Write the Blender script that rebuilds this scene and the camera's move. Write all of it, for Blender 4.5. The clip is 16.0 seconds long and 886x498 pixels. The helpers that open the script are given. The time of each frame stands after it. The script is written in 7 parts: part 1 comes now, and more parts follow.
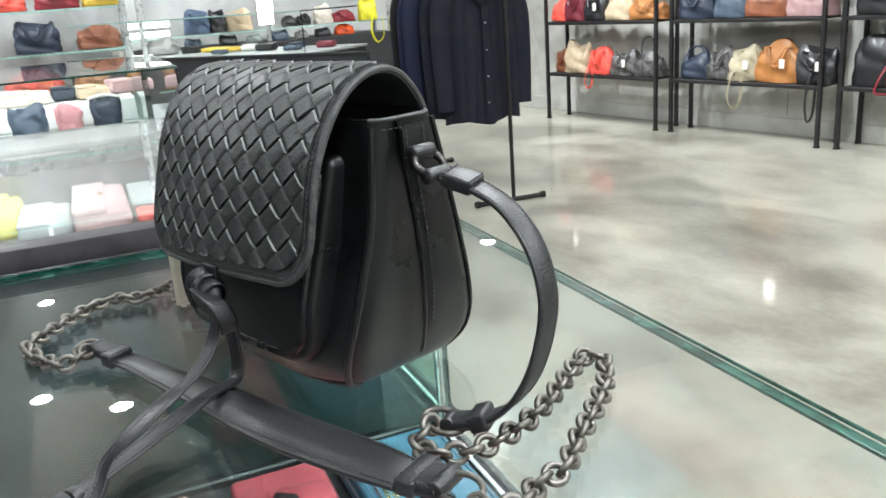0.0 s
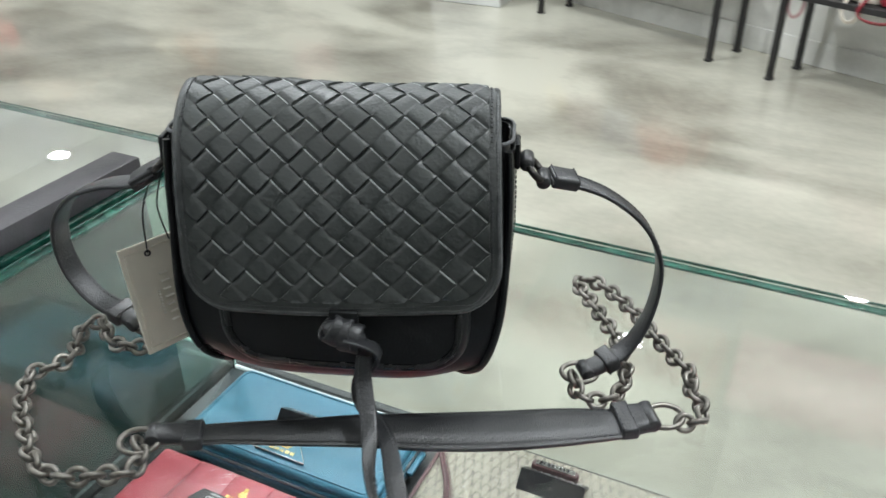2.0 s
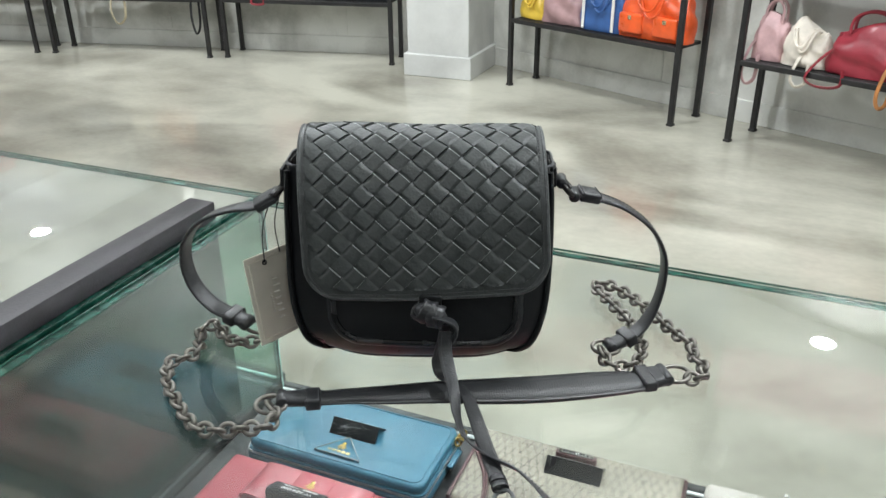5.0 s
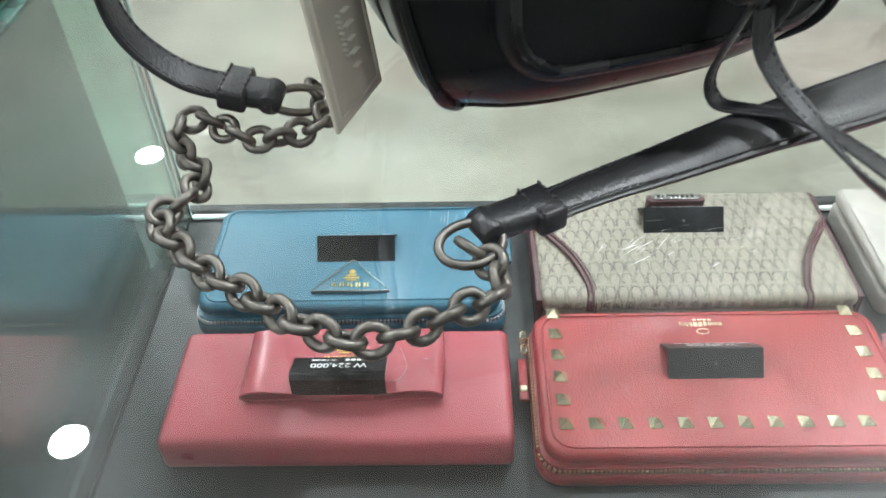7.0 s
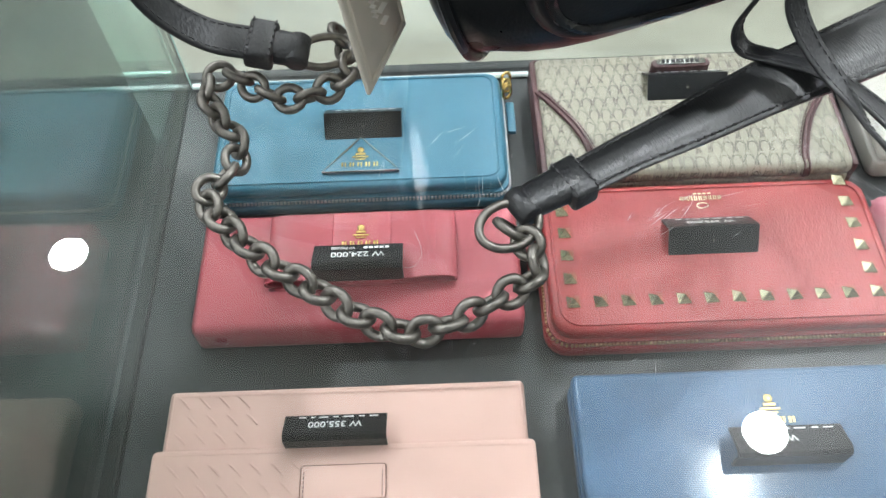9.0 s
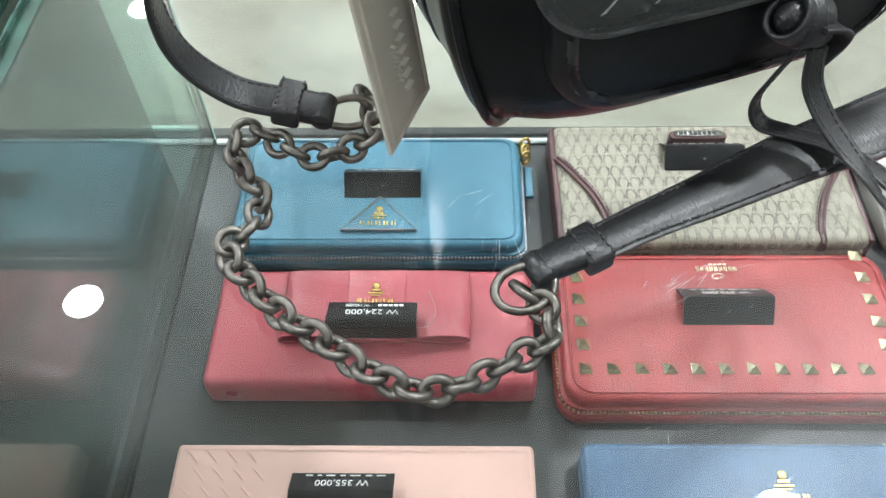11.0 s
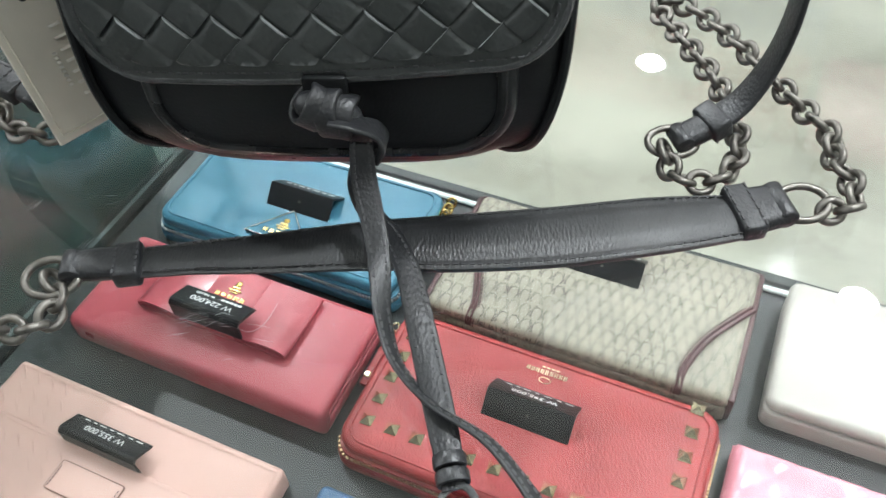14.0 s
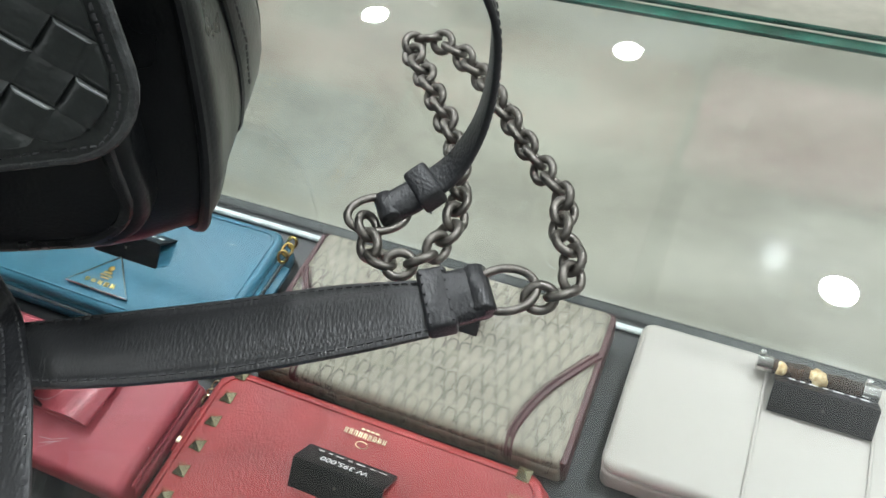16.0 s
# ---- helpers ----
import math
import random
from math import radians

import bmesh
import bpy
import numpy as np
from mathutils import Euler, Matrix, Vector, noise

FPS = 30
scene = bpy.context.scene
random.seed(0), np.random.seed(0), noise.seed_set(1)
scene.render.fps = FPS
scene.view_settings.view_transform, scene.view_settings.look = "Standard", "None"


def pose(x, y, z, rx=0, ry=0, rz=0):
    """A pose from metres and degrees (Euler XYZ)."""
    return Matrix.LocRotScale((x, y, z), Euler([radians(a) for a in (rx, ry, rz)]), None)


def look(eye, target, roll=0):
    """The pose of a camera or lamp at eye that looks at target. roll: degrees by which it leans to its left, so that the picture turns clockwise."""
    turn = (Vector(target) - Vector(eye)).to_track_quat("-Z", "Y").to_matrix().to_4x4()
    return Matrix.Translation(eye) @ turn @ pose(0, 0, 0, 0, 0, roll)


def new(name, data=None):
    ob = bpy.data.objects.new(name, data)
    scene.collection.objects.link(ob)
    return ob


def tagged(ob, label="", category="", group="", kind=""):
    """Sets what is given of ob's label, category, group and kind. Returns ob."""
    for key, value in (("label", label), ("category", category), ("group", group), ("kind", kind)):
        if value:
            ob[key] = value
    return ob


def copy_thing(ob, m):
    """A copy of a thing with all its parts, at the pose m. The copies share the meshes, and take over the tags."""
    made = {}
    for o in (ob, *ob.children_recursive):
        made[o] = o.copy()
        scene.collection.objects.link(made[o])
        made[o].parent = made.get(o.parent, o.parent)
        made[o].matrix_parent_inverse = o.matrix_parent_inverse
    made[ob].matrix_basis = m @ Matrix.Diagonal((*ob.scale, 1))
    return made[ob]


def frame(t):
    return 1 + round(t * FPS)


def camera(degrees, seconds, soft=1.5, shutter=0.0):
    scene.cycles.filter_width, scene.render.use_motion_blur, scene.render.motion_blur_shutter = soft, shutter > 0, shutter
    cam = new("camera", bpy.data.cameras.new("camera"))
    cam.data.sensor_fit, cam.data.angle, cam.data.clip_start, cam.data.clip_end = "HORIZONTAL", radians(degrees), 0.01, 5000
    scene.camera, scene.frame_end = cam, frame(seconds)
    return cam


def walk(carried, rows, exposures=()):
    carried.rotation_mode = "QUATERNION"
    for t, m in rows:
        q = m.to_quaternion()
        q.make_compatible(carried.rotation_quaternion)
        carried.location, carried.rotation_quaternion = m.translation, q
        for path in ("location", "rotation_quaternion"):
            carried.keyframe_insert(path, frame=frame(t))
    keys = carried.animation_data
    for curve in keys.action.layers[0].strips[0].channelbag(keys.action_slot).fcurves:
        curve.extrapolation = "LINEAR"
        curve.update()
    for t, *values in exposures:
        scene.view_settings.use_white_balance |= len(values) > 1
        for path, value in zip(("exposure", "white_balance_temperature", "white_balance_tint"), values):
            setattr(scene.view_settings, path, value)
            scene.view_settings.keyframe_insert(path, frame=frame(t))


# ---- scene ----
cam = camera(56.57, 16.0, shutter=0.3)
PATH = [
    (0, (0.4194, -0.0576, 1.0845), (-0.4637, 0.3036, 0.7848), -4.31),
    (0.5, (0.3925, -0.0888, 1.0901), (-0.4514, 0.3397, 0.7673), -4.75),
    (1, (0.3684, -0.1440, 1.1070), (-0.3832, 0.4065, 0.7437), -4.72),
    (1.5, (0.3060, -0.2082, 1.1445), (-0.2926, 0.4700, 0.7182), -3.08),
    (2, (0.2053, -0.2850, 1.1899), (-0.1606, 0.4917, 0.6772), 0.05),
    (2.5, (0.1545, -0.3526, 1.2130), (-0.1057, 0.4529, 0.6806), 0.99),
    (3, (0.1871, -0.3976, 1.2172), (-0.1095, 0.4116, 0.7101), 1.90),
    (3.5, (0.2165, -0.4280, 1.2219), (-0.1188, 0.3863, 0.7481), -0.04),
    (5.8, (0.1801, -0.4065, 1.1894), (-0.1629, 0.4270, 0.7561), -0.90),
    (6, (0.1253, -0.3841, 1.1636), (-0.1931, 0.4352, 0.6867), -2.09),
    (6.5, (-0.0056, -0.3046, 1.1194), (-0.1292, 0.4671, 0.4955), -3.09),
    (7, (-0.0534, -0.2516, 1.0613), (-0.0745, 0.4842, 0.3844), -1.88),
    (7.5, (-0.0651, -0.2263, 1.0382), (-0.0622, 0.4802, 0.3305), -1.62),
    (8, (-0.0561, -0.2139, 1.0656), (-0.0577, 0.3439, 0.2357), -2.41),
    (8.5, (-0.0637, -0.2212, 1.1004), (-0.0733, 0.3132, 0.2553), -3.53),
    (9, (-0.0690, -0.2183, 1.1082), (-0.0734, 0.3195, 0.2652), -2.54),
    (11.5, (-0.0698, -0.2202, 1.1115), (-0.1049, 0.3929, 0.3223), -0.80),
    (12, (0.0163, -0.2117, 1.1191), (-0.1088, 0.4011, 0.3388), -1.80),
    (12.5, (0.0948, -0.1952, 1.1162), (-0.1376, 0.3961, 0.3440), -2.86),
    (13, (0.1329, -0.1836, 1.1139), (-0.1427, 0.3896, 0.3423), -3.84),
    (13.5, (0.1408, -0.1846, 1.1172), (-0.1448, 0.3889, 0.3494), -4.13),
    (14, (0.1478, -0.1838, 1.1191), (-0.1456, 0.3961, 0.3591), -3.86),
    (14.5, (0.1708, -0.1596, 1.1158), (-0.1045, 0.4338, 0.3594), -4.16),
    (15, (0.2043, -0.1316, 1.1132), (-0.0868, 0.4544, 0.3570), -5.40),
    (15.5, (0.2193, -0.1059, 1.1064), (-0.0780, 0.4748, 0.3485), -6.33),
    (16, (0.2256, -0.0928, 1.1021), (-0.0728, 0.4745, 0.3345), -6.42),
]
EXPOSURE = [(0, 0.52), (1, 0.45), (2, 0.24), (3.5, 0.27), (6, 0.32), (6.5, 0.40), (7, 0.32), (7.5, 0.18), (9, 0.33), (11.5, 0.42), (12.2, 0.56), (13, 0.48), (14, 0.40), (14.5, 0.27), (15.2, 0.13), (16, -0.05)]
walk(cam, [(t, look(eye, target, roll)) for t, eye, target, roll in PATH], EXPOSURE)

# ---- world and lamps ----
GZ = 0.90          # top of the glass counters
SZ = GZ - 0.222    # shelf that carries the wallets
CEIL = 2.70
world = bpy.data.worlds.new("world")
world.use_nodes = True
world.node_tree.nodes["Background"].inputs[0].default_value = (0.9, 0.95, 1.0, 1)
world.node_tree.nodes["Background"].inputs[1].default_value = 0.05
scene.world = world

LAMPS = [(0.58, 3.30), (-0.26, 2.53), (-1.31, 2.46), (0.60, 1.62), (-1.17, 1.09), (0.71, 0.48), (0.98, 2.57),
         (-3.87, 2.88), (1.47, 3.40), (-4.23, -0.59), (-3.90, -0.19), (-5.36, 2.70), (-4.02, 0.43), (-5.97, -0.61),
         # From here on: nine added downlights, unseen, that fill the room with light.
         (-1.20, -0.55), (0.75, -0.90), (-2.5, -0.6), (2.3, 1.2), (2.3, -0.6),
         (-0.3, -2.2), (1.6, -2.4), (-2.4, -2.3), (-4.6, -2.2)]
NEAR_POWER, FAR_POWER, MID_POWER, CASE_POWER, FILL_POWER, AISLE_POWER, WASH_POWER, SIDE_WASH, SHELF_WASH = 23.0, 21.0, 6.0, 4.2, 4.2, 12.0, 118.0, 62.0, 52.0
# Added spots, unseen, that brighten the racks, walls and shelves.
WASHERS = [((-5.2, 2.2), (-5.1, 3.6, 0.5)), ((-4.1, 2.4), (-3.9, 3.9, 0.5)), ((-2.9, 2.6), (-2.7, 4.1, 0.5)), ((-5.7, 0.3), (-7.2, 0.3, 1.2)),
           ((-1.1, 2.6), (-0.8, 3.85, 0.5)), ((0.2, 2.2), (0.4, 3.3, 0.5)), ((-4.2, -0.5), (-5.1, -0.3, 1.0)), ((-4.6, 1.6), (-5.9, 1.4, 1.0))]


# ---- materials ----
def mat(name, c, rough=0.5, metal=0.0, var=0.15, scale=25.0, bump=0.15, bscale=260.0, dist=0.001, coat=0.0, rvar=0.1,
        c2=None, spec=0.5, sheen=0.0):
    m = bpy.data.materials.new(name)
    m.use_nodes = True
    nt = m.node_tree
    n, l = nt.nodes, nt.links
    b = n["Principled BSDF"]
    tc = n.new("ShaderNodeTexCoord")
    n1 = n.new("ShaderNodeTexNoise")
    n1.inputs["Scale"].default_value, n1.inputs["Detail"].default_value = scale, 5
    n2 = n.new("ShaderNodeTexNoise")
    n2.inputs["Scale"].default_value, n2.inputs["Detail"].default_value = bscale, 3
    l.new(tc.outputs["Object"], n1.inputs["Vector"])
    l.new(tc.outputs["Object"], n2.inputs["Vector"])
    mix = n.new("ShaderNodeMix")
    mix.data_type = "RGBA"
    hi = c2 if c2 else tuple(min(1, v * (1 + var)) for v in c)
    lo = c if c2 else tuple(v * (1 - var) for v in c)
    mix.inputs["A"].default_value, mix.inputs["B"].default_value = (*lo, 1), (*hi, 1)
    ramp = n.new("ShaderNodeMapRange")
    ramp.inputs["From Min"].default_value, ramp.inputs["From Max"].default_value = 0.3, 0.7
    l.new(n1.outputs["Fac"], ramp.inputs["Value"])
    l.new(ramp.outputs["Result"], mix.inputs["Factor"])
    l.new(mix.outputs["Result"], b.inputs["Base Color"])
    rr = n.new("ShaderNodeMapRange")
    rr.inputs["From Min"].default_value, rr.inputs["From Max"].default_value = 0.3, 0.7
    rr.inputs["To Min"].default_value, rr.inputs["To Max"].default_value = max(0.02, rough - rvar), min(1, rough + rvar)
    l.new(n1.outputs["Fac"], rr.inputs["Value"])
    l.new(rr.outputs["Result"], b.inputs["Roughness"])
    b.inputs["Metallic"].default_value = metal
    b.inputs["Specular IOR Level"].default_value = spec
    b.inputs["Coat Weight"].default_value = coat
    b.inputs["Coat Roughness"].default_value = 0.12
    b.inputs["Sheen Weight"].default_value = sheen
    if bump:
        bp = n.new("ShaderNodeBump")
        bp.inputs["Strength"].default_value, bp.inputs["Distance"].default_value = bump, dist
        l.new(n2.outputs["Fac"], bp.inputs["Height"])
        l.new(bp.outputs["Normal"], b.inputs["Normal"])
    return m


def pebbled(name, c, rough, cell, strength, var=0.12, coat=0.0, stretch=(1, 1, 1), spec=0.5, rvar=0.1):
    """Leather with a grain of small cells."""
    m = mat(name, c, rough, var=var, scale=18, bump=0, coat=coat, spec=spec, rvar=rvar)
    nt = m.node_tree
    n, l = nt.nodes, nt.links
    tc = n["Texture Coordinate"]
    mp = n.new("ShaderNodeMapping")
    mp.inputs["Scale"].default_value = stretch
    v = n.new("ShaderNodeTexVoronoi")
    v.feature = "SMOOTH_F1"
    v.inputs["Scale"].default_value = cell
    fine = n.new("ShaderNodeTexNoise")
    fine.inputs["Scale"].default_value = cell * 2.2
    add = n.new("ShaderNodeMath")
    add.operation = "MULTIPLY_ADD"
    add.inputs[1].default_value = 0.35
    bp = n.new("ShaderNodeBump")
    bp.invert = True
    bp.inputs["Strength"].default_value, bp.inputs["Distance"].default_value = strength, 0.0006
    l.new(tc.outputs["Object"], mp.inputs["Vector"])
    l.new(mp.outputs["Vector"], v.inputs["Vector"])
    l.new(mp.outputs["Vector"], fine.inputs["Vector"])
    l.new(fine.outputs["Fac"], add.inputs[0])
    l.new(v.outputs["Distance"], add.inputs[2])
    l.new(add.outputs["Value"], bp.inputs["Height"])
    l.new(bp.outputs["Normal"], n["Principled BSDF"].inputs["Normal"])
    return m


def crosshatch(name, c, c2, pitch, rough, strength=0.5, coat=0.0):
    """Two crossing sets of fine lines: saffiano leather or coated canvas."""
    m = mat(name, c, rough, var=0.1, scale=20, bump=0, coat=coat, c2=c2)
    nt = m.node_tree
    n, l = nt.nodes, nt.links
    tc = n["Texture Coordinate"]
    outs = []
    for a in (40, -40):
        mp = n.new("ShaderNodeMapping")
        mp.inputs["Rotation"].default_value = (0, 0, radians(a))
        w = n.new("ShaderNodeTexWave")
        w.inputs["Scale"].default_value = pitch
        w.inputs["Distortion"].default_value = 1.5
        w.inputs["Detail"].default_value = 2
        l.new(tc.outputs["Object"], mp.inputs["Vector"])
        l.new(mp.outputs["Vector"], w.inputs["Vector"])
        outs.append(w.outputs["Fac"])
    mul = n.new("ShaderNodeMath")
    mul.operation = "MULTIPLY"
    l.new(outs[0], mul.inputs[0])
    l.new(outs[1], mul.inputs[1])
    bp = n.new("ShaderNodeBump")
    bp.inputs["Strength"].default_value, bp.inputs["Distance"].default_value = strength, 0.0004
    l.new(mul.outputs["Value"], bp.inputs["Height"])
    l.new(bp.outputs["Normal"], n["Principled BSDF"].inputs["Normal"])
    return m


def monogram(name, c, c2, pitch):
    """Woven canvas with a small printed arch motif in offset rows."""
    m = mat(name, c, 0.55, var=0.10, scale=30, bump=0.35, bscale=900, dist=0.0004)
    nt = m.node_tree
    n, l = nt.nodes, nt.links
    tc = n["Texture Coordinate"]
    b = n["Principled BSDF"]

    def calc(op, p, q=0.0, r=0.0):
        k = n.new("ShaderNodeMath")
        k.operation = op
        for i, v in enumerate((p, q, r)):
            if isinstance(v, (int, float)):
                k.inputs[i].default_value = v
            else:
                l.new(v, k.inputs[i])
        return k.outputs[0]

    xyz = n.new("ShaderNodeSeparateXYZ")
    l.new(tc.outputs["Object"], xyz.inputs[0])
    wob = n.new("ShaderNodeTexNoise")
    wob.inputs["Scale"].default_value = 300
    l.new(tc.outputs["Object"], wob.inputs["Vector"])
    shift = calc("MULTIPLY", calc("SUBTRACT", wob.outputs["Fac"], 0.5), 0.26)
    x = calc("ADD", calc("DIVIDE", xyz.outputs[0], pitch * 0.86), shift)
    y = calc("ADD", calc("DIVIDE", xyz.outputs[1], pitch * 1.15), shift)
    x = calc("ADD", x, calc("MULTIPLY", calc("FLOOR", y), 0.5))
    fx = calc("SUBTRACT", calc("FRACT", x), 0.5)
    fy = calc("SUBTRACT", calc("FRACT", y), 0.5)
    d = calc("SQRT", calc("ADD", calc("MULTIPLY", fx, fx), calc("MULTIPLY", calc("MULTIPLY", fy, fy), 0.55)))
    ring = calc("LESS_THAN", calc("ABSOLUTE", calc("SUBTRACT", d, 0.455)), 0.030)
    inner = calc("LESS_THAN", calc("ABSOLUTE", calc("SUBTRACT", d, 0.355)), 0.024)
    arch = calc("MULTIPLY", calc("MAXIMUM", ring, inner), calc("GREATER_THAN", fy, -0.30))
    dots = calc("LESS_THAN", calc("ABSOLUTE", calc("SUBTRACT", d, 0.405)), 0.045)
    dots = calc("MULTIPLY", dots, calc("LESS_THAN", calc("FRACT", calc("MULTIPLY", calc("ADD", fx, fy), 7.0)), 0.4))
    motif = calc("MAXIMUM", arch, calc("MULTIPLY", dots, 0.6))
    twill = calc("SINE", calc("DIVIDE", calc("ADD", xyz.outputs[0], xyz.outputs[1]), 0.00022))
    motif = calc("MINIMUM", calc("ADD", motif, calc("MULTIPLY", calc("ADD", twill, 1.0), 0.13)), 1.0)
    worn = n.new("ShaderNodeTexNoise")
    worn.inputs["Scale"].default_value = 90
    l.new(tc.outputs["Object"], worn.inputs["Vector"])
    fac = calc("MULTIPLY", motif, calc("MULTIPLY", worn.outputs["Fac"], 1.6))
    mx = n.new("ShaderNodeMix")
    mx.data_type = "RGBA"
    mx.inputs["B"].default_value = (*c2, 1)
    old = b.inputs["Base Color"].links[0].from_socket
    l.new(old, mx.inputs["A"])
    l.new(fac, mx.inputs["Factor"])
    l.new(mx.outputs["Result"], b.inputs["Base Color"])
    return m


def glass_mat(name, tint, rough=0.0):
    m = bpy.data.materials.new(name)
    m.use_nodes = True
    b = m.node_tree.nodes["Principled BSDF"]
    b.inputs["Base Color"].default_value = (*tint, 1)
    b.inputs["Transmission Weight"].default_value = 1.0
    b.inputs["Roughness"].default_value = rough
    b.inputs["IOR"].default_value = 1.5
    return m


def lamp_mat(name, c, strength):
    m = bpy.data.materials.new(name)
    m.use_nodes = True
    b = m.node_tree.nodes["Principled BSDF"]
    b.inputs["Base Color"].default_value = (*c, 1)
    b.inputs["Emission Color"].default_value = (*c, 1)
    b.inputs["Emission Strength"].default_value = strength
    return m


def concrete(name, dark, light, rough, scale, gloss=0.0, sparkle=0.0):
    """Cloudy concrete with stains at two sizes."""
    m = bpy.data.materials.new(name)
    m.use_nodes = True
    n, l = m.node_tree.nodes, m.node_tree.links
    b = n["Principled BSDF"]
    tc = n.new("ShaderNodeTexCoord")
    mp = n.new("ShaderNodeMapping")
    mp.inputs["Scale"].default_value = (1.0, 1.35, 1.0)
    l.new(tc.outputs["Object"], mp.inputs["Vector"])
    big = n.new("ShaderNodeTexNoise")
    big.inputs["Scale"].default_value, big.inputs["Detail"].default_value = scale, 4
    big.inputs["Distortion"].default_value = 1.1
    mid = n.new("ShaderNodeTexNoise")
    mid.inputs["Scale"].default_value, mid.inputs["Detail"].default_value = scale * 3.3, 6
    fine = n.new("ShaderNodeTexNoise")
    fine.inputs["Scale"].default_value, fine.inputs["Detail"].default_value = scale * 40, 4
    for t in (big, mid, fine):
        l.new(mp.outputs["Vector"], t.inputs["Vector"])
    a1 = n.new("ShaderNodeMath")
    a1.operation = "MULTIPLY_ADD"
    a1.inputs[1].default_value = 0.45
    l.new(mid.outputs["Fac"], a1.inputs[0])
    l.new(big.outputs["Fac"], a1.inputs[2])
    a2 = n.new("ShaderNodeMath")
    a2.operation = "MULTIPLY_ADD"
    a2.inputs[1].default_value = 0.12
    l.new(fine.outputs["Fac"], a2.inputs[0])
    l.new(a1.outputs["Value"], a2.inputs[2])
    ramp = n.new("ShaderNodeValToRGB")
    e = ramp.color_ramp.elements
    e[0].position, e[0].color = 0.615, (*dark, 1)
    e[1].position, e[1].color = 0.92, (*light, 1)
    k = e.new(0.76)
    k.color = (*[0.5 * (p + q) for p, q in zip(dark, light)], 1)
    l.new(a2.outputs["Value"], ramp.inputs["Fac"])
    l.new(ramp.outputs["Color"], b.inputs["Base Color"])
    rr = n.new("ShaderNodeMapRange")
    rr.inputs["From Min"].default_value, rr.inputs["From Max"].default_value = 0.55, 1.0
    rr.inputs["To Min"].default_value, rr.inputs["To Max"].default_value = rough * 0.8, rough * 1.25
    l.new(a2.outputs["Value"], rr.inputs["Value"])
    l.new(rr.outputs["Result"], b.inputs["Roughness"])
    b.inputs["Coat Weight"].default_value = gloss
    b.inputs["Coat Roughness"].default_value = 0.08
    bp = n.new("ShaderNodeBump")
    bp.inputs["Strength"].default_value, bp.inputs["Distance"].default_value = 0.12, 0.004
    l.new(mid.outputs["Fac"], bp.inputs["Height"])
    l.new(bp.outputs["Normal"], b.inputs["Normal"])
    return m


M_FLOOR = concrete("polished_concrete", (0.235, 0.220, 0.176), (0.545, 0.528, 0.440), 0.36, 0.75, gloss=0.6)
M_WALL = concrete("wall_concrete", (0.37, 0.365, 0.33), (0.66, 0.655, 0.61), 0.75, 1.6)
M_CEIL = mat("ceiling_concrete", (0.62, 0.62, 0.61), 0.8, var=0.12, scale=3)
# Darker copy of the wall concrete, with shade put into its colour.
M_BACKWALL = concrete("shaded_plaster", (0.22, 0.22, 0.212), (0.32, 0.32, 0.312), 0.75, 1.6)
M_PLASTER = concrete("grey_cement_board", (0.25, 0.25, 0.24), (0.38, 0.38, 0.365), 0.7, 1.8)
M_PILLAR = concrete("pale_painted_concrete", (0.46, 0.46, 0.44), (0.60, 0.60, 0.575), 0.6, 1.5)
M_WHITE = mat("white_paint", (0.72, 0.72, 0.70), 0.55, var=0.05, scale=6)
M_STEEL = mat("black_steel", (0.018, 0.017, 0.017), 0.45, var=0.3, bump=0.2, metal=0.2)
M_DARKPANEL = mat("dark_laminate", (0.028, 0.029, 0.032), 0.55, var=0.12, scale=8)
M_BEAM = mat("dark_wood_stain", (0.042, 0.038, 0.043), 0.46, var=0.35, scale=40, bump=0.25, bscale=500)
M_ENDBOARD = mat("grey_end_board", (0.038, 0.041, 0.043), 0.5, var=0.2, scale=10, bump=0.02)
M_SHELF = mat("charcoal_shelf", (0.0145, 0.0165, 0.0172), 0.42, var=0.18, scale=14, bump=0.02, bscale=500, rvar=0.05)
M_STEPGREY = mat("pale_grey_laminate", (0.36, 0.38, 0.37), 0.4, var=0.08, scale=10)
M_SHELFDK = mat("black_shelf", (0.022, 0.022, 0.025), 0.36, var=0.2, scale=14, bump=0.1, bscale=900)
M_GLASS = glass_mat("clear_glass", (0.955, 0.985, 0.97))
M_SIDEGLASS = glass_mat("side_glass", (0.64, 0.83, 0.775))
M_TOPGLASS = glass_mat("handled_glass", (0.955, 0.985, 0.97))


def smear(m, weight, rough):
    """A film of wiped finger marks on glass: a faint, blurred second gloss in drifts."""
    n, l = m.node_tree.nodes, m.node_tree.links
    tc = n.new("ShaderNodeTexCoord")
    mp = n.new("ShaderNodeMapping")
    mp.inputs["Scale"].default_value = (1.0, 2.6, 1.0)
    mp.inputs["Rotation"].default_value = (0, 0, radians(35))
    l.new(tc.outputs["Object"], mp.inputs["Vector"])
    no = n.new("ShaderNodeTexNoise")
    no.inputs["Scale"].default_value, no.inputs["Detail"].default_value, no.inputs["Distortion"].default_value = 7.0, 6, 0.8
    l.new(mp.outputs["Vector"], no.inputs["Vector"])
    r = n.new("ShaderNodeMapRange")
    r.inputs["From Min"].default_value, r.inputs["From Max"].default_value = 0.36, 0.70
    r.inputs["To Min"].default_value, r.inputs["To Max"].default_value = weight * 0.25, weight
    l.new(no.outputs["Fac"], r.inputs["Value"])
    b = n["Principled BSDF"]
    l.new(r.outputs["Result"], b.inputs["Coat Weight"])
    b.inputs["Coat Roughness"].default_value = rough


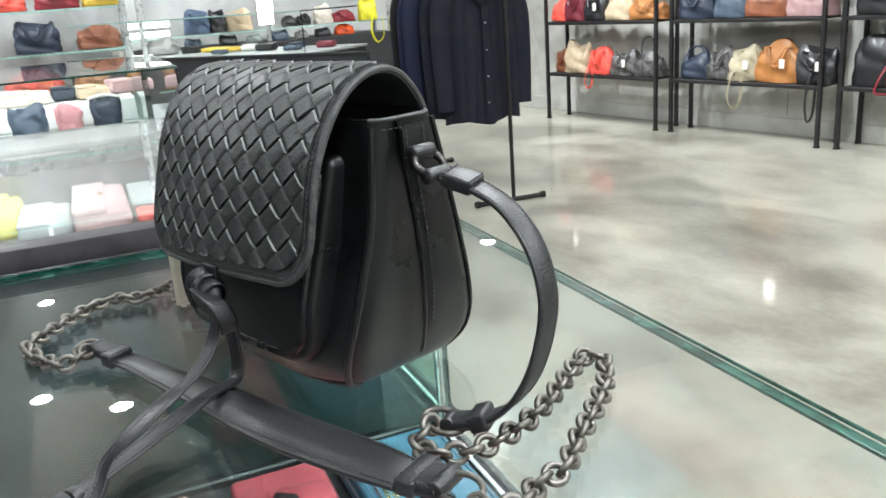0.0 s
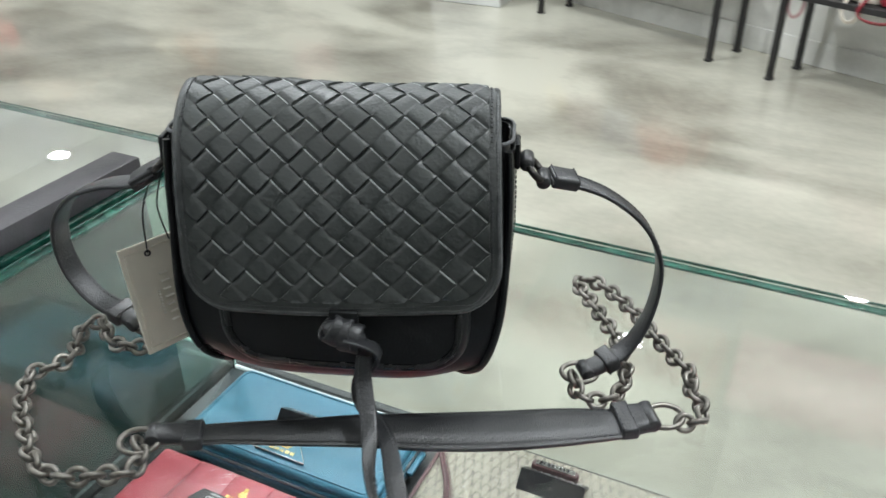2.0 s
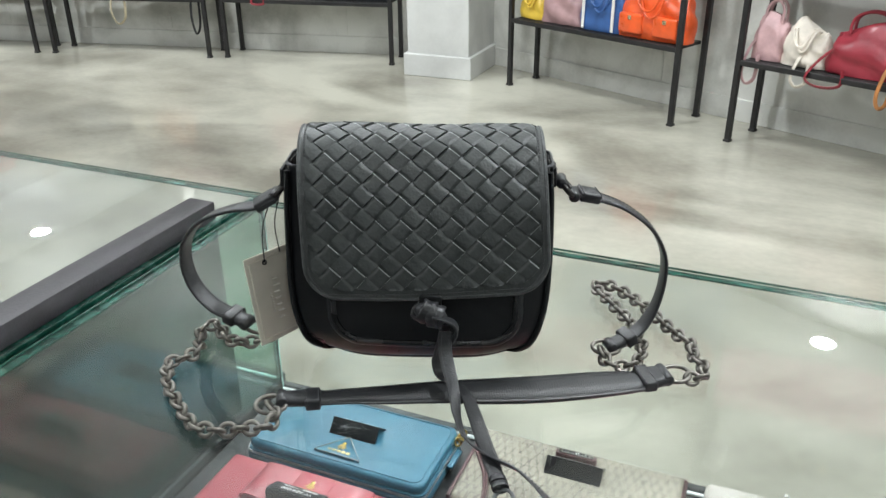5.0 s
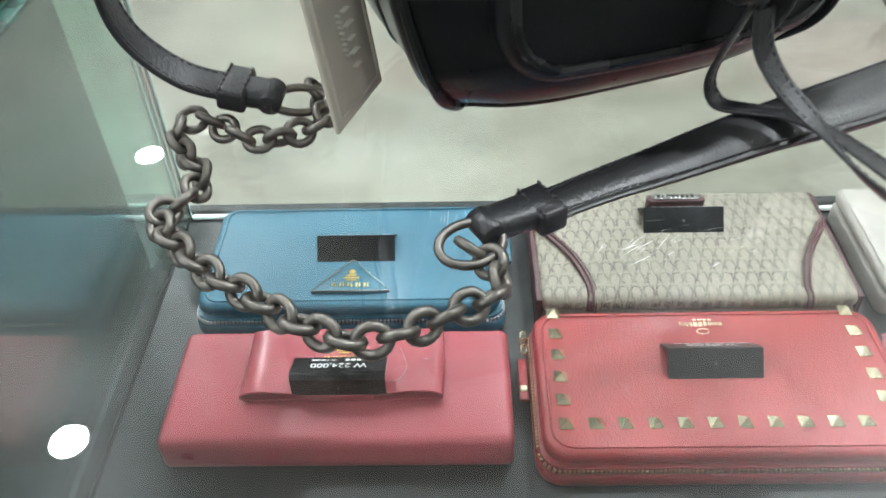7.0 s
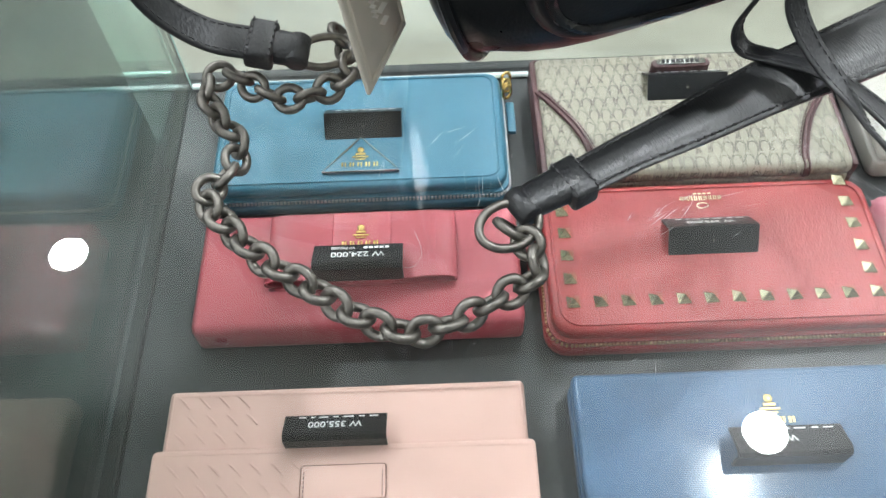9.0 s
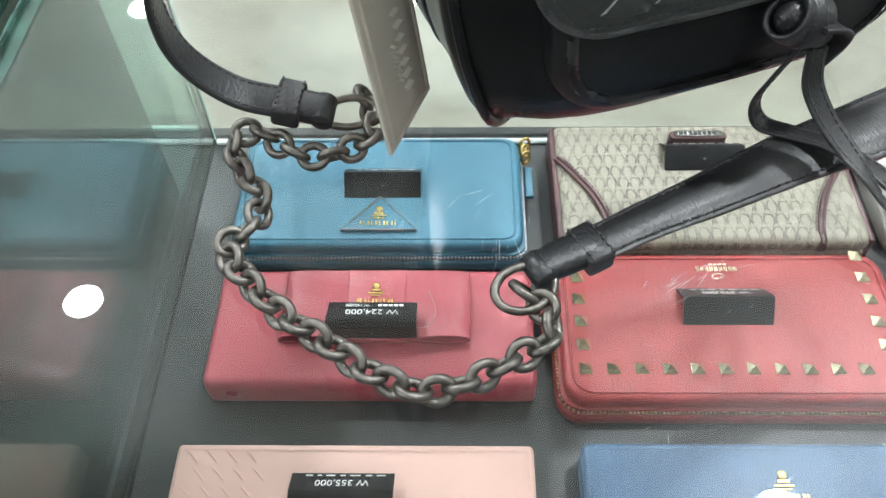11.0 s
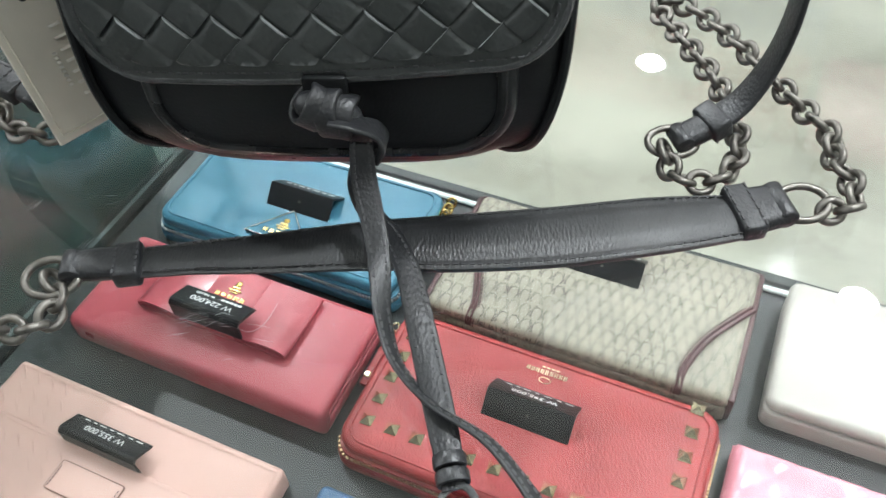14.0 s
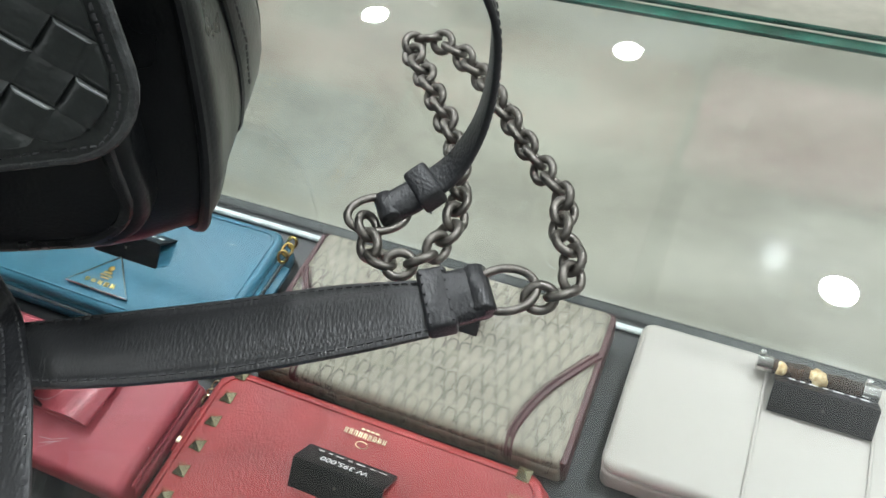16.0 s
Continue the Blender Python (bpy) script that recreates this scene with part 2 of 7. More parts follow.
smear(M_TOPGLASS, 0.15, 0.27)
M_HAZEGLASS = glass_mat("smeared_glass", (0.955, 0.985, 0.97))
smear(M_HAZEGLASS, 0.34, 0.30)
M_EDGE = mat("green_glass_edge", (0.003, 0.046, 0.031), 0.25, var=0.55, scale=60, bump=0.3, bscale=300, spec=0.2)
M_EDGELITE = mat("ground_glass_edge", (0.30, 0.48, 0.42), 0.2, var=0.4, scale=90, bump=0.2, coat=0.5)
M_ALU = mat("brushed_aluminium", (0.75, 0.76, 0.76), 0.3, metal=1.0, var=0.1, bump=0.1)

M_LEATHER = pebbled("black_leather", (0.0078, 0.0088, 0.0096), 0.34, 900, 0.14, var=0.25, coat=0.05, spec=0.45)
M_GLOSSPIPE = mat("glossy_piping_leather", (0.014, 0.015, 0.016), 0.26, var=0.3, scale=90, bump=0.1, spec=0.7)
M_WEAVE = pebbled("black_woven_leather", (0.0285, 0.0338, 0.0320), 0.47, 620, 0.34, var=0.3, spec=0.95)
M_HEM = mat("worn_hem", (0.070, 0.074, 0.074), 0.42, var=0.4, scale=200, bump=0.5, bscale=900)
# Cut strip edges: paler than the leather, with overhead light put into the colour.
M_RAWEDGE = mat("lit_cut_strip_edge", (0.33, 0.35, 0.345), 0.45, var=0.3)
M_STRAP = pebbled("black_grained_strap", (0.017, 0.018, 0.020), 0.40, 1100, 0.34, var=0.3, stretch=(1, 0.6, 1), spec=0.8)
M_SHOULDER = pebbled("black_smooth_strap", (0.020, 0.021, 0.022), 0.44, 1500, 0.36, var=0.3, spec=0.85, stretch=(1, 0.28, 1))
M_THREAD = mat("black_thread", (0.062, 0.063, 0.065), 0.6, var=0.2)
M_PIPING = mat("grey_worn_piping", (0.10, 0.104, 0.108), 0.38, var=0.35, scale=120)
M_GUN = mat("gunmetal", (0.215, 0.202, 0.182), 0.43, metal=1.0, var=0.3, scale=220, bump=0.35, bscale=700, dist=0.0006)
M_DARKGUN = mat("dark_gunmetal", (0.085, 0.080, 0.078), 0.38, metal=1.0, var=0.3, scale=220, bump=0.3, bscale=700, dist=0.0006)
M_GOLD = mat("gold_metal", (0.83, 0.60, 0.22), 0.25, metal=1.0, var=0.15, bump=0.1)
M_PALEGOLD = mat("pale_gold_metal", (0.88, 0.78, 0.54), 0.22, metal=1.0, var=0.2, bump=0.15)
M_TAGCARD = mat("ivory_card", (0.72, 0.67, 0.56), 0.7, var=0.05, scale=60, bump=0.3, bscale=1200, dist=0.0003)
M_TAGPRINT = mat("pale_embossed_print", (0.84, 0.81, 0.73), 0.5, var=0.03)
M_STRING = mat("black_cord", (0.02, 0.02, 0.02), 0.7)
M_BLUE = pebbled("sky_blue_leather", (0.030, 0.116, 0.170), 0.40, 1400, 0.12, var=0.10, spec=0.4)
M_BLUEDK = mat("blue_edge_leather", (0.022, 0.110, 0.165), 0.45, var=0.12)
M_ROSE = pebbled("rose_leather", (0.275, 0.049, 0.061), 0.36, 1300, 0.12, var=0.08, coat=0.10, spec=0.4)
M_RED = pebbled("red_grained_leather", (0.205, 0.0155, 0.0160), 0.41, 820, 0.5, var=0.12, spec=0.45)
M_REDDK = mat("dark_red_edge", (0.20, 0.018, 0.018), 0.45, var=0.15)
M_PEACH = pebbled("peach_leather", (0.53, 0.335, 0.285), 0.5, 1300, 0.10, var=0.06)
M_GAPLINE = mat("brown_gap_line", (0.16, 0.075, 0.05), 0.55, var=0.2)
M_NAVY = crosshatch("navy_saffiano", (0.028, 0.066, 0.125), (0.042, 0.095, 0.17), 260, 0.36, 0.7, coat=0.2)
M_CANVAS = monogram("beige_monogram_canvas", (0.222, 0.204, 0.158), (0.056, 0.046, 0.033), 0.0088)
M_BURG = mat("burgundy_leather", (0.056, 0.020, 0.021), 0.48, var=0.25, bump=0.2)
M_CREAM = pebbled("ivory_leather", (0.315, 0.294, 0.262), 0.42, 1500, 0.10, var=0.03, rvar=0.03)
M_PINKPAT = mat("pink_patent", (0.60, 0.25, 0.30), 0.22, var=0.1, scale=60, coat=0.5, bump=0.1)
M_TAGBLACK = mat("black_acrylic", (0.006, 0.006, 0.007), 0.34, var=0.1, scale=80, bump=0.0, rvar=0.03, spec=0.3)
M_PRINT = mat("white_print", (0.75, 0.75, 0.74), 0.6, var=0.02, bump=0)
M_BAMBOO = mat("burnt_bamboo", (0.008, 0.006, 0.005), 0.22, scale=140, c2=(0.055, 0.024, 0.008), coat=0.5)
M_BAMBOOLT = mat("pale_bamboo", (0.34, 0.19, 0.05), 0.35, scale=320, c2=(0.72, 0.60, 0.36), coat=0.2)
M_NICKEL = mat("polished_nickel", (0.72, 0.72, 0.70), 0.16, metal=1.0, var=0.1, bump=0.05)
M_TEETH = mat("brass_zip_teeth", (0.46, 0.33, 0.18), 0.38, metal=1.0, var=0.3, scale=400)
M_TEETHW = mat("pale_zip_teeth", (0.45, 0.45, 0.46), 0.4, metal=0.8, var=0.3, scale=400)
M_NAVYCLOTH = mat("navy_cotton", (0.0055, 0.007, 0.017), 0.85, var=0.2, scale=12, bump=0.4, bscale=700)
M_BLUECLOTH = mat("indigo_cotton", (0.010, 0.014, 0.042), 0.85, var=0.2, scale=12, bump=0.4, bscale=700)
M_BLACKCLOTH = mat("charcoal_wool", (0.010, 0.010, 0.011), 0.9, var=0.25, scale=20, bump=0.4, bscale=500)
M_BUTTON = mat("pearl_button", (0.55, 0.56, 0.60), 0.25, var=0.1)
M_LED = lamp_mat("lit_white_tube", (1.0, 0.98, 0.95), 6.0)
M_SCRATCH = mat("scratch_white", (0.6, 0.62, 0.62), 0.6, var=0.2, bump=0)
SCRATCHES = [(-0.003, -0.0765, 38, 0.005, 20), (0.014, -0.070, 8, 0.005, 6), (-0.059, -0.061, 88, 0.004, 7), (-0.088, -0.054, 88, 0.002, 4), (-0.063, -0.042, 40, 0.006, 4), (0.070, -0.042, 30, 0.005, 5)]
M_GASKET = mat("bright_channel", (0.48, 0.52, 0.51), 0.25, var=0.15, scale=90, coat=0.3)


# ---- mesh tools ----
def finish(bm, name, material, smooth=35):
    me = bpy.data.meshes.new(name)
    bmesh.ops.recalc_face_normals(bm, faces=bm.faces[:])
    bm.to_mesh(me)
    bm.free()
    for m in (material if isinstance(material, (list, tuple)) else [material]):
        me.materials.append(m)
    if smooth:
        me.polygons.foreach_set("use_smooth", [True] * len(me.polygons))
        me.set_sharp_from_angle(angle=radians(smooth))
    return me


def part(name, bm, material, parent=None, label="", smooth=35):
    """One mesh object, under a thing or a part where a parent is given."""
    ob = new(name, finish(bm, name, material, smooth))
    ob.parent = parent
    if label:
        tagged(ob, label)
    return ob


def thing(name, m, label, category, group=""):
    ob = new(name)
    ob.empty_display_size = 0.05
    ob.matrix_basis = m
    return tagged(ob, label, category, group)


def structure(name, bm, material, label, category, smooth=35):
    return tagged(part(name, bm, material, None, "", smooth), label, category, "", "structure")


def box(bm, lo, hi, bev=0.0, seg=2, m=None):
    lo, hi = Vector(lo), Vector(hi)
    r = bmesh.ops.create_cube(bm, size=1.0, matrix=Matrix.Translation((lo + hi) / 2) @ Matrix.Diagonal((*(hi - lo), 1)))
    vs = r["verts"]
    if bev:
        es = list({e for v in vs for e in v.link_edges})
        out = bmesh.ops.bevel(bm, geom=es, offset=bev, segments=seg, affect="EDGES", profile=0.5)
        vs = list({v for f in out["faces"] for v in f.verts} | {v for v in vs if v.is_valid})
    if m is not None:
        bmesh.ops.transform(bm, matrix=m, verts=vs)
    return vs


def boxm(lo, hi, bev=0.0, seg=2, m=None):
    bm = bmesh.new()
    box(bm, lo, hi, bev, seg, m)
    return bm


def spline(pts, per=6, closed=False):
    """Smooth points through the given ones."""
    p = [Vector(q) for q in pts]
    n = len(p)
    out = []
    for i in range(n if closed else n - 1):
        if closed:
            a, b, c, d = p[i - 1], p[i], p[(i + 1) % n], p[(i + 2) % n]
        else:
            a, b, c, d = p[max(i - 1, 0)], p[i], p[i + 1], p[min(i + 2, n - 1)]
        for k in range(per):
            t = k / per
            out.append(0.5 * ((2 * b) + (c - a) * t + (2 * a - 5 * b + 4 * c - d) * t * t + (3 * b - a - 3 * c + d) * t ** 3))
    if not closed:
        out.append(p[-1])
    return out


def sweep(bm, pts, section, closed=False, side=None, scale=None):
    """Sweeps a closed section, given as (across, up) pairs, along points. side: the way that 'across' keeps to."""
    n = len(pts)
    rings = []
    prev = None
    for i, p in enumerate(pts):
        a = pts[i - 1] if (i or closed) else pts[0]
        b = pts[(i + 1) % n] if (i < n - 1 or closed) else pts[-1]
        t = (b - a).normalized()
        if side is not None:
            s = side[i] if isinstance(side, list) else Vector(side)
        else:
            s = prev if prev is not None else (Vector((0, 0, 1)).cross(t) if abs(t.z) < 0.95 else Vector((1, 0, 0)))
        s = (s - t * s.dot(t)).normalized()
        prev = s
        u = t.cross(s)
        k = scale[i] if scale else (1.0, 1.0)
        rings.append([bm.verts.new(p + s * (x * k[0]) + u * (y * k[1])) for x, y in section])
    m = len(section)
    for i in range(n if closed else n - 1):
        r, q = rings[i], rings[(i + 1) % n]
        for j in range(m):
            bm.faces.new((r[j], r[(j + 1) % m], q[(j + 1) % m], q[j]))
    if not closed:
        bm.faces.new(rings[0][::-1])
        bm.faces.new(rings[-1])
    return rings


def ring_section(r, seg=8):
    return [(r * math.cos(2 * math.pi * k / seg), r * math.sin(2 * math.pi * k / seg)) for k in range(seg)]


def flat_section(w, h, r=None):
    """A flat section with rounded edges."""
    r = r if r else h * 0.45
    out = []
    for cx, cy, a in ((w / 2 - r, h / 2 - r, 0), (-w / 2 + r, h / 2 - r, 90), (-w / 2 + r, -h / 2 + r, 180), (w / 2 - r, -h / 2 + r, 270)):
        for k in range(3):
            t = radians(a + 45 * k)
            out.append((cx + r * math.cos(t), cy + r * math.sin(t)))
    return out


def padded_section(w, h, crown):
    """A strap section with flat sewn borders and a padded middle."""
    top = [(w / 2, -h * 0.1), (w / 2, h * 0.32), (w / 2 - h * 0.25, h * 0.5), (w * 0.40, h * 0.5), (w * 0.36, h * 0.46), (w * 0.27, h * 0.5 + crown * 0.62), (w * 0.14, h * 0.5 + crown * 0.93), (0, h * 0.5 + crown)]
    up_ = top + [(-x, y) for x, y in reversed(top[:-1])]
    return up_ + [(-w / 2 + h * 0.25, -h * 0.5), (w / 2 - h * 0.25, -h * 0.5)]


def tube(pts, r, seg=8, closed=False, bm=None):
    bm = bm or bmesh.new()
    sweep(bm, [Vector(p) for p in pts], ring_section(r, seg), closed)
    return bm


def slab(outline, z0, z1, bev=0.0, seg=3, dome=0.0):
    """A flat thing of an outline, between two heights, with rounded rims."""
    bm = bmesh.new()
    n = len(outline)
    c = Vector((sum(p[0] for p in outline) / n, sum(p[1] for p in outline) / n))
    levels = []
    for k in range(seg + 1):
        a = math.pi / 2 * k / seg
        levels.append((bev * (1 - math.sin(a)), z0 + bev * (1 - math.cos(a))))
    up = [(i, z1 - (z - z0)) for i, z in reversed(levels)]
    rings = []
    pts = [Vector((p[0], p[1])) for p in outline]
    nor = []
    for i in range(n):
        t = (pts[(i + 1) % n] - pts[i - 1])
        t = t.normalized() if t.length > 1e-9 else Vector((1, 0))
        nor.append(Vector((-t.y, t.x)))
    area = sum(pts[i].x * pts[(i + 1) % n].y - pts[(i + 1) % n].x * pts[i].y for i in range(n))
    sg = 1 if area > 0 else -1
    for inset, z in levels + up:
        rings.append([bm.verts.new((*(pts[i] + nor[i] * sg * inset), z)) for i in range(n)])
    for a, b in zip(rings, rings[1:]):
        for i in range(n):
            bm.faces.new((a[i], a[(i + 1) % n], b[(i + 1) % n], b[i]))
    bm.faces.new(rings[0][::-1])
    last = rings[-1]
    if dome:
        for f in (0.8, 0.55, 0.28):
            nx = [bm.verts.new((c.x + (v.co.x - c.x) * f, c.y + (v.co.y - c.y) * f, z1 + dome * (1 - f * f))) for v in rings[-1]]
            for i in range(n):
                bm.faces.new((last[i], last[(i + 1) % n], nx[(i + 1) % n], nx[i]))
            last = nx
    bm.faces.new(last)
    return bm


def rounded(x0, y0, x1, y1, r, seg=5):
    out = []
    for cx, cy, a in ((x1 - r, y1 - r, 0), (x0 + r, y1 - r, 90), (x0 + r, y0 + r, 180), (x1 - r, y0 + r, 270)):
        for k in range(seg + 1):
            t = radians(a + 90 * k / seg)
            out.append((cx + r * math.cos(t), cy + r * math.sin(t)))
    return out


def writing(text, size, m, material, parent, name="printed_text"):
    cu = bpy.data.curves.new(name, "FONT")
    cu.body, cu.size, cu.extrude = text, size, 0.00008
    cu.align_x, cu.align_y = "CENTER", "CENTER"
    tmp = bpy.data.objects.new("tmp", cu)
    me = bpy.data.meshes.new_from_object(tmp)
    bpy.data.objects.remove(tmp)
    me.materials.append(material)
    ob = new(name, me)
    ob.parent, ob.matrix_basis = parent, m
    return ob


# ---- room ----
structure("floor", boxm((-7.6, -4.3, -0.12), (4.4, 6.0, 0.0)), M_FLOOR, "polished grey concrete shop floor with cloudy stains", "floor")
structure("ceiling", boxm((-7.6, -4.3, CEIL), (4.4, 6.0, CEIL + 0.12)), M_CEIL, "plain grey concrete shop ceiling", "ceiling")


def wall(name, a, b, label, thick=0.15, base=True, material=M_WALL):
    """A wall from a to b in the plan, its face on that line, with a low plinth."""
    a, b = Vector((*a, 0)), Vector((*b, 0))
    d = b - a
    rot = math.degrees(math.atan2(d.y, d.x))
    ln = d.length
    ob = structure(name, boxm((0, 0, 0), (ln, thick, CEIL)), material, label, "wall")
    ob.matrix_basis = pose(a.x, a.y, 0, 0, 0, rot)
    if base:
        pl = structure("baseboard", boxm((0, -0.012, 0.0), (ln, -0.0005, 0.11), 0.003, 1), material, "low concrete plinth along the wall", "baseboard")
        pl.matrix_basis = pose(a.x, a.y, 0, 0, 0, rot)
        k = 1.25
        while k < ln:                                        # joints between the cast panels
            for z0, z1 in ((0.115, CEIL),):
                j = part("panel_joint", boxm((k - 0.006, -0.004, z0), (k + 0.006, 0.0, z1), 0.0015, 1), material, ob)
            k += 1.25
    return ob


wall("wall_north", (-7.4, 3.44), (-1.95, 4.52), "rough grey concrete wall behind the bag racks")
wall("wall_northeast", (-1.52, 4.47), (4.3, 1.80), "rough grey concrete wall behind the bag racks")
# Unseen wall, made white as a reflector for the bag's right side.
wall("wall_east", (4.2, 2.0), (4.2, -4.2), "unseen wall, white to throw light on the bag", base=False, material=M_WHITE)
# Unseen wall, darkened only so that the bag's leather reflects less light.
wall("wall_south", (4.2, -4.1), (-7.4, -4.1), "unseen wall, kept dark to dim the bag's reflections", base=False, material=M_DARKPANEL)
wall("wall_west", (-7.3, -4.1), (-7.3, 3.6), "plain grey plastered wall", base=False, material=M_PLASTER)
pil = bmesh.new()
box(pil, (-1.874, 4.02, 0), (-1.488, 4.75, CEIL), 0.004, 1)
structure("pillar", pil, M_PILLAR, "square pale grey painted pillar", "pillar")
pb = boxm((-1.894, 4.0, 0), (-1.468, 4.75, 0.13), 0.004, 1)
structure("pillar_plinth", pb, M_PILLAR, "pale plinth round the pillar's foot", "baseboard")
wc = boxm((-7.25, 2.48, 0), (-7.0, 2.74, CEIL), 0.01, 1)
structure("white_column", wc, M_WHITE, "smooth white column beside the clothes rail", "pillar")

down = thing("ceiling_downlight", pose(LAMPS[0][0], LAMPS[0][1], CEIL), "round recessed white ceiling downlight, lit; nine copies are added fill", "ceiling light", "ceiling downlights")
bm = bmesh.new()
tr = [Vector((0.068 * math.cos(a), 0.068 * math.sin(a), -0.003)) for a in [2 * math.pi * k / 28 for k in range(28)]]
sweep(bm, tr, flat_section(0.022, 0.006), True, side=[Vector((v.x, v.y, 0)) for v in tr])
part("trim_ring", bm, M_WHITE, down)
LAMP_COLOR = (0.905, 0.962, 1.0)
lampdata = []
for power in (NEAR_POWER, FAR_POWER, MID_POWER, CASE_POWER, FILL_POWER, AISLE_POWER):
    d = bpy.data.lights.new("downlight", "AREA")
    d.shape, d.size, d.energy, d.color = "DISK", 0.11, power, LAMP_COLOR
    lampdata.append(d)
# The last nine entries are added fill with no known fixture.
for k, (x, y) in enumerate(LAMPS):
    if k:
        copy_thing(down, pose(x, y, CEIL))
    lp = new("downlight_beam", lampdata[5 if x == -2.5 else 4 if y < 0 and x > -2.2 else 0 if abs(x) < 2 and y < 1.3 else 5 if abs(x) < 2 and y < 1.8 else 2 if x > -0.5 and y > 1.3 else 3 if -4.5 < x < -3.5 and abs(y) < 0.7 else 1])
    lp.location = (x, y, CEIL - 0.008)
# Made-up fixture for the added wall light; no such spot is known.
spot = thing("ceiling_spotlight", pose(WASHERS[0][0][0], WASHERS[0][0][1], CEIL), "small white spotlight, unseen, added to brighten the wall", "ceiling light", "ceiling spotlights")
part("mount", tube([Vector((0, 0, -0.0)), Vector((0, 0, -0.05))], 0.012, 10), M_WHITE, spot)
part("head", tube([Vector((0, -0.03, -0.045)), Vector((0, 0.06, -0.085))], 0.035, 16), M_WHITE, spot)
spotdata = bpy.data.lights.new("spotlight", "SPOT")
spotdata.energy, spotdata.spot_size, spotdata.spot_blend, spotdata.color, spotdata.shadow_soft_size = WASH_POWER, radians(75), 0.7, LAMP_COLOR, 0.04
sidedata = spotdata.copy()
sidedata.energy = SIDE_WASH
fardata = spotdata.copy()
fardata.energy = SHELF_WASH
for k, ((x, y), to) in enumerate(WASHERS):
    if k:
        copy_thing(spot, pose(x, y, CEIL, 0, 0, math.degrees(math.atan2(to[0] - x, y - to[1])) + 180))
    lp = new("spotlight_beam", sidedata if x > -1.5 else fardata if y < 1.7 else spotdata)
    lp.matrix_basis = look((x, y, CEIL - 0.13), to)


def wall_lamp(x, y, z0, z1):
    """A slim upright lamp on the wall."""
    w = thing("wall_lamp", pose(x, y, z0, 0, 0, 11.2), "slim upright lit white lamp on the concrete wall", "wall lamp", "wall lamps")
    part("housing", boxm((-0.045, -0.02, -0.01), (0.045, -0.001, z1 - z0 + 0.01), 0.004, 2), M_ALU, w)
    part("diffuser", boxm((-0.038, -0.028, 0), (0.038, -0.0205, z1 - z0), 0.003, 2), M_LED, w, "lit white diffuser")


wall_lamp(-3.77, 4.157, 0.97, 1.20)
wall_lamp(-5.73, 3.768, 1.06, 1.26)
wall_lamp(-2.13, 4.483, 0.70, 0.95)


# ---- glass counters ----
def no_shadow(ob):
    ob.visible_shadow = False
    return ob


def counter(name, x0, x1, y0, y1, label, left=True, right=True, shelf=M_SHELF, shelf_z=SZ, base=M_DARKPANEL, panes=(M_SIDEGLASS, M_SIDEGLASS), top=M_TOPGLASS):
    """A glass display counter: plate on top, upright panes, shelf and closed base."""
    c = thing(name, pose((x0 + x1) / 2, (y0 + y1) / 2, 0), label, "display counter", "glass counters")
    ox, oy = (x0 + x1) / 2, (y0 + y1) / 2
    hx, hy = (x1 - x0) / 2, (y1 - y0) / 2
    T = 0.005
    no_shadow(part("top_glass", boxm((-hx + 0.001, -hy + 0.001, GZ - T), (hx - 0.001, hy - 0.001, GZ), 0.0006, 1), top, c, "clear glass plate with wiped finger marks", 0))
    e = bmesh.new()
    box(e, (-hx, hy - 0.0028, GZ - T + 0.0004), (hx, hy, GZ - 0.0008), 0.0007, 1)
    part("front_edge", e, M_EDGE, c, "green ground edge of the glass")
    for s, on in ((-1, left), (1, right)):
        a, b = sorted((s * hx, s * (hx - 0.0028)))
        part("side_edge", boxm((a, -hy, GZ - T + 0.0004), (b, hy - 0.003, GZ - 0.0008), 0.0007, 1), M_EDGE, c, "green ground edge of the glass")
        if on:
            a, b = sorted((s * (hx - 0.002), s * (hx - 0.009)))
            no_shadow(part("side_glass", boxm((a, -hy + 0.004, shelf_z), (b, hy - 0.014, GZ - T - 0.0020)), panes[s > 0], c, "upright greenish glass pane", 0))
            part("pane_top", boxm((a, -hy + 0.004, GZ - T - 0.0018), (b, hy - 0.014, GZ - T - 0.0004)), M_EDGE, c, "green ground edge of the glass", 0)
            if panes[s > 0] is M_SIDEGLASS:
                part("corner_edge", boxm((a, hy - 0.0135, shelf_z), (b, hy - 0.0115, GZ - T - 0.001)), M_EDGELITE, c, "pale ground glass edge")
    no_shadow(part("front_glass", boxm((-hx + 0.003, hy - 0.009, shelf_z), (hx - 0.003, hy - 0.003, GZ - T - 0.0020)), M_GLASS, c, "upright clear glass pane", 0))
    part("pane_top", boxm((-hx + 0.003, hy - 0.009, GZ - T - 0.0018), (hx - 0.003, hy - 0.003, GZ - T - 0.0004)), M_EDGE, c, "green ground edge of the glass", 0)
    part("shelf", boxm((-hx, -hy, shelf_z - 0.022), (hx, hy + 0.006, shelf_z), 0.002, 1), shelf, c, "matt charcoal shelf")
    part("front_channel", boxm((-hx + 0.01, hy - 0.0165, shelf_z), (hx - 0.01, hy - 0.012, shelf_z + 0.0032), 0.001, 1), M_GASKET, c, "pale sealing strip")
    part("base", boxm((-hx + 0.01, -hy, 0.08), (hx - 0.01, hy - 0.02, shelf_z - 0.022), 0.004, 1), base, c)
    part("plinth", boxm((-hx + 0.04, -hy + 0.04, 0), (hx - 0.04, hy - 0.06, 0.08)), M_STEEL, c)
    return c, ox, oy


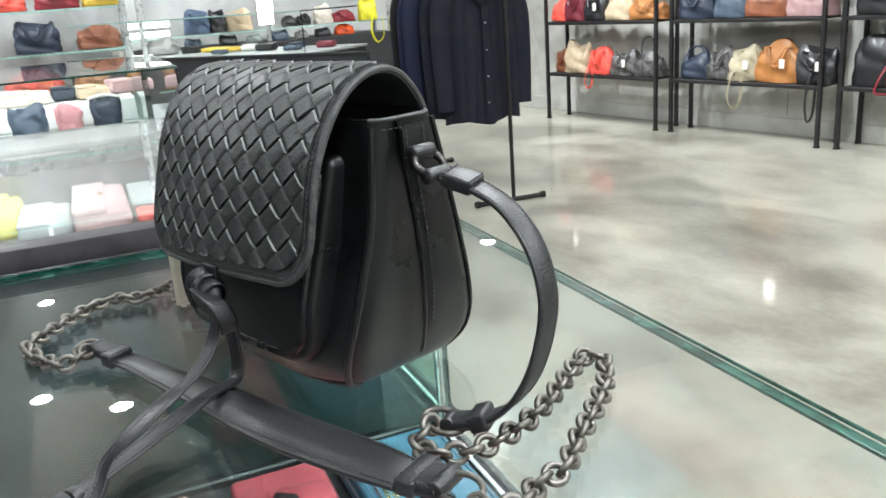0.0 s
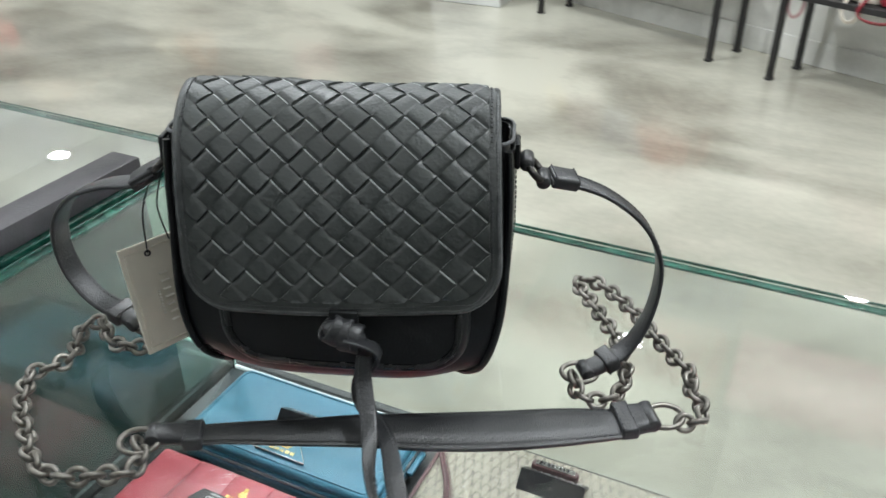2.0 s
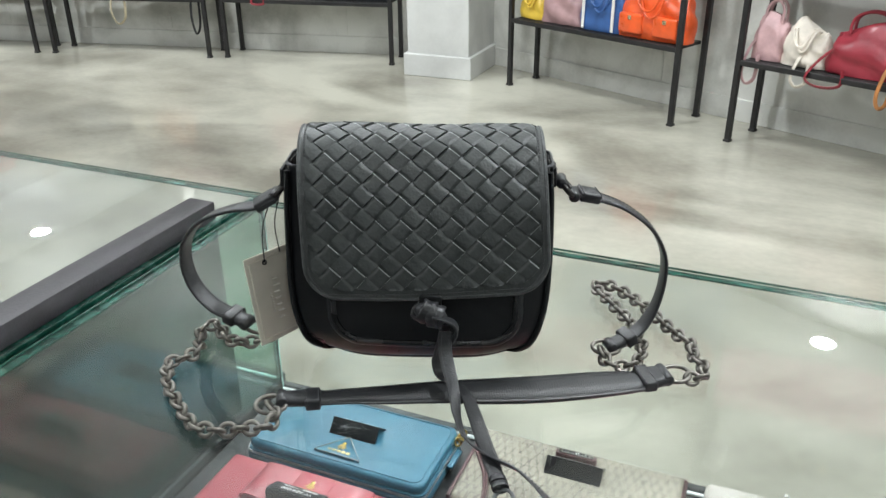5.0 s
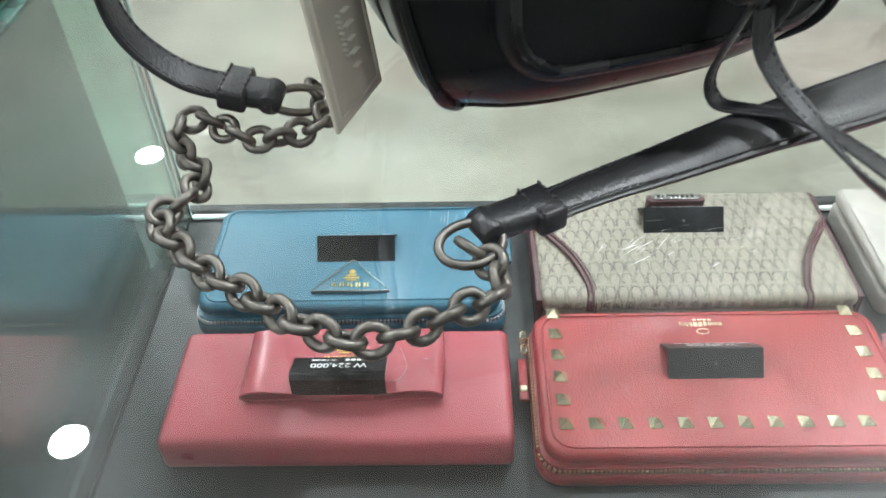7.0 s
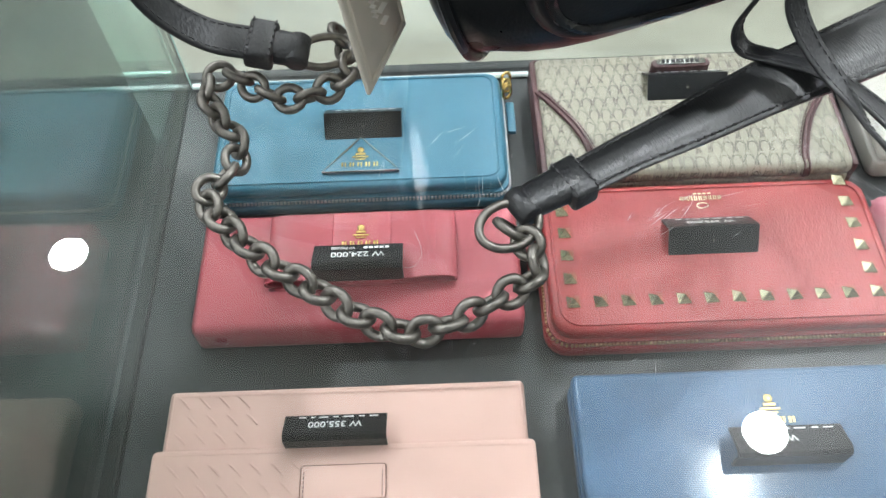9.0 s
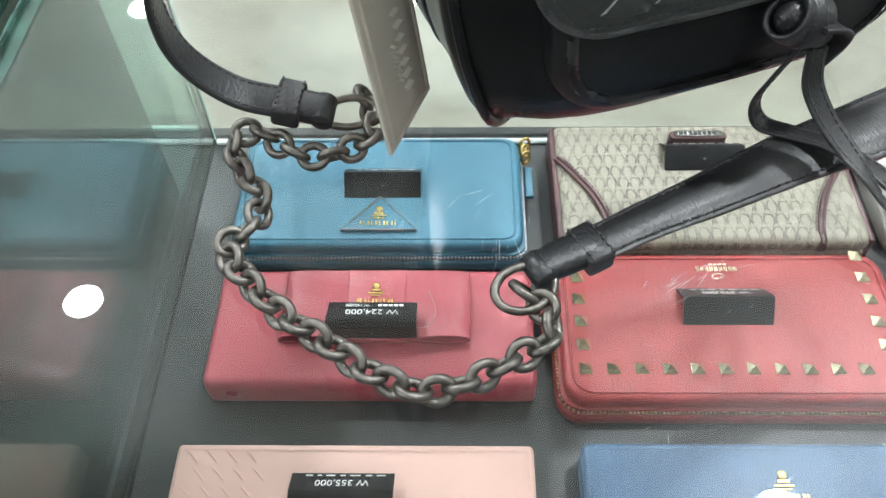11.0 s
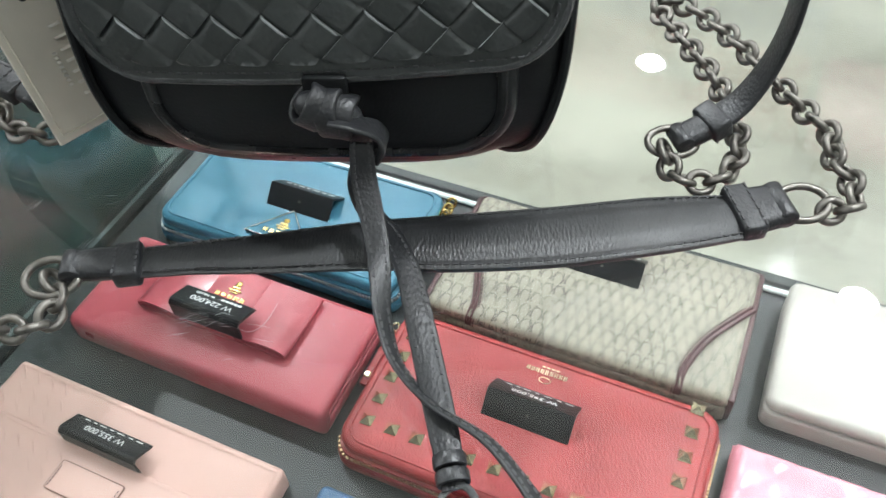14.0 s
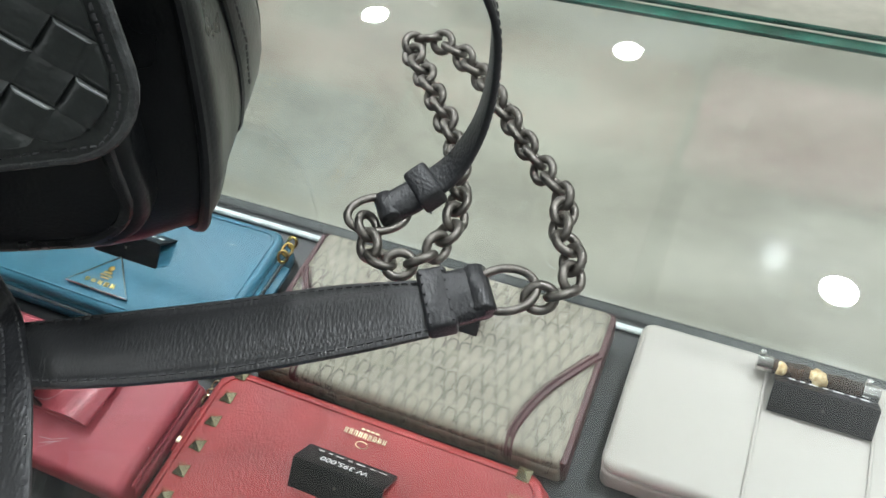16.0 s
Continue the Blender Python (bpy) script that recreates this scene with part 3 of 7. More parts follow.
counter("display_counter", -0.255, 1.55, -0.62, 0.212, "clear glass display counter with green edges, wallets on its shelf", right=True)
c1, ox, oy = counter("display_counter", -1.16, -0.262, -0.75, 0.226, "clear glass display counter with purses inside, beside a dark beam", left=True, shelf=M_SHELFDK, panes=(M_GLASS, M_SIDEGLASS), top=M_HAZEGLASS)
part("corner_beam", boxm((-0.294 - ox, -0.74 - oy, GZ + 0.0005), (-0.266 - ox, 0.152 - oy, GZ + 0.0185), 0.0012, 2), M_BEAM, c1, "dark stained wooden beam laid along the edge")
part("end_board", boxm((-0.2925 - ox, -0.74 - oy, SZ + 0.001), (-0.2725 - ox, 0.150 - oy, GZ - 0.0085), 0.001, 1), M_ENDBOARD, c1, "dark grey board behind the glass")
c2, ox2, oy2 = counter("display_counter", -3.62, -2.60, -0.95, 0.245, "glass display counter with a pale grey inner shelf", shelf=M_STEPGREY, shelf_z=GZ - 0.222, panes=(M_GLASS, M_GLASS))
part("upper_step", boxm((-3.60 - ox2, -0.93 - oy2, GZ - 0.221), (-3.12 - ox2, 0.115 - oy2, GZ - 0.135), 0.003, 1), M_WHITE, c2, "raised white step")
part("end_board", boxm((-3.60 - ox2, 0.125 - oy2, GZ - 0.221), (-2.66 - ox2, 0.145 - oy2, GZ - 0.012), 0.002, 1), M_SIDEGLASS, c2, "greenish glass partition")
part("front_rail", boxm((1.02 / 2 - 0.02, -0.58, GZ - 0.30), (1.02 / 2 + 0.002, 0.58, GZ - 0.245), 0.003, 1), M_ALU, c2, "pale grey metal rail")
part("inner_step", boxm((-1.145 - ox, -0.74 - oy, SZ + 0.001), (-0.835 - ox, 0.20 - oy, GZ - 0.14), 0.002, 1), M_STEPGREY, c1, "raised pale grey step")


# ---- wallets on the shelf ----
def stand(p, x0, x1, y0, y1, lines):
    """A folded black price stand with white print on its sloping back."""
    w = x1 - x0
    s = thing("price_stand", p @ pose((x0 + x1) / 2, (y0 + y1) / 2, 0), "small folded black acrylic price stand with white print", "price tag", "price stands")
    h = (y1 - y0) / 2
    bm = bmesh.new()
    prof = [(-h, 0), (-h, 0.0125), (-h + 0.0018, 0.0145), (-h + 0.0035, 0.0150), (h, 0.0085), (h, 0.0065), (-h + 0.003, 0.0128), (-h + 0.0014, 0.0115), (-h + 0.0014, 0)]
    a = [bm.verts.new((-w / 2, y, z)) for y, z in prof]
    b = [bm.verts.new((w / 2, y, z)) for y, z in prof]
    n = len(prof)
    for i in range(n):
        bm.faces.new((a[i], a[(i + 1) % n], b[(i + 1) % n], b[i]))
    bm.faces.new(a[::-1])
    bm.faces.new(b)
    part("card", bm, M_TAGBLACK, s, smooth=20)
    bm = bmesh.new()
    bmesh.ops.create_cone(bm, segments=12, radius1=0.0007, radius2=0.0007, depth=0.0006, cap_ends=True, matrix=pose(0, -h, 0.0055, 90))
    part("rivet", bm, M_GUN, s)
    slope = math.degrees(math.atan2(0.0065, 2 * h - 0.0035))
    for text, size, off in lines:
        y = -h + 0.0035 + (2 * h - 0.0035) * off
        z = 0.0150 - 0.0065 * off + 0.0003
        if text:
            half = text.startswith("~")
            writing(text.strip("~"), size, pose(-w * 0.17 if half else 0, y, z, slope, 0, 180), M_PRINT, s)
            if half:
                bb = bmesh.new()
                for k in range(5):
                    box(bb, (w * (0.06 + 0.06 * k), -size * 0.3, -0.0001), (w * (0.105 + 0.06 * k), size * 0.3, 0.0001))
                part("print_bars", bb, M_PRINT, s, smooth=0).matrix_basis = pose(0, y, z, -slope, 0, 0)
        else:
            bb = bmesh.new()
            x = -w * 0.36
            for k in (0.08, 0.05, 0.1, 0.06, 0.12, 0.07, 0.1):
                box(bb, (x, -size / 2, -0.0001), (x + w * k * 0.85, size / 2, 0.0001))
                x += w * (k + 0.035)
            t = part("print_bars", bb, M_PRINT, s, smooth=0)
            t.matrix_basis = pose(0, y, z, -slope, 0, 0)
    return s


def tent(p, x0, x1, y0, lines):
    """A bent black price stand: plain slope to one side, white print on the other."""
    w = x1 - x0
    s = thing("price_stand", p @ pose((x0 + x1) / 2, y0 + 0.0115, 0), "small bent black acrylic price stand, plain side forward", "price tag", "price stands")
    bm = bmesh.new()
    prof = [(-0.0115, 0), (-0.0008, 0.0112), (0.0, 0.0117), (0.0008, 0.0112), (0.0135, 0), (0.0115, 0), (0.0, 0.0098), (-0.0095, 0)]
    a = [bm.verts.new((-w / 2, y, z)) for y, z in prof]
    b = [bm.verts.new((w / 2, y, z)) for y, z in prof]
    n = len(prof)
    for i in range(n):
        bm.faces.new((a[i], a[(i + 1) % n], b[(i + 1) % n], b[i]))
    bm.faces.new(a[::-1])
    bm.faces.new(b)
    part("card", bm, M_TAGBLACK, s, smooth=30)
    bm = bmesh.new()
    bmesh.ops.create_cone(bm, segments=12, radius1=0.0008, radius2=0.0008, depth=0.0006, cap_ends=True, matrix=pose(0, -0.0062, 0.0056, 46))
    part("rivet", bm, M_GUN, s)
    slope = math.degrees(math.atan2(0.0112, 0.0127))
    for text, size, k in lines:
        y, z = 0.0008 + 0.0127 * k + 0.0003, 0.0112 * (1 - k) + 0.0002
        if text:
            writing(text, size, pose(0, y, z, slope, 0, 180), M_PRINT, s)
        else:
            bb = bmesh.new()
            x = -w * 0.36
            for q in (0.08, 0.05, 0.1, 0.06, 0.12, 0.07, 0.1):
                box(bb, (x, -size / 2, -0.0001), (x + w * q * 0.85, size / 2, 0.0001))
                x += w * (q + 0.035)
            t = part("print_bars", bb, M_PRINT, s, smooth=0)
            t.matrix_basis = pose(0, y, z, -slope, 0, 0)
    return s


def emblem(parent, x, y, z, s, material, bars=True):
    """A small metal emblem: an ornament over lines."""
    bm = bmesh.new()
    box(bm, (x - 0.55 * s, y + 0.55 * s, z), (x + 0.55 * s, y + 0.85 * s, z + 0.0006), 0.0002, 1)
    box(bm, (x - 0.9 * s, y + 0.18 * s, z), (x + 0.9 * s, y + 0.40 * s, z + 0.0006), 0.0002, 1)
    box(bm, (x - 0.6 * s, y - 0.15 * s, z), (x + 0.6 * s, y + 0.03 * s, z + 0.0006), 0.0002, 1)
    bmesh.ops.create_uvsphere(bm, u_segments=10, v_segments=6, radius=0.42 * s, matrix=pose(x, y + 1.30 * s, z + 0.0003) @ Matrix.Diagonal((1, 1, 0.25, 1)))
    if bars:
        k = x - 2.08 * s
        for w in (0.62, 0.62, 0.62, 0.62, 0.62):
            box(bm, (k, y - 1.05 * s, z), (k + 0.2 * s, y - 0.5 * s, z + 0.0006), 0, 1)
            box(bm, (k + 0.36 * s, y - 1.05 * s, z), (k + 0.52 * s, y - 0.5 * s, z + 0.0006), 0, 1)
            k += (w + 0.26) * s
    return part("emblem", bm, material, parent, "small gold emblem")


def zip_line(parent, x0, x1, y0, y1, z, r, material, sides=("f", "r", "l")):
    """Zip teeth round the rim of a wallet."""
    bm = bmesh.new()
    path = []
    step = 0.0023
    if "l" in sides:
        k = y1 - r
        while k > y0 + r:
            path.append((x0, k, 0))
            k -= step
    for q in range(1, 7):
        a = math.pi + math.pi / 2 * q / 7
        path.append((x0 + r + r * math.cos(a), y0 + r + r * math.sin(a), math.degrees(a) + 180))
    k = x0 + r
    while k < x1 - r:
        path.append((k, y0, 90))
        k += step
    for q in range(1, 7):
        a = math.pi * 1.5 + math.pi / 2 * q / 7
        path.append((x1 - r + r * math.cos(a), y0 + r + r * math.sin(a), math.degrees(a)))
    if "r" in sides:
        k = y0 + r
        while k < y1 - r:
            path.append((x1, k, 0))
            k += step
    for x, y, a in path:
        box(bm, (-0.0006, -0.00065, -0.0011), (0.0008, 0.00065, 0.0011), 0, 1, pose(x, y, z, 0, 0, a))
    return part("zip_teeth", bm, material, parent, smooth=0)


def stitches(parent, pts, step, size, material, name="stitching", z_up=True):
    """A row of short stitches along points."""
    bm = bmesh.new()
    acc = 0.0
    for a, b in zip(pts, pts[1:]):
        a, b = Vector(a), Vector(b)
        d = (b - a).length
        while acc < d:
            p = a + (b - a) * (acc / d)
            q = (b - a).to_track_quat("X", "Z").to_matrix().to_4x4()
            box(bm, (-step * 0.32, -size / 2, -size * 0.25), (step * 0.32, size / 2, size * 0.5), 0, 1, Matrix.Translation(p) @ q)
            acc += step
        acc -= d
    return part(name, bm, material, parent, smooth=0)


def wallet(label, x0, x1, y0, y1, h, group="wallets", turn=0.0):
    cx, cy = (x0 + x1) / 2, (y0 + y1) / 2
    w = thing("wallet", pose(cx, cy, SZ, 0, 0, turn), label, "wallet", group)
    return w, (x1 - x0) / 2, (y1 - y0) / 2, cx, cy


def zip_wallet(label, x0, x1, y0, y1, h, top, edge, teeth, turn=0.0, r=0.010):
    """A zip-round wallet: two padded covers with the zip between them."""
    w, a, b, cx, cy = wallet(label, x0, x1, y0, y1, h, turn=turn)
    part("lower_cover", slab(rounded(-a, -b, a, b, r), 0.0, h * 0.44, 0.0035), top, w)
    part("zip_tape", slab(rounded(-a + 0.0015, -b + 0.0018, a - 0.0015, b - 0.002, r), h * 0.42, h * 0.6, 0.0004), edge, w)
    part("upper_cover", slab(rounded(-a + 0.003, -b + 0.0028, a - 0.003, b - 0.002, r), h * 0.58, h, 0.0042, 5, dome=0.0012), top, w)
    zip_line(w, -a + 0.0010, a - 0.0010, -b + 0.0012, b, h * 0.50, r, teeth)
    q = rounded(-a + 0.0080, -b + 0.0072, a - 0.0080, b - 0.0066, r - 0.002)
    groove = [Vector((x, y, h + 0.0001)) for x, y in q]
    part("edge_welt", tube(groove, 0.0008, 6, True), top, w)
    return w, a, b, cx, cy


# sky-blue zip wallet
w, a, b, cx, cy = zip_wallet("sky-blue smooth leather zip-round wallet with a triangular plate", -0.2165, -0.0265, 0.084, 0.1815, 0.025, M_BLUE, M_BLUEDK, M_TEETHW)
t0 = [(-0.144 - cx, 0.0965 - cy), (-0.0965 - cx, 0.0965 - cy), (-0.1205 - cx, 0.1235 - cy)]
plate = part("triangle_plate", slab(t0, 0.0252, 0.0272, 0.0005), M_BLUE, w, "triangular enamelled plate")
rim = [Vector((x, y, 0.0274)) for x, y in t0]
dense = [rim[i].lerp(rim[(i + 1) % 3], k / 6) for i in range(3) for k in range(6)]
part("plate_rim", tube(dense, 0.0006, 6, True), M_NICKEL, plate, "bright metal rim")
emblem(w, -0.1205 - cx, 0.1060 - cy, 0.0273, 0.0056, M_GOLD)
pull = bmesh.new()
for k in range(3):
    ringp = [Vector((0.0030 * math.cos(q), 0.0042 * math.sin(q), 0)) for q in [2 * math.pi * i / 14 for i in range(14)]]
    mm = pose(a + 0.0015, b - 0.006 - 0.0062 * k, 0.021, 30 if k % 2 else 65, 20, 10 * k)
    sweep(pull, [mm @ v for v in ringp], ring_section(0.0011, 6), True)
part("zip_pull", pull, M_GOLD, w, "gold chain zip pull")
part("pull_tab", boxm((a + 0.0005, b - 0.046, 0.010), (a + 0.0062, b - 0.020, 0.0135), 0.001, 2), M_BLUEDK, w)
tent(pose(0, 0, SZ + 0.0262), -0.1435, -0.0945, 0.1235, [("", 0.002, 0.5)])

# rose wallet with a folded band like a bow
w, a, b, cx, cy = wallet("glossy rose-pink leather flap wallet with a folded bow band", -0.2135, -0.0265, -0.008, 0.0695, 0.026)
part("body", slab(rounded(-a, -b, a, b, 0.004), 0, 0.0085, 0.0025), M_ROSE, w)
part("inner_leaf", slab(rounded(-a + 0.0022, -b + 0.0015, a - 0.0022, b - 0.002, 0.003), 0.0083, 0.0105, 0.0004), M_REDDK, w, "dark inner leaf")
part("middle_leaf", slab(rounded(-a + 0.0006, -b + 0.0004, a - 0.0006, b - 0.001, 0.004), 0.0103, 0.0132, 0.0010), M_ROSE, w)
part("flap_front", boxm((-a + 0.0002, -b - 0.0008, 0.0006), (a - 0.0002, -b + 0.0110, 0.0222), 0.0045, 4), M_ROSE, w)
part("flap", slab(rounded(-a, -b - 0.0006, a, b, 0.0054), 0.0128, 0.0235, 0.0050, 5, dome=0.002), M_ROSE, w)
bx0, bx1, by0, by1 = -0.172 - cx, -0.064 - cx, 0.0165 - cy, 0.0635 - cy


def bow_loop(x_in, x_out):
    """One flattened loop of the bow, open towards the wallet's front edge."""
    bm = bmesh.new()
    rows = []
    for y in np.linspace(by0, by1, 10):
        k = (y - by0) / (by1 - by0)
        hgt = 0.0040 * (1 - k) ** 1.2 + 0.0018
        sway = 0.0004 * math.sin(3 * k)
        prof = [(0.0, 0.0292), (0.30, 0.0282 + 0.55 * hgt), (0.62, 0.0276 + 0.95 * hgt), (0.86, 0.0272 + 0.92 * hgt), (0.985, 0.0268 + 0.55 * hgt), (0.97, 0.0262 + 0.12 * hgt), (0.80, 0.0262), (0.4, 0.0264), (0.0, 0.0270)]
        line = spline([Vector((x_in + (x_out - x_in) * u + sway * u, y, z)) for u, z in prof], 5)
        ring_ = []
        for sg in (1, -1):
            half = []
            for i, p in enumerate(line):
                t = line[min(i + 1, len(line) - 1)] - line[max(i - 1, 0)]
                nrm = Vector((-t.z, 0, t.x)).normalized()
                half.append(bm.verts.new(p + nrm * (0.00055 * sg)))
            ring_ += half if sg > 0 else half[::-1]
        rows.append(ring_)
    for r0, r1 in zip(rows, rows[1:]):
        for i in range(len(r0)):
            bm.faces.new((r0[i], r0[(i + 1) % len(r0)], r1[(i + 1) % len(r0)], r1[i]))
    n_ = len(rows[0])
    for r0 in (rows[0], rows[-1]):
        for i in range(n_ // 2 - 1):
            bm.faces.new((r0[i], r0[i + 1], r0[n_ - 2 - i], r0[n_ - 1 - i]))
    return part("bow_loop", bm, M_ROSE, w, "rose leather loop of the bow", smooth=60)


bow_loop(-0.1025 - cx, bx1)
bow_loop(-0.1335 - cx, bx0)
part("bow_knot", boxm((-0.1355 - cx, by0 - 0.0005, 0.0250), (-0.1005 - cx, by1 + 0.0005, 0.0304), 0.0014, 3), M_ROSE, w, "cross band of the bow")
emblem(w, -0.1185 - cx, 0.0455 - cy, 0.0305, 0.0052, M_GOLD)
stand(pose(0, 0, SZ + 0.0306), -0.1435, -0.0935, 0.0165, 0.0350, [("W 224,000", 0.0066, 0.42), ("~W 740,000", 0.0030, 0.80)])
th = [(-0.0935, 0.0175, SZ + 0.041), (-0.087, 0.02, SZ + 0.0385), (-0.083, 0.03, SZ + 0.0375), (-0.0875, 0.048, SZ + 0.0315)]
no = thing("price_string", Matrix.Translation(th[1]), "thin clear plastic thread of a price tag", "thread")
part("thread", tube([v - Vector(th[1]) for v in spline(th)], 0.00012, 5), M_TEETHW, no)

# red studded zip wallet
w, a, b, cx, cy = zip_wallet("red grained leather zip-round wallet with pyramid studs", -0.0155, 0.1855, -0.0215, 0.0815, 0.026, M_RED, M_REDDK, M_TEETH, r=0.013)
st = bmesh.new()
s = 0.0037
vs = [st.verts.new(p) for p in ((-s, -s, 0), (s, -s, 0), (s, s, 0), (-s, s, 0), (-s, -s, 0.0006), (s, -s, 0.0006), (s, s, 0.0006), (-s, s, 0.0006), (0, 0, 0.0046))]
for i in range(4):
    st.faces.new((vs[i], vs[(i + 1) % 4], vs[4 + (i + 1) % 4], vs[4 + i]))
    st.faces.new((vs[4 + i], vs[4 + (i + 1) % 4], vs[8]))
stud = part("stud", st, M_PALEGOLD, w, "pale gold pyramid stud", smooth=0)
spots = [(k * 0.0153, 0.0) for k in range(12)] + [(0, k * 0.0153) for k in range(1, 6)] + [(11 * 0.0153, k * 0.0153) for k in range(1, 6)]
rnd = random.Random(5)
for i, (x, y) in enumerate(spots):
    o = stud if i == 0 else new("stud", stud.data)
    o.parent = w
    o["label"] = "pale gold pyramid stud"
    o.matrix_basis = pose(x - cx, y - cy, 0.0262, 0, 0, rnd.uniform(-5, 5))
lt = bmesh.new()
for k in range(9):                                           # row of gilt bars over a small oval mark
    x = 0.0835 - cx - 0.0125 + k * 0.0028
    box(lt, (x, 0.0650 - cy, 0.0270), (x + 0.0006, 0.0680 - cy, 0.0275))
    box(lt, (x + 0.0012, 0.0650 - cy, 0.0270), (x + 0.0018, 0.0680 - cy, 0.0275))
    if 2 < k < 7:
        box(lt, (x, 0.0695 - cy, 0.0270), (x + 0.0019, 0.0703 - cy, 0.0274))
sweep(lt, [Vector((0.0835 - cx + 0.0034 * math.cos(q), 0.0612 - cy + 0.0019 * math.sin(q), 0.0272)) for q in [2 * math.pi * i / 20 for i in range(20)]], ring_section(0.0003, 5), True)
part("gilt_mark", lt, M_PALEGOLD, w, "small gilt mark")
tent(pose(0, 0, SZ + 0.0272), 0.0575, 0.1085, 0.0275, [("W 395,000", 0.0060, 0.38), ("", 0.0007, 0.78)])
pl = bmesh.new()
for k in range(3):
    rp = [Vector((0.002 * math.cos(q), 0.003 * math.sin(q), 0)) for q in [2 * math.pi * i / 12 for i in range(12)]]
    mm = pose(-a - 0.002, b - 0.012 - 0.005 * k, 0.015, 60 if k % 2 else 20, 25, 0)
    sweep(pl, [mm @ v for v in rp], ring_section(0.0007, 6), True)
part("zip_pull", pl, M_PALEGOLD, w, "pale gold zip pull")
part("pull_tab", boxm((-a - 0.006, b - 0.055, 0.009), (-a - 0.001, b - 0.026, 0.012), 0.001, 2), M_RED, w)
part("pull_stud", boxm((-a - 0.0055, b - 0.05, 0.012), (-a - 0.0015, b - 0.046, 0.0135), 0.0006, 1), M_PALEGOLD, w)

# peach flap wallet
w, a, b, cx, cy = wallet("peach leather flap wallet with a stitched name plate", -0.2195, -0.0305, -0.165, -0.0415, 0.026)
part("body", slab(rounded(-a, -b + 0.002, a, b, 0.003), 0, 0.0195, 0.003, 3, dome=0.001), M_PEACH, w)
part("flap", slab(rounded(-a - 0.003, -b, a + 0.003, -0.0755 - cy, 0.003), 0.0185, 0.0235, 0.0015, 3, dome=0.0008), M_PEACH, w)
stitches(w, [(a - 0.003, -0.0735 - cy, 0.0203), (a - 0.003, b - 0.004, 0.0203), (-a + 0.003, b - 0.004, 0.0203), (-a + 0.003, -0.0735 - cy, 0.0203)], 0.0024, 0.0006, M_PEACH)
stitches(w, [(-a, -0.0785 - cy, 0.0237), (a, -0.0785 - cy, 0.0237)], 0.0024, 0.0006, M_PEACH)
part("name_plate", slab(rounded(-0.1455 - cx, -0.1035 - cy, -0.1035 - cx, -0.0865 - cy, 0.0015), 0.0236, 0.0252, 0.0005), M_PEACH, w, "small stitched peach leather plate")
# Dark tube round the plate stands in for the shadow gap beneath it.
part("plate_edge", tube([Vector((x, y, 0.0246)) for x, y in rounded(-0.1456 - cx, -0.1036 - cy, -0.1034 - cx, -0.0864 - cy, 0.0015)], 0.00045, 6, True), M_GAPLINE, w, "dark brown outline drawn as the plate's shadow gap")
stitches(w, [(x - cx, y - cy, 0.0254) for x, y in ((-0.1440, -0.1015), (-0.1440, -0.0885))], 0.0022, 0.0005, M_BURG)
stitches(w, [(x - cx, y - cy, 0.0254) for x, y in ((-0.1050, -0.1015), (-0.1050, -0.0885))], 0.0022, 0.0005, M_BURG)
eb = bmesh.new()                                            # embossed letters-like marks, in slanting rows
for rows_, y0_, z_ in ((5, -0.084 - cy, 0.0241), (3, -0.046 - cy, 0.0203)):
    for i in range(7):
        for j in range(rows_):
            x, y = -a + 0.006 + i * 0.0105 + (j % 2) * 0.005, y0_ - j * 0.0098
            if z_ < 0.022 and i > 3:
                continue
            for d, ln in ((0, 0.0048), (0.0023, 0.0036), (0.0046, 0.0024)):
                box(eb, (0, -0.0005, -0.0006), (ln, 0.0005, 0.0001), 0.0002, 1, pose(x + d, y - d, z_, 0, 0, -38))
            box(eb, (0, -0.0004, -0.0006), (0.0068, 0.0004, 0.0001), 0.0002, 1, pose(x, y, z_, 0, 0, -45))
part("embossing", eb, M_PEACH, w)
stand(pose(0, 0, SZ + 0.0205), -0.1545, -0.1025, -0.0765, -0.0615, [("W 355,000", 0.0060, 0.45), ("", 0.0007, 0.86)])

# navy wallet
w, a, b, cx, cy = wallet("navy blue cross-grained leather wallet with a gold emblem", -0.006, 0.187, -0.165, -0.0415, 0.026)
part("lower_cover", slab(rounded(-a, -b, a, b, 0.004), 0, 0.010, 0.002), M_NAVY, w)
part("inner", slab(rounded(-a + 0.003, -b + 0.003, a - 0.003, b - 0.003, 0.004), 0.0095, 0.0145, 0.0004), M_BLUEDK, w)
part("upper_cover", slab(rounded(-a, -b, a, b, 0.004), 0.014, 0.0235, 0.0035, 4, dome=0.0012), M_NAVY, w)
part("edge_welt", tube([Vector((x, y, 0.0232)) for x, y in rounded(-a + 0.004, -b + 0.004, a - 0.004, b - 0.004, 0.004)], 0.0006, 6, True), M_NAVY, w)
emblem(w, 0.0935 - cx, -0.0670 - cy, 0.0248, 0.0056, M_GOLD)
stand(pose(0, 0, SZ + 0.025), 0.0675, 0.1225, -0.0945, -0.0775, [("W", 0.0060, 0.45), ("", 0.0007, 0.86)])

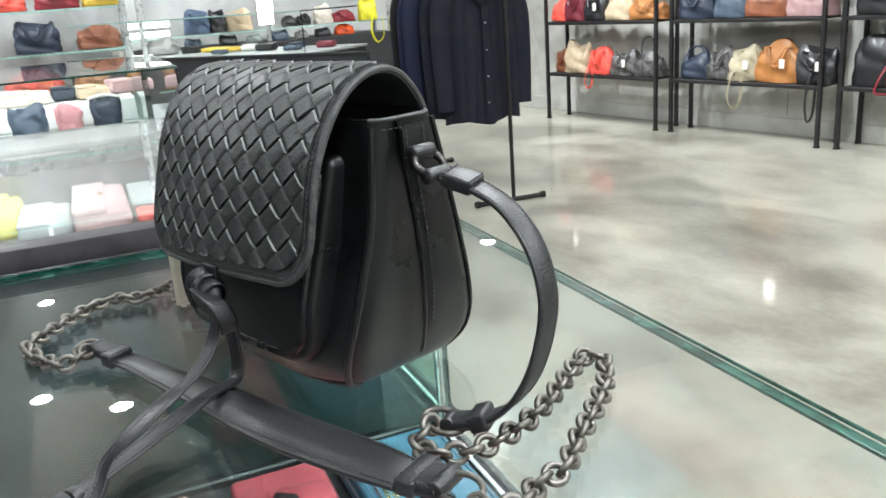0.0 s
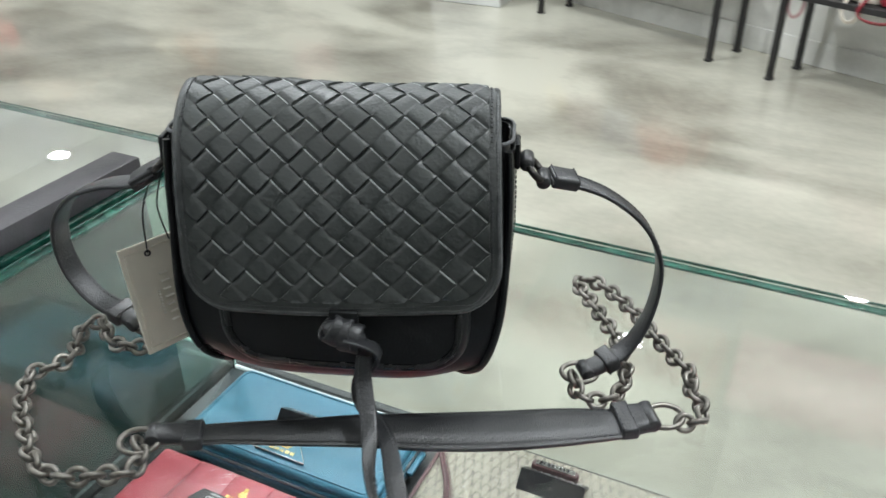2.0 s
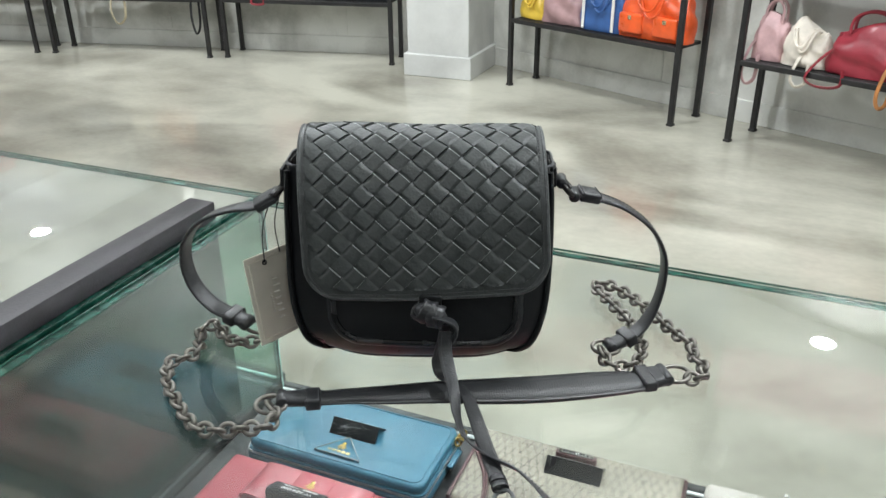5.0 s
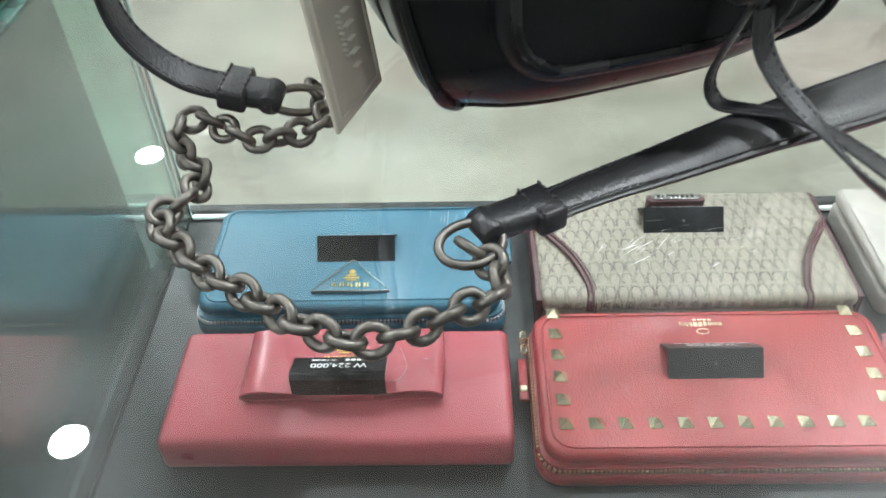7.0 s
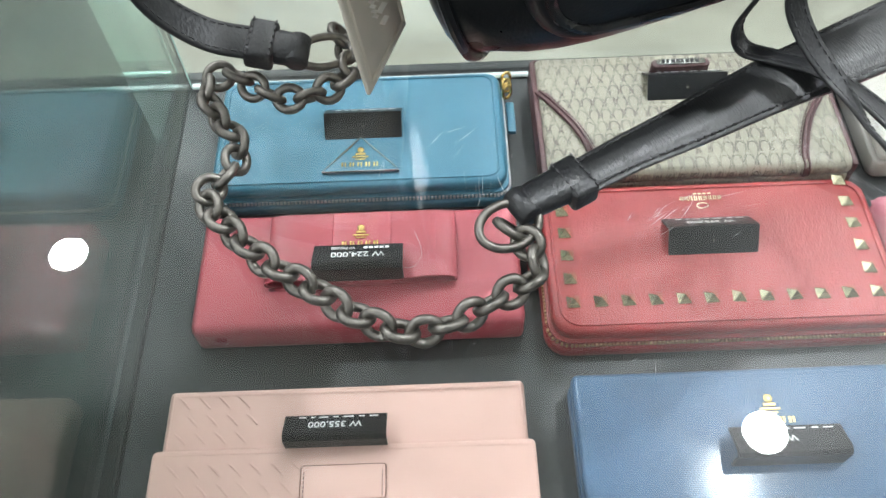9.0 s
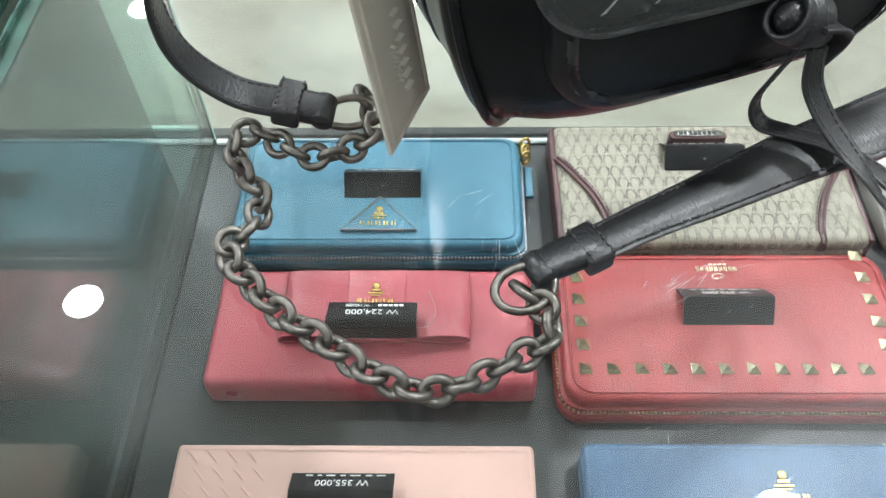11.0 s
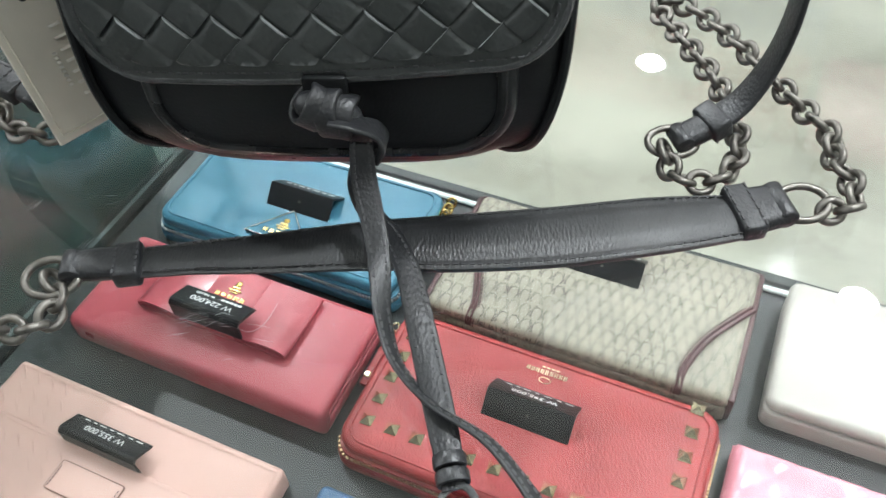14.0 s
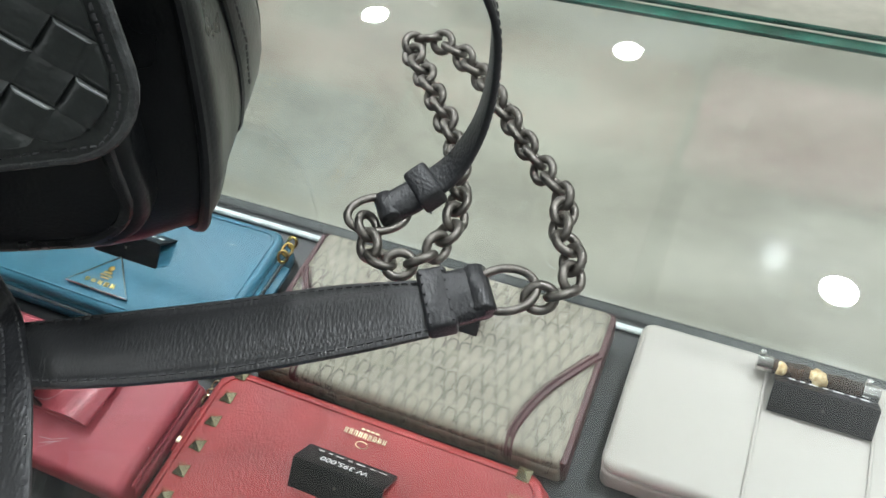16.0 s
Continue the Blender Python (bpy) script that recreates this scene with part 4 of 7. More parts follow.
# monogram canvas flap wallet with burgundy trim
w, a, b, cx, cy = wallet("beige monogram canvas wallet with burgundy leather trim", -0.006, 0.185, 0.089, 0.1905, 0.026)
part("body", slab(rounded(-a, -b, a, b, 0.005), 0, 0.014, 0.003), M_CANVAS, w)
part("flap", slab(rounded(-a, -b - 0.0004, a, b, 0.006), 0.013, 0.0255, 0.0060, 5, dome=0.0022), M_CANVAS, w)
for s in (-1, 1):
    part("trim", boxm((s * a - 0.0024, -b + 0.001, 0.003), (s * a + 0.0014, b - 0.003, 0.0240), 0.0013, 2), M_BURG, w, "burgundy leather side trim")
    pts = spline([(s * (a - 0.030), -b - 0.0006, 0.016), (s * (a - 0.0302), -b + 0.0012, 0.0225), (s * (a - 0.030), -b + 0.012, 0.0264), (s * (a - 0.022), -b + 0.035, 0.0276), (s * (a - 0.008), -b + 0.058, 0.0268), (s * (a - 0.001), -b + 0.070, 0.0240)])
    sd = bmesh.new()
    across = [((pts[min(i + 1, len(pts) - 1)] - pts[max(i - 1, 0)]).cross(Vector((0, -0.2, 1)))).normalized() for i in range(len(pts))]
    sweep(sd, pts, flat_section(0.0046, 0.0014), side=across)
    trim = part("curved_trim", sd, M_BURG, w, "curved burgundy leather piping")
    for off in (-0.0014, 0.0014):
        part("cord", tube([p + v * off + Vector((0, 0, 0.0006)) for p, v in zip(pts, across)], 0.0010, 6), M_BURG, trim)
    stitches(w, [p + v * (-0.0034 * s) for p, v in zip(pts, across)], 0.0030, 0.0007, M_BURG)
part("back_trim", tube([Vector((-a, b - 0.002, 0.022)), Vector((a, b - 0.002, 0.022))], 0.0013, 8), M_BURG, w)
tent(pose(0, 0, SZ + 0.0275), 0.0645, 0.1155, 0.1450, [("", 0.002, 0.5)])
plq = thing("name_plaque", pose(0.088, 0.1675, SZ + 0.0272), "small oval burgundy plaque with a bright metal face", "plaque")
part("plaque_base", slab(rounded(-0.019, -0.0028, 0.019, 0.0045, 0.0035), 0.0, 0.010, 0.001), M_BURG, plq)
part("plaque_face", slab(rounded(-0.016, -0.0014, 0.016, 0.0034, 0.002), 0.0101, 0.0112, 0.0004), M_NICKEL, plq, "bright metal face")
bm = bmesh.new()
for k, wd in enumerate((0.0022, 0.0014, 0.0024, 0.0024, 0.0016, 0.0020, 0.0018, 0.0022)):
    box(bm, (-0.0125 + 0.0031 * k, -0.0004, 0.0112), (-0.0125 + 0.0031 * k + wd, 0.0024, 0.0115))
part("print_bars", bm, M_TAGBLACK, plq, "dark lettering bars", 0)
for x in (-0.0147, 0.0147):
    bm = bmesh.new()
    bmesh.ops.create_uvsphere(bm, u_segments=10, v_segments=6, radius=0.0010, matrix=Matrix.Translation((x, 0.001, 0.0112)))
    part("rivet", bm, M_NICKEL, plq, "bright rivet")

# ivory wallet with a bamboo clasp
w, a, b, cx, cy = wallet("ivory leather flap wallet with a burnt bamboo clasp", 0.2015, 0.3925, 0.096, 0.1905, 0.030)
part("body", slab(rounded(-a + 0.0005, -b + 0.0005, a - 0.0005, b, 0.006), 0, 0.0146, 0.002), M_CREAM, w)
part("gusset", slab(rounded(-a + 0.0035, -b + 0.0035, a - 0.0035, b - 0.003, 0.003), 0.0144, 0.0167, 0.0004), M_CREAM, w)
part("flap", slab(rounded(-a, -b - 0.0005, a, b, 0.0074), 0.0165, 0.0265, 0.0048, 6, dome=0.0012), M_CREAM, w)
stitches(w, [(-a + 0.003, -b + 0.004, 0.0268), (-a + 0.003, b - 0.004, 0.0268)], 0.0026, 0.0006, M_CREAM)
for x in (0.2705, 0.3255):
    part("clasp_band", boxm((x - cx - 0.0009, -b + 0.002, 0.0272), (x - cx + 0.0009, 0.182 - cy, 0.0292), 0.0008, 2), M_CREAM, w)
bam = bmesh.new()
pts = [Vector((0.2655 - cx + 0.0575 * k / 24, 0.1785 - cy, 0.0335)) for k in range(25)]
sweep(bam, pts, ring_section(0.0042, 12), scale=[(1 + 0.30 * math.exp(-((k - 9) / 1.2) ** 2) + 0.25 * math.exp(-((k - 17) / 1.0) ** 2),) * 2 for k in range(25)])
part("bamboo_bar", bam, M_BAMBOO, w, "burnt bamboo clasp bar")
nd = bmesh.new()
for dx, dz, r in ((0, 0.0012, 0.0050), (-0.0030, 0.0020, 0.0030), (0.0030, 0.0005, 0.0034), (0.0010, 0.0038, 0.0026), (-0.0185, 0.0006, 0.0040)):
    bmesh.ops.create_icosphere(nd, subdivisions=2, radius=r, matrix=pose(0.2945 - cx + dx, 0.1775 - cy, 0.0340 + dz, 0, 25, 30) @ Matrix.Diagonal((0.8, 1.05, 1, 1)))
for v in nd.verts:
    v.co += Vector((1, 1, 1)) * (0.0005 * math.sin(v.co.x * 2900) * math.sin(v.co.y * 2300 + v.co.z * 2600))
part("bamboo_node", nd, M_BAMBOOLT, w, "pale yellow bamboo knot")
for x in (0.268, 0.3205):
    en = bmesh.new()
    sweep(en, [Vector((x - cx - 0.004, 0.1785 - cy, 0.0335)), Vector((x - cx + 0.004, 0.1785 - cy, 0.0335))], ring_section(0.0046, 12))
    part("clasp_cap", en, M_NICKEL, w, "polished metal clasp cap")
    part("clasp_post", tube([Vector((x - cx - 0.002, 0.1825 - cy, 0.027)), Vector((x - cx - 0.002, 0.1825 - cy, 0.0385))], 0.0016, 8), M_NICKEL, w)
tent(pose(0, 0, SZ + 0.0295), 0.2735, 0.3245, 0.1535, [("", 0.002, 0.5)])

# pink quilted wallet
w, a, b, cx, cy = wallet("pink quilted patent leather wallet", 0.1915, 0.383, -0.030, 0.0705, 0.026)
part("body", slab(rounded(-a, -b, a, b, 0.005), 0, 0.013, 0.003), M_PINKPAT, w)
qb = bmesh.new()
nx, ny = 96, 52
grid = []
for j in range(ny + 1):
    row = []
    for i in range(nx + 1):
        x, y = -a + 2 * a * i / nx, -b + 2 * b * j / ny
        p, q = (x + y) / 0.036, (x - y) / 0.036
        h = 0.0024 * (abs(math.sin(math.pi * p)) * abs(math.sin(math.pi * q))) ** 0.30
        e = min((a - abs(x)), (b - abs(y))) / 0.006
        row.append(qb.verts.new((x, y, 0.0125 + (0.0095 + h) * min(1, max(0, e)) ** 0.5)))
    grid.append(row)
for j in range(ny):
    for i in range(nx):
        qb.faces.new((grid[j][i], grid[j][i + 1], grid[j + 1][i + 1], grid[j + 1][i]))
part("quilted_flap", qb, M_PINKPAT, w, smooth=60)

# fine scratches in the glass
top = [o for o in bpy.data.objects if o.name.startswith("display_counter") and o.parent is None][0]
rn = random.Random(77)
sc = bmesh.new()


def scratch(x, y, ang, ln, wd):
    k = pose(x - top.location.x, y - top.location.y, GZ + 0.00012, 0, 0, ang)
    vs = [sc.verts.new(k @ Vector(p)) for p in ((-ln / 2, -wd / 4, 0), (0, -wd / 2, 0), (ln / 2, 0, 0), (0, wd / 2, 0))]
    sc.faces.new(vs)


for cx_, cy_, ang, spread, count in SCRATCHES:
    for _ in range(count):
        scratch(cx_ + rn.gauss(0, spread), cy_ + rn.gauss(0, spread * 0.5), ang + rn.gauss(0, 9), rn.uniform(0.003, 0.011), rn.uniform(0.00006, 0.00017))
for _ in range(150):
    scratch(rn.uniform(-0.25, 0.45), rn.uniform(-0.25, 0.2), rn.uniform(0, 180), rn.uniform(0.0008, 0.005), rn.uniform(0.00008, 0.0002))
o = part("scratches", sc, M_SCRATCH, top, "", 0)
tagged(o, "fine white scratches in the glass", "", "", "stuff")


# ---- handbag ----
BY = 20.0
BO = Matrix.Rotation(radians(BY), 4, "Z") @ Vector((0.013, 0.045, 0))
bag = thing("handbag", pose(BO.x, BO.y, GZ, 0, 0, BY), "small black leather crossbody bag with a woven flap and chain strap", "handbag")
BI = bag.matrix_basis.inverted()


def B(x, y, z):
    """Bag coordinates: x along the front, y to the back, z up from the glass."""
    return Vector((x - 0.013, y - 0.045, z))


def WB(x, y, z):
    """A place on the counter, z from the glass, in the bag's own coordinates."""
    return BI @ Vector((x, y, GZ + z))


def lerp_table(t, table):
    for (a, *p), (b, *q) in zip(table, table[1:]):
        if t <= b:
            k = (t - a) / (b - a)
            k = max(0, k)
            return [u + (v - u) * k for u, v in zip(p, q)]
    return list(table[-1][1:])


# body: front, back, half width at each height
BC = 0.0105
BODY = [(0.000, 0.013, 0.058, 0.046), (0.002, 0.0068, 0.066, 0.0605), (0.006, -0.0006, 0.073, 0.0680), (0.012, -0.0066, 0.0765, 0.0740), (0.020, -0.0098, 0.0785, 0.0785), (0.030, -0.0098, 0.0785, 0.0822),
        (0.05, -0.0050, 0.0740, 0.0865), (0.08, 0.006, 0.0670, 0.0880), (0.11, 0.0125, 0.061, 0.0876), (0.132, 0.0165, 0.0570, 0.0862)]
BULGE = 0.0095


def seam_y(z):
    """Depth of the seam down the middle of the gusset."""
    return 0.0470 - 0.095 * z


def section_at(z):
    f, bk, hw = lerp_table(z, BODY)
    r = 0.009
    fc = f + BULGE * (1 - 0.6 * z / 0.132)
    out = []
    for cx, cy, a in ((hw - r, bk - r, 0), (-hw + r, bk - r, 90), (-hw + r, fc + r, 180), (hw - r, fc + r, 270)):
        for k in range(5):
            t = radians(a + 22.5 * k)
            out.append((BC + cx + r * math.cos(t), cy + r * math.sin(t)))
        if a in (90, 270):                                    # points along the gusset
            for k in range(1, 16):
                u = k / 16
                y0, y1 = (bk - r, fc + r) if a == 90 else (fc + r, bk - r)
                out.append((BC + (-hw if a == 90 else hw), y0 + (y1 - y0) * u))
        if a == 180:
            for k in range(1, 12):
                u = -1 + k / 6
                out.append((BC + (hw - r) * u, f + (fc - f) * u ** 4))
    return out


bm = bmesh.new()
zs = [0.0004, 0.0012, 0.0025, 0.0045, 0.007, 0.010, 0.0145, 0.02, 0.03, 0.045, 0.06, 0.08, 0.1, 0.118, 0.132]
rings = []
for z in zs:
    ring = []
    for x, y in section_at(z):
        sx = (x - BC)
        dent = 0.0
        if abs(sx) > 0.060:                                   # the gusset folds in a little
            dent = (0.0012 * math.exp(-((y - seam_y(z)) / 0.0045) ** 2) + 0.0022 * math.exp(-((y - 0.030) / 0.014) ** 2)) * min(1, z / 0.03)
        ring.append(bm.verts.new(B(x - math.copysign(dent, sx), y, z)))
    rings.append(ring)
n = len(rings[0])
for r0, r1 in zip(rings, rings[1:]):
    for i in range(n):
        bm.faces.new((r0[i], r0[(i + 1) % n], r1[(i + 1) % n], r1[i]))
bm.faces.new(rings[0][::-1])
inner = [bm.verts.new(B(BC + (x - BC) * 0.965, 0.042 + (y - 0.042) * 0.86, 0.1318)) for x, y in section_at(0.132)]
low = [bm.verts.new(v.co - Vector((0, 0, 0.03))) for v in inner]
for r0, r1 in ((rings[-1], inner), (inner, low)):
    for i in range(n):
        bm.faces.new((r0[i], r0[(i + 1) % n], r1[(i + 1) % n], r1[i]))
bm.faces.new(low)
part("body", bm, M_LEATHER, bag)
mouth = [B(BC + (x - BC) * 0.985, 0.042 + (y - 0.042) * 0.94, 0.1325) for x, y in section_at(0.132)]
part("mouth_binding", tube(mouth, 0.0009, 6, True), M_LEATHER, bag)
for s in (-1, 1):                                             # the gusset's own edge is worn pale
    rim_ = [p for p in mouth if (p.x - B(BC, 0, 0).x) * s > 0.0775]
    rim_.sort(key=lambda p: p.y)
    part("gusset_binding", tube([p + Vector((0.0004 * s, 0, 0.0002)) for p in rim_], 0.0010, 6), M_PIPING, bag, "worn pale grey edge binding")
    stitches(bag, [p + Vector((0.0014 * s, 0, -0.0042)) for p in rim_], 0.0030, 0.0006, M_THREAD)


def outline_piping(name, r, back, inset, rear=False):
    """Piping down one side of a face, along its foot and up the other side."""
    def place(z, u):
        f, bk, hw = lerp_table(z, BODY)
        edge = bk - 0.0015 if rear else f + BULGE * (1 - 0.6 * z / 0.132) * u ** 4 + back
        return B(BC + u * (hw - inset), edge, z)

    zl = (0.13, 0.11, 0.085, 0.06, 0.045, 0.034, 0.026, 0.019, 0.0135, 0.009, 0.0058, 0.0036)
    pts = [place(z, 1) for z in zl] + [place(0.0024, k / 5) for k in range(5, -6, -1)] + [place(z, -1) for z in reversed(zl)]
    part(name, tube(spline(pts, 3), r, 8), M_LEATHER, bag)


outline_piping("front_piping", 0.0019, 0.0003, 0.0028)
outline_piping("back_piping", 0.0013, 0.0, 0.0028, True)
for s in (-1, 1):                                             # gusset seam and panel with stitches on each side
    line = []
    for z in (0.131, 0.115, 0.09, 0.065, 0.04, 0.024, 0.014, 0.009):
        f, bk, hw = lerp_table(z, BODY)
        line.append(B(BC + s * (hw - 0.0008 - 0.0014 * min(1, z / 0.03) - (0.004 if z == 0.009 else 0)), seam_y(z) + 0.0005, z))
    part("gusset_seam", tube(spline(line, 4), 0.0013, 6), M_LEATHER, bag)
    for off, hi in ((0.0045, 0.128),):
        pan = []
        for z in (hi, 0.095, 0.08, 0.05, 0.03):
            f, bk, hw = lerp_table(z, BODY)
            pan.append(B(BC + s * (hw + 0.0001), seam_y(z) + off, z))
        stitches(bag, pan, 0.0030, 0.0006, M_THREAD)

# front pocket
PX0, PX1, PZ0, PZ1, PF = -0.0480, 0.0785, 0.0210, 0.118, -0.0165


def on_pocket(x, z, depth):
    """A place on the pocket: it leans back towards its top and curves back at both sides."""
    return B(x, PF + depth + max(0, z - 0.050) * 0.30 + 0.0055 * ((x - 0.0155) / 0.07) ** 2, z)


def pocket_outline(inset, r, seg=9):
    """Outline of the pocket: round lower corners, tight upper ones."""
    x0, z0, x1, z1 = PX0 + inset, PZ0 + inset, PX1 - inset, PZ1 - inset
    out = []
    for cx, cz, a, q in ((x1 - 0.006, z1 - 0.006, 0, 0.006), (x0 + 0.006, z1 - 0.006, 90, 0.006), (x0 + r, z0 + r, 180, r), (x1 - r, z0 + r, 270, r)):
        out += [(cx + q * math.cos(radians(a + 90 * k / seg)), cz + q * math.sin(radians(a + 90 * k / seg))) for k in range(seg + 1)]
    return out


bm = slab(pocket_outline(0, 0.022), 0.0, 0.030, 0.0038, 4, dome=0.001)
bmesh.ops.subdivide_edges(bm, edges=[e for e in bm.edges if e.calc_length() > 0.03], cuts=8, use_grid_fill=True)
for v in bm.verts:
    x, z, dpt = v.co.x, v.co.y, 0.030 - v.co.z
    v.co = on_pocket(x, z, dpt)
part("front_pocket", bm, M_LEATHER, bag, smooth=50)


def pocket_ring(inset, r):
    q = pocket_outline(inset, r, 7)
    out = []
    for a_, b_ in zip(q, q[1:] + q[:1]):
        n_ = max(1, int(math.dist(a_, b_) / 0.008))
        out += [(a_[0] + (b_[0] - a_[0]) * k / n_, a_[1] + (b_[1] - a_[1]) * k / n_) for k in range(n_)]
    return out


part("pocket_piping", tube([on_pocket(x, z, 0.0002) for x, z in pocket_ring(0.0052, 0.0195)], 0.0020, 8, True), M_GLOSSPIPE, bag)
part("pocket_seam", tube([on_pocket(x, z, 0.018) for x, z in pocket_ring(-0.0004, 0.022)], 0.0014, 6, True), M_LEATHER, bag)
stitches(bag, [on_pocket(x, z, 0.0152) for x, z in pocket_ring(-0.0006, 0.022)], 0.0032, 0.0008, M_THREAD)

# flap: profile from the front hem over the top to the back
PROF = [(-0.0230, 0.0560), (-0.0216, 0.0680), (-0.0192, 0.079), (-0.0154, 0.093), (-0.0110, 0.109), (-0.0058, 0.1230), (0.0020, 0.1365), (0.0095, 0.1450), (0.0175, 0.1505),
        (0.0270, 0.1541), (0.0375, 0.1546), (0.0470, 0.1508), (0.0550, 0.1430), (0.0610, 0.1330), (0.0648, 0.118), (0.0690, 0.104), (0.0730, 0.090)]
dense = [Vector((0, p[0], p[1])) for p in PROF]
dense = spline(dense, 8)
acc = [0.0]
for a_, b_ in zip(dense, dense[1:]):
    acc.append(acc[-1] + (b_ - a_).length)
FL = acc[-1] - 0.016
FW, FC = 0.0756, 0.0163


def flap_at(u, s, h=0.0):
    """A place on the flap: u across from its middle, s along from the front hem, h above it."""
    s0 = min(max(s, 0), FL)
    s = s0 + 0.0080 + 0.058 * u                              # the flap sits a little askew
    i = max(0, min(len(acc) - 2, int(np.searchsorted(acc, s)) - 1))
    k = (s - acc[i]) / (acc[i + 1] - acc[i])
    p = dense[i].lerp(dense[i + 1], k)
    j = min(max(i, 1), len(dense) - 2)
    t = (dense[j + 1] - dense[j - 1]).normalized()
    nrm = Vector((0, -t.z, t.y))
    sag = 0.0045 * (1 - (u / FW) ** 2) * (1.0 if s0 < 0.02 else math.exp(-((s0 - 0.02) / 0.045) ** 2))
    wob = 0.0007 * math.sin(u * 71 + s0 * 33) * math.sin(s0 * 58)
    q = p + nrm * (h + sag + wob)
    return B(FC + u - 0.055 * (s0 - 0.03), q.y + 0.0035 * max(0.0, -u / FW) ** 1.5, q.z)


def flap_half(s):
    r = 0.021
    w = FW
    return w - (r - math.sqrt(max(0, r * r - (r - s) ** 2))) if s < r else w


bm = bmesh.new()
S = [0, 0.0006, 0.0018, 0.0035, 0.006, 0.009, 0.0125, 0.0165, 0.021] + list(np.linspace(0.026, FL, 44))
U = np.linspace(-1, 1, 29)
layers = []
for h in (0.0, -0.0030):
    layers.append([[bm.verts.new(flap_at(u * flap_half(s), s, h)) for u in U] for s in S])
for L, flip in ((layers[0], False), (layers[1], True)):
    for i in range(len(S) - 1):
        for j in range(len(U) - 1):
            q = (L[i][j], L[i][j + 1], L[i + 1][j + 1], L[i + 1][j])
            bm.faces.new(q[::-1] if flip else q)
for i in range(len(S) - 1):
    for j in (0, len(U) - 1):
        bm.faces.new((layers[0][i][j], layers[0][i + 1][j], layers[1][i + 1][j], layers[1][i][j]))
for i in (0, len(S) - 1):
    for j in range(len(U) - 1):
        bm.faces.new((layers[0][i][j], layers[0][i][j + 1], layers[1][i][j + 1], layers[1][i][j]))
flap = part("flap", bm, M_WEAVE, bag, "black leather flap woven from diagonal strips", smooth=50)
edge = [flap_at(-flap_half(s) + 0.0003, s, -0.0012) for s in reversed(S)] + [flap_at(u * flap_half(0), 0.0002, -0.0012) for u in U[1:-1]] + [flap_at(flap_half(s) - 0.0003, s, -0.0012) for s in S]
part("edge_binding", tube(edge, 0.0016, 8), M_HEM, flap, "worn grey rolled edge")
ins = 0.0030
st_line = [flap_at(-(flap_half(max(s, ins)) - ins), s, 0.0002) for s in reversed(S) if s >= ins] + [flap_at(u * (flap_half(ins) - ins), ins, 0.0002) for u in U] + [flap_at(flap_half(max(s, ins)) - ins, s, 0.0002) for s in S if s >= ins]
stitches(flap, st_line, 0.0024, 0.0007, M_THREAD)

# woven strips: each piece is the stretch of a strip that comes up between two crossings
PU, PS = 0.01535, 0.01415                                    # width and height of one diamond
TIP = Vector((0.0711, 0.0423))                               # a right-hand corner of the lattice
STEP_A, STEP_B = Vector((PU / 2, PS / 2)), Vector((-PU / 2, PS / 2))
rnd = random.Random(11)
GP, GQ = 11, 7
PS_ = (-1.10, -0.97, -0.86, -0.74, -0.62, -0.35, 0.0, 0.35, 0.62, 0.80, 0.95, 1.10)
QS = (-0.95, -0.86, -0.60, -0.2, 0.2, 0.62, 0.85, 0.94)


def in_flap(u, s):
    """Keeps a place inside the sewn border."""
    s2 = min(max(s, 0.0060), 0.176)
    lim = FW - 0.0044
    if s2 < 0.0230:
        r = 0.017
        lim -= r - math.sqrt(max(0, r * r - (r - (s2 - 0.0060)) ** 2))
    return max(-lim, min(lim, u)), s2


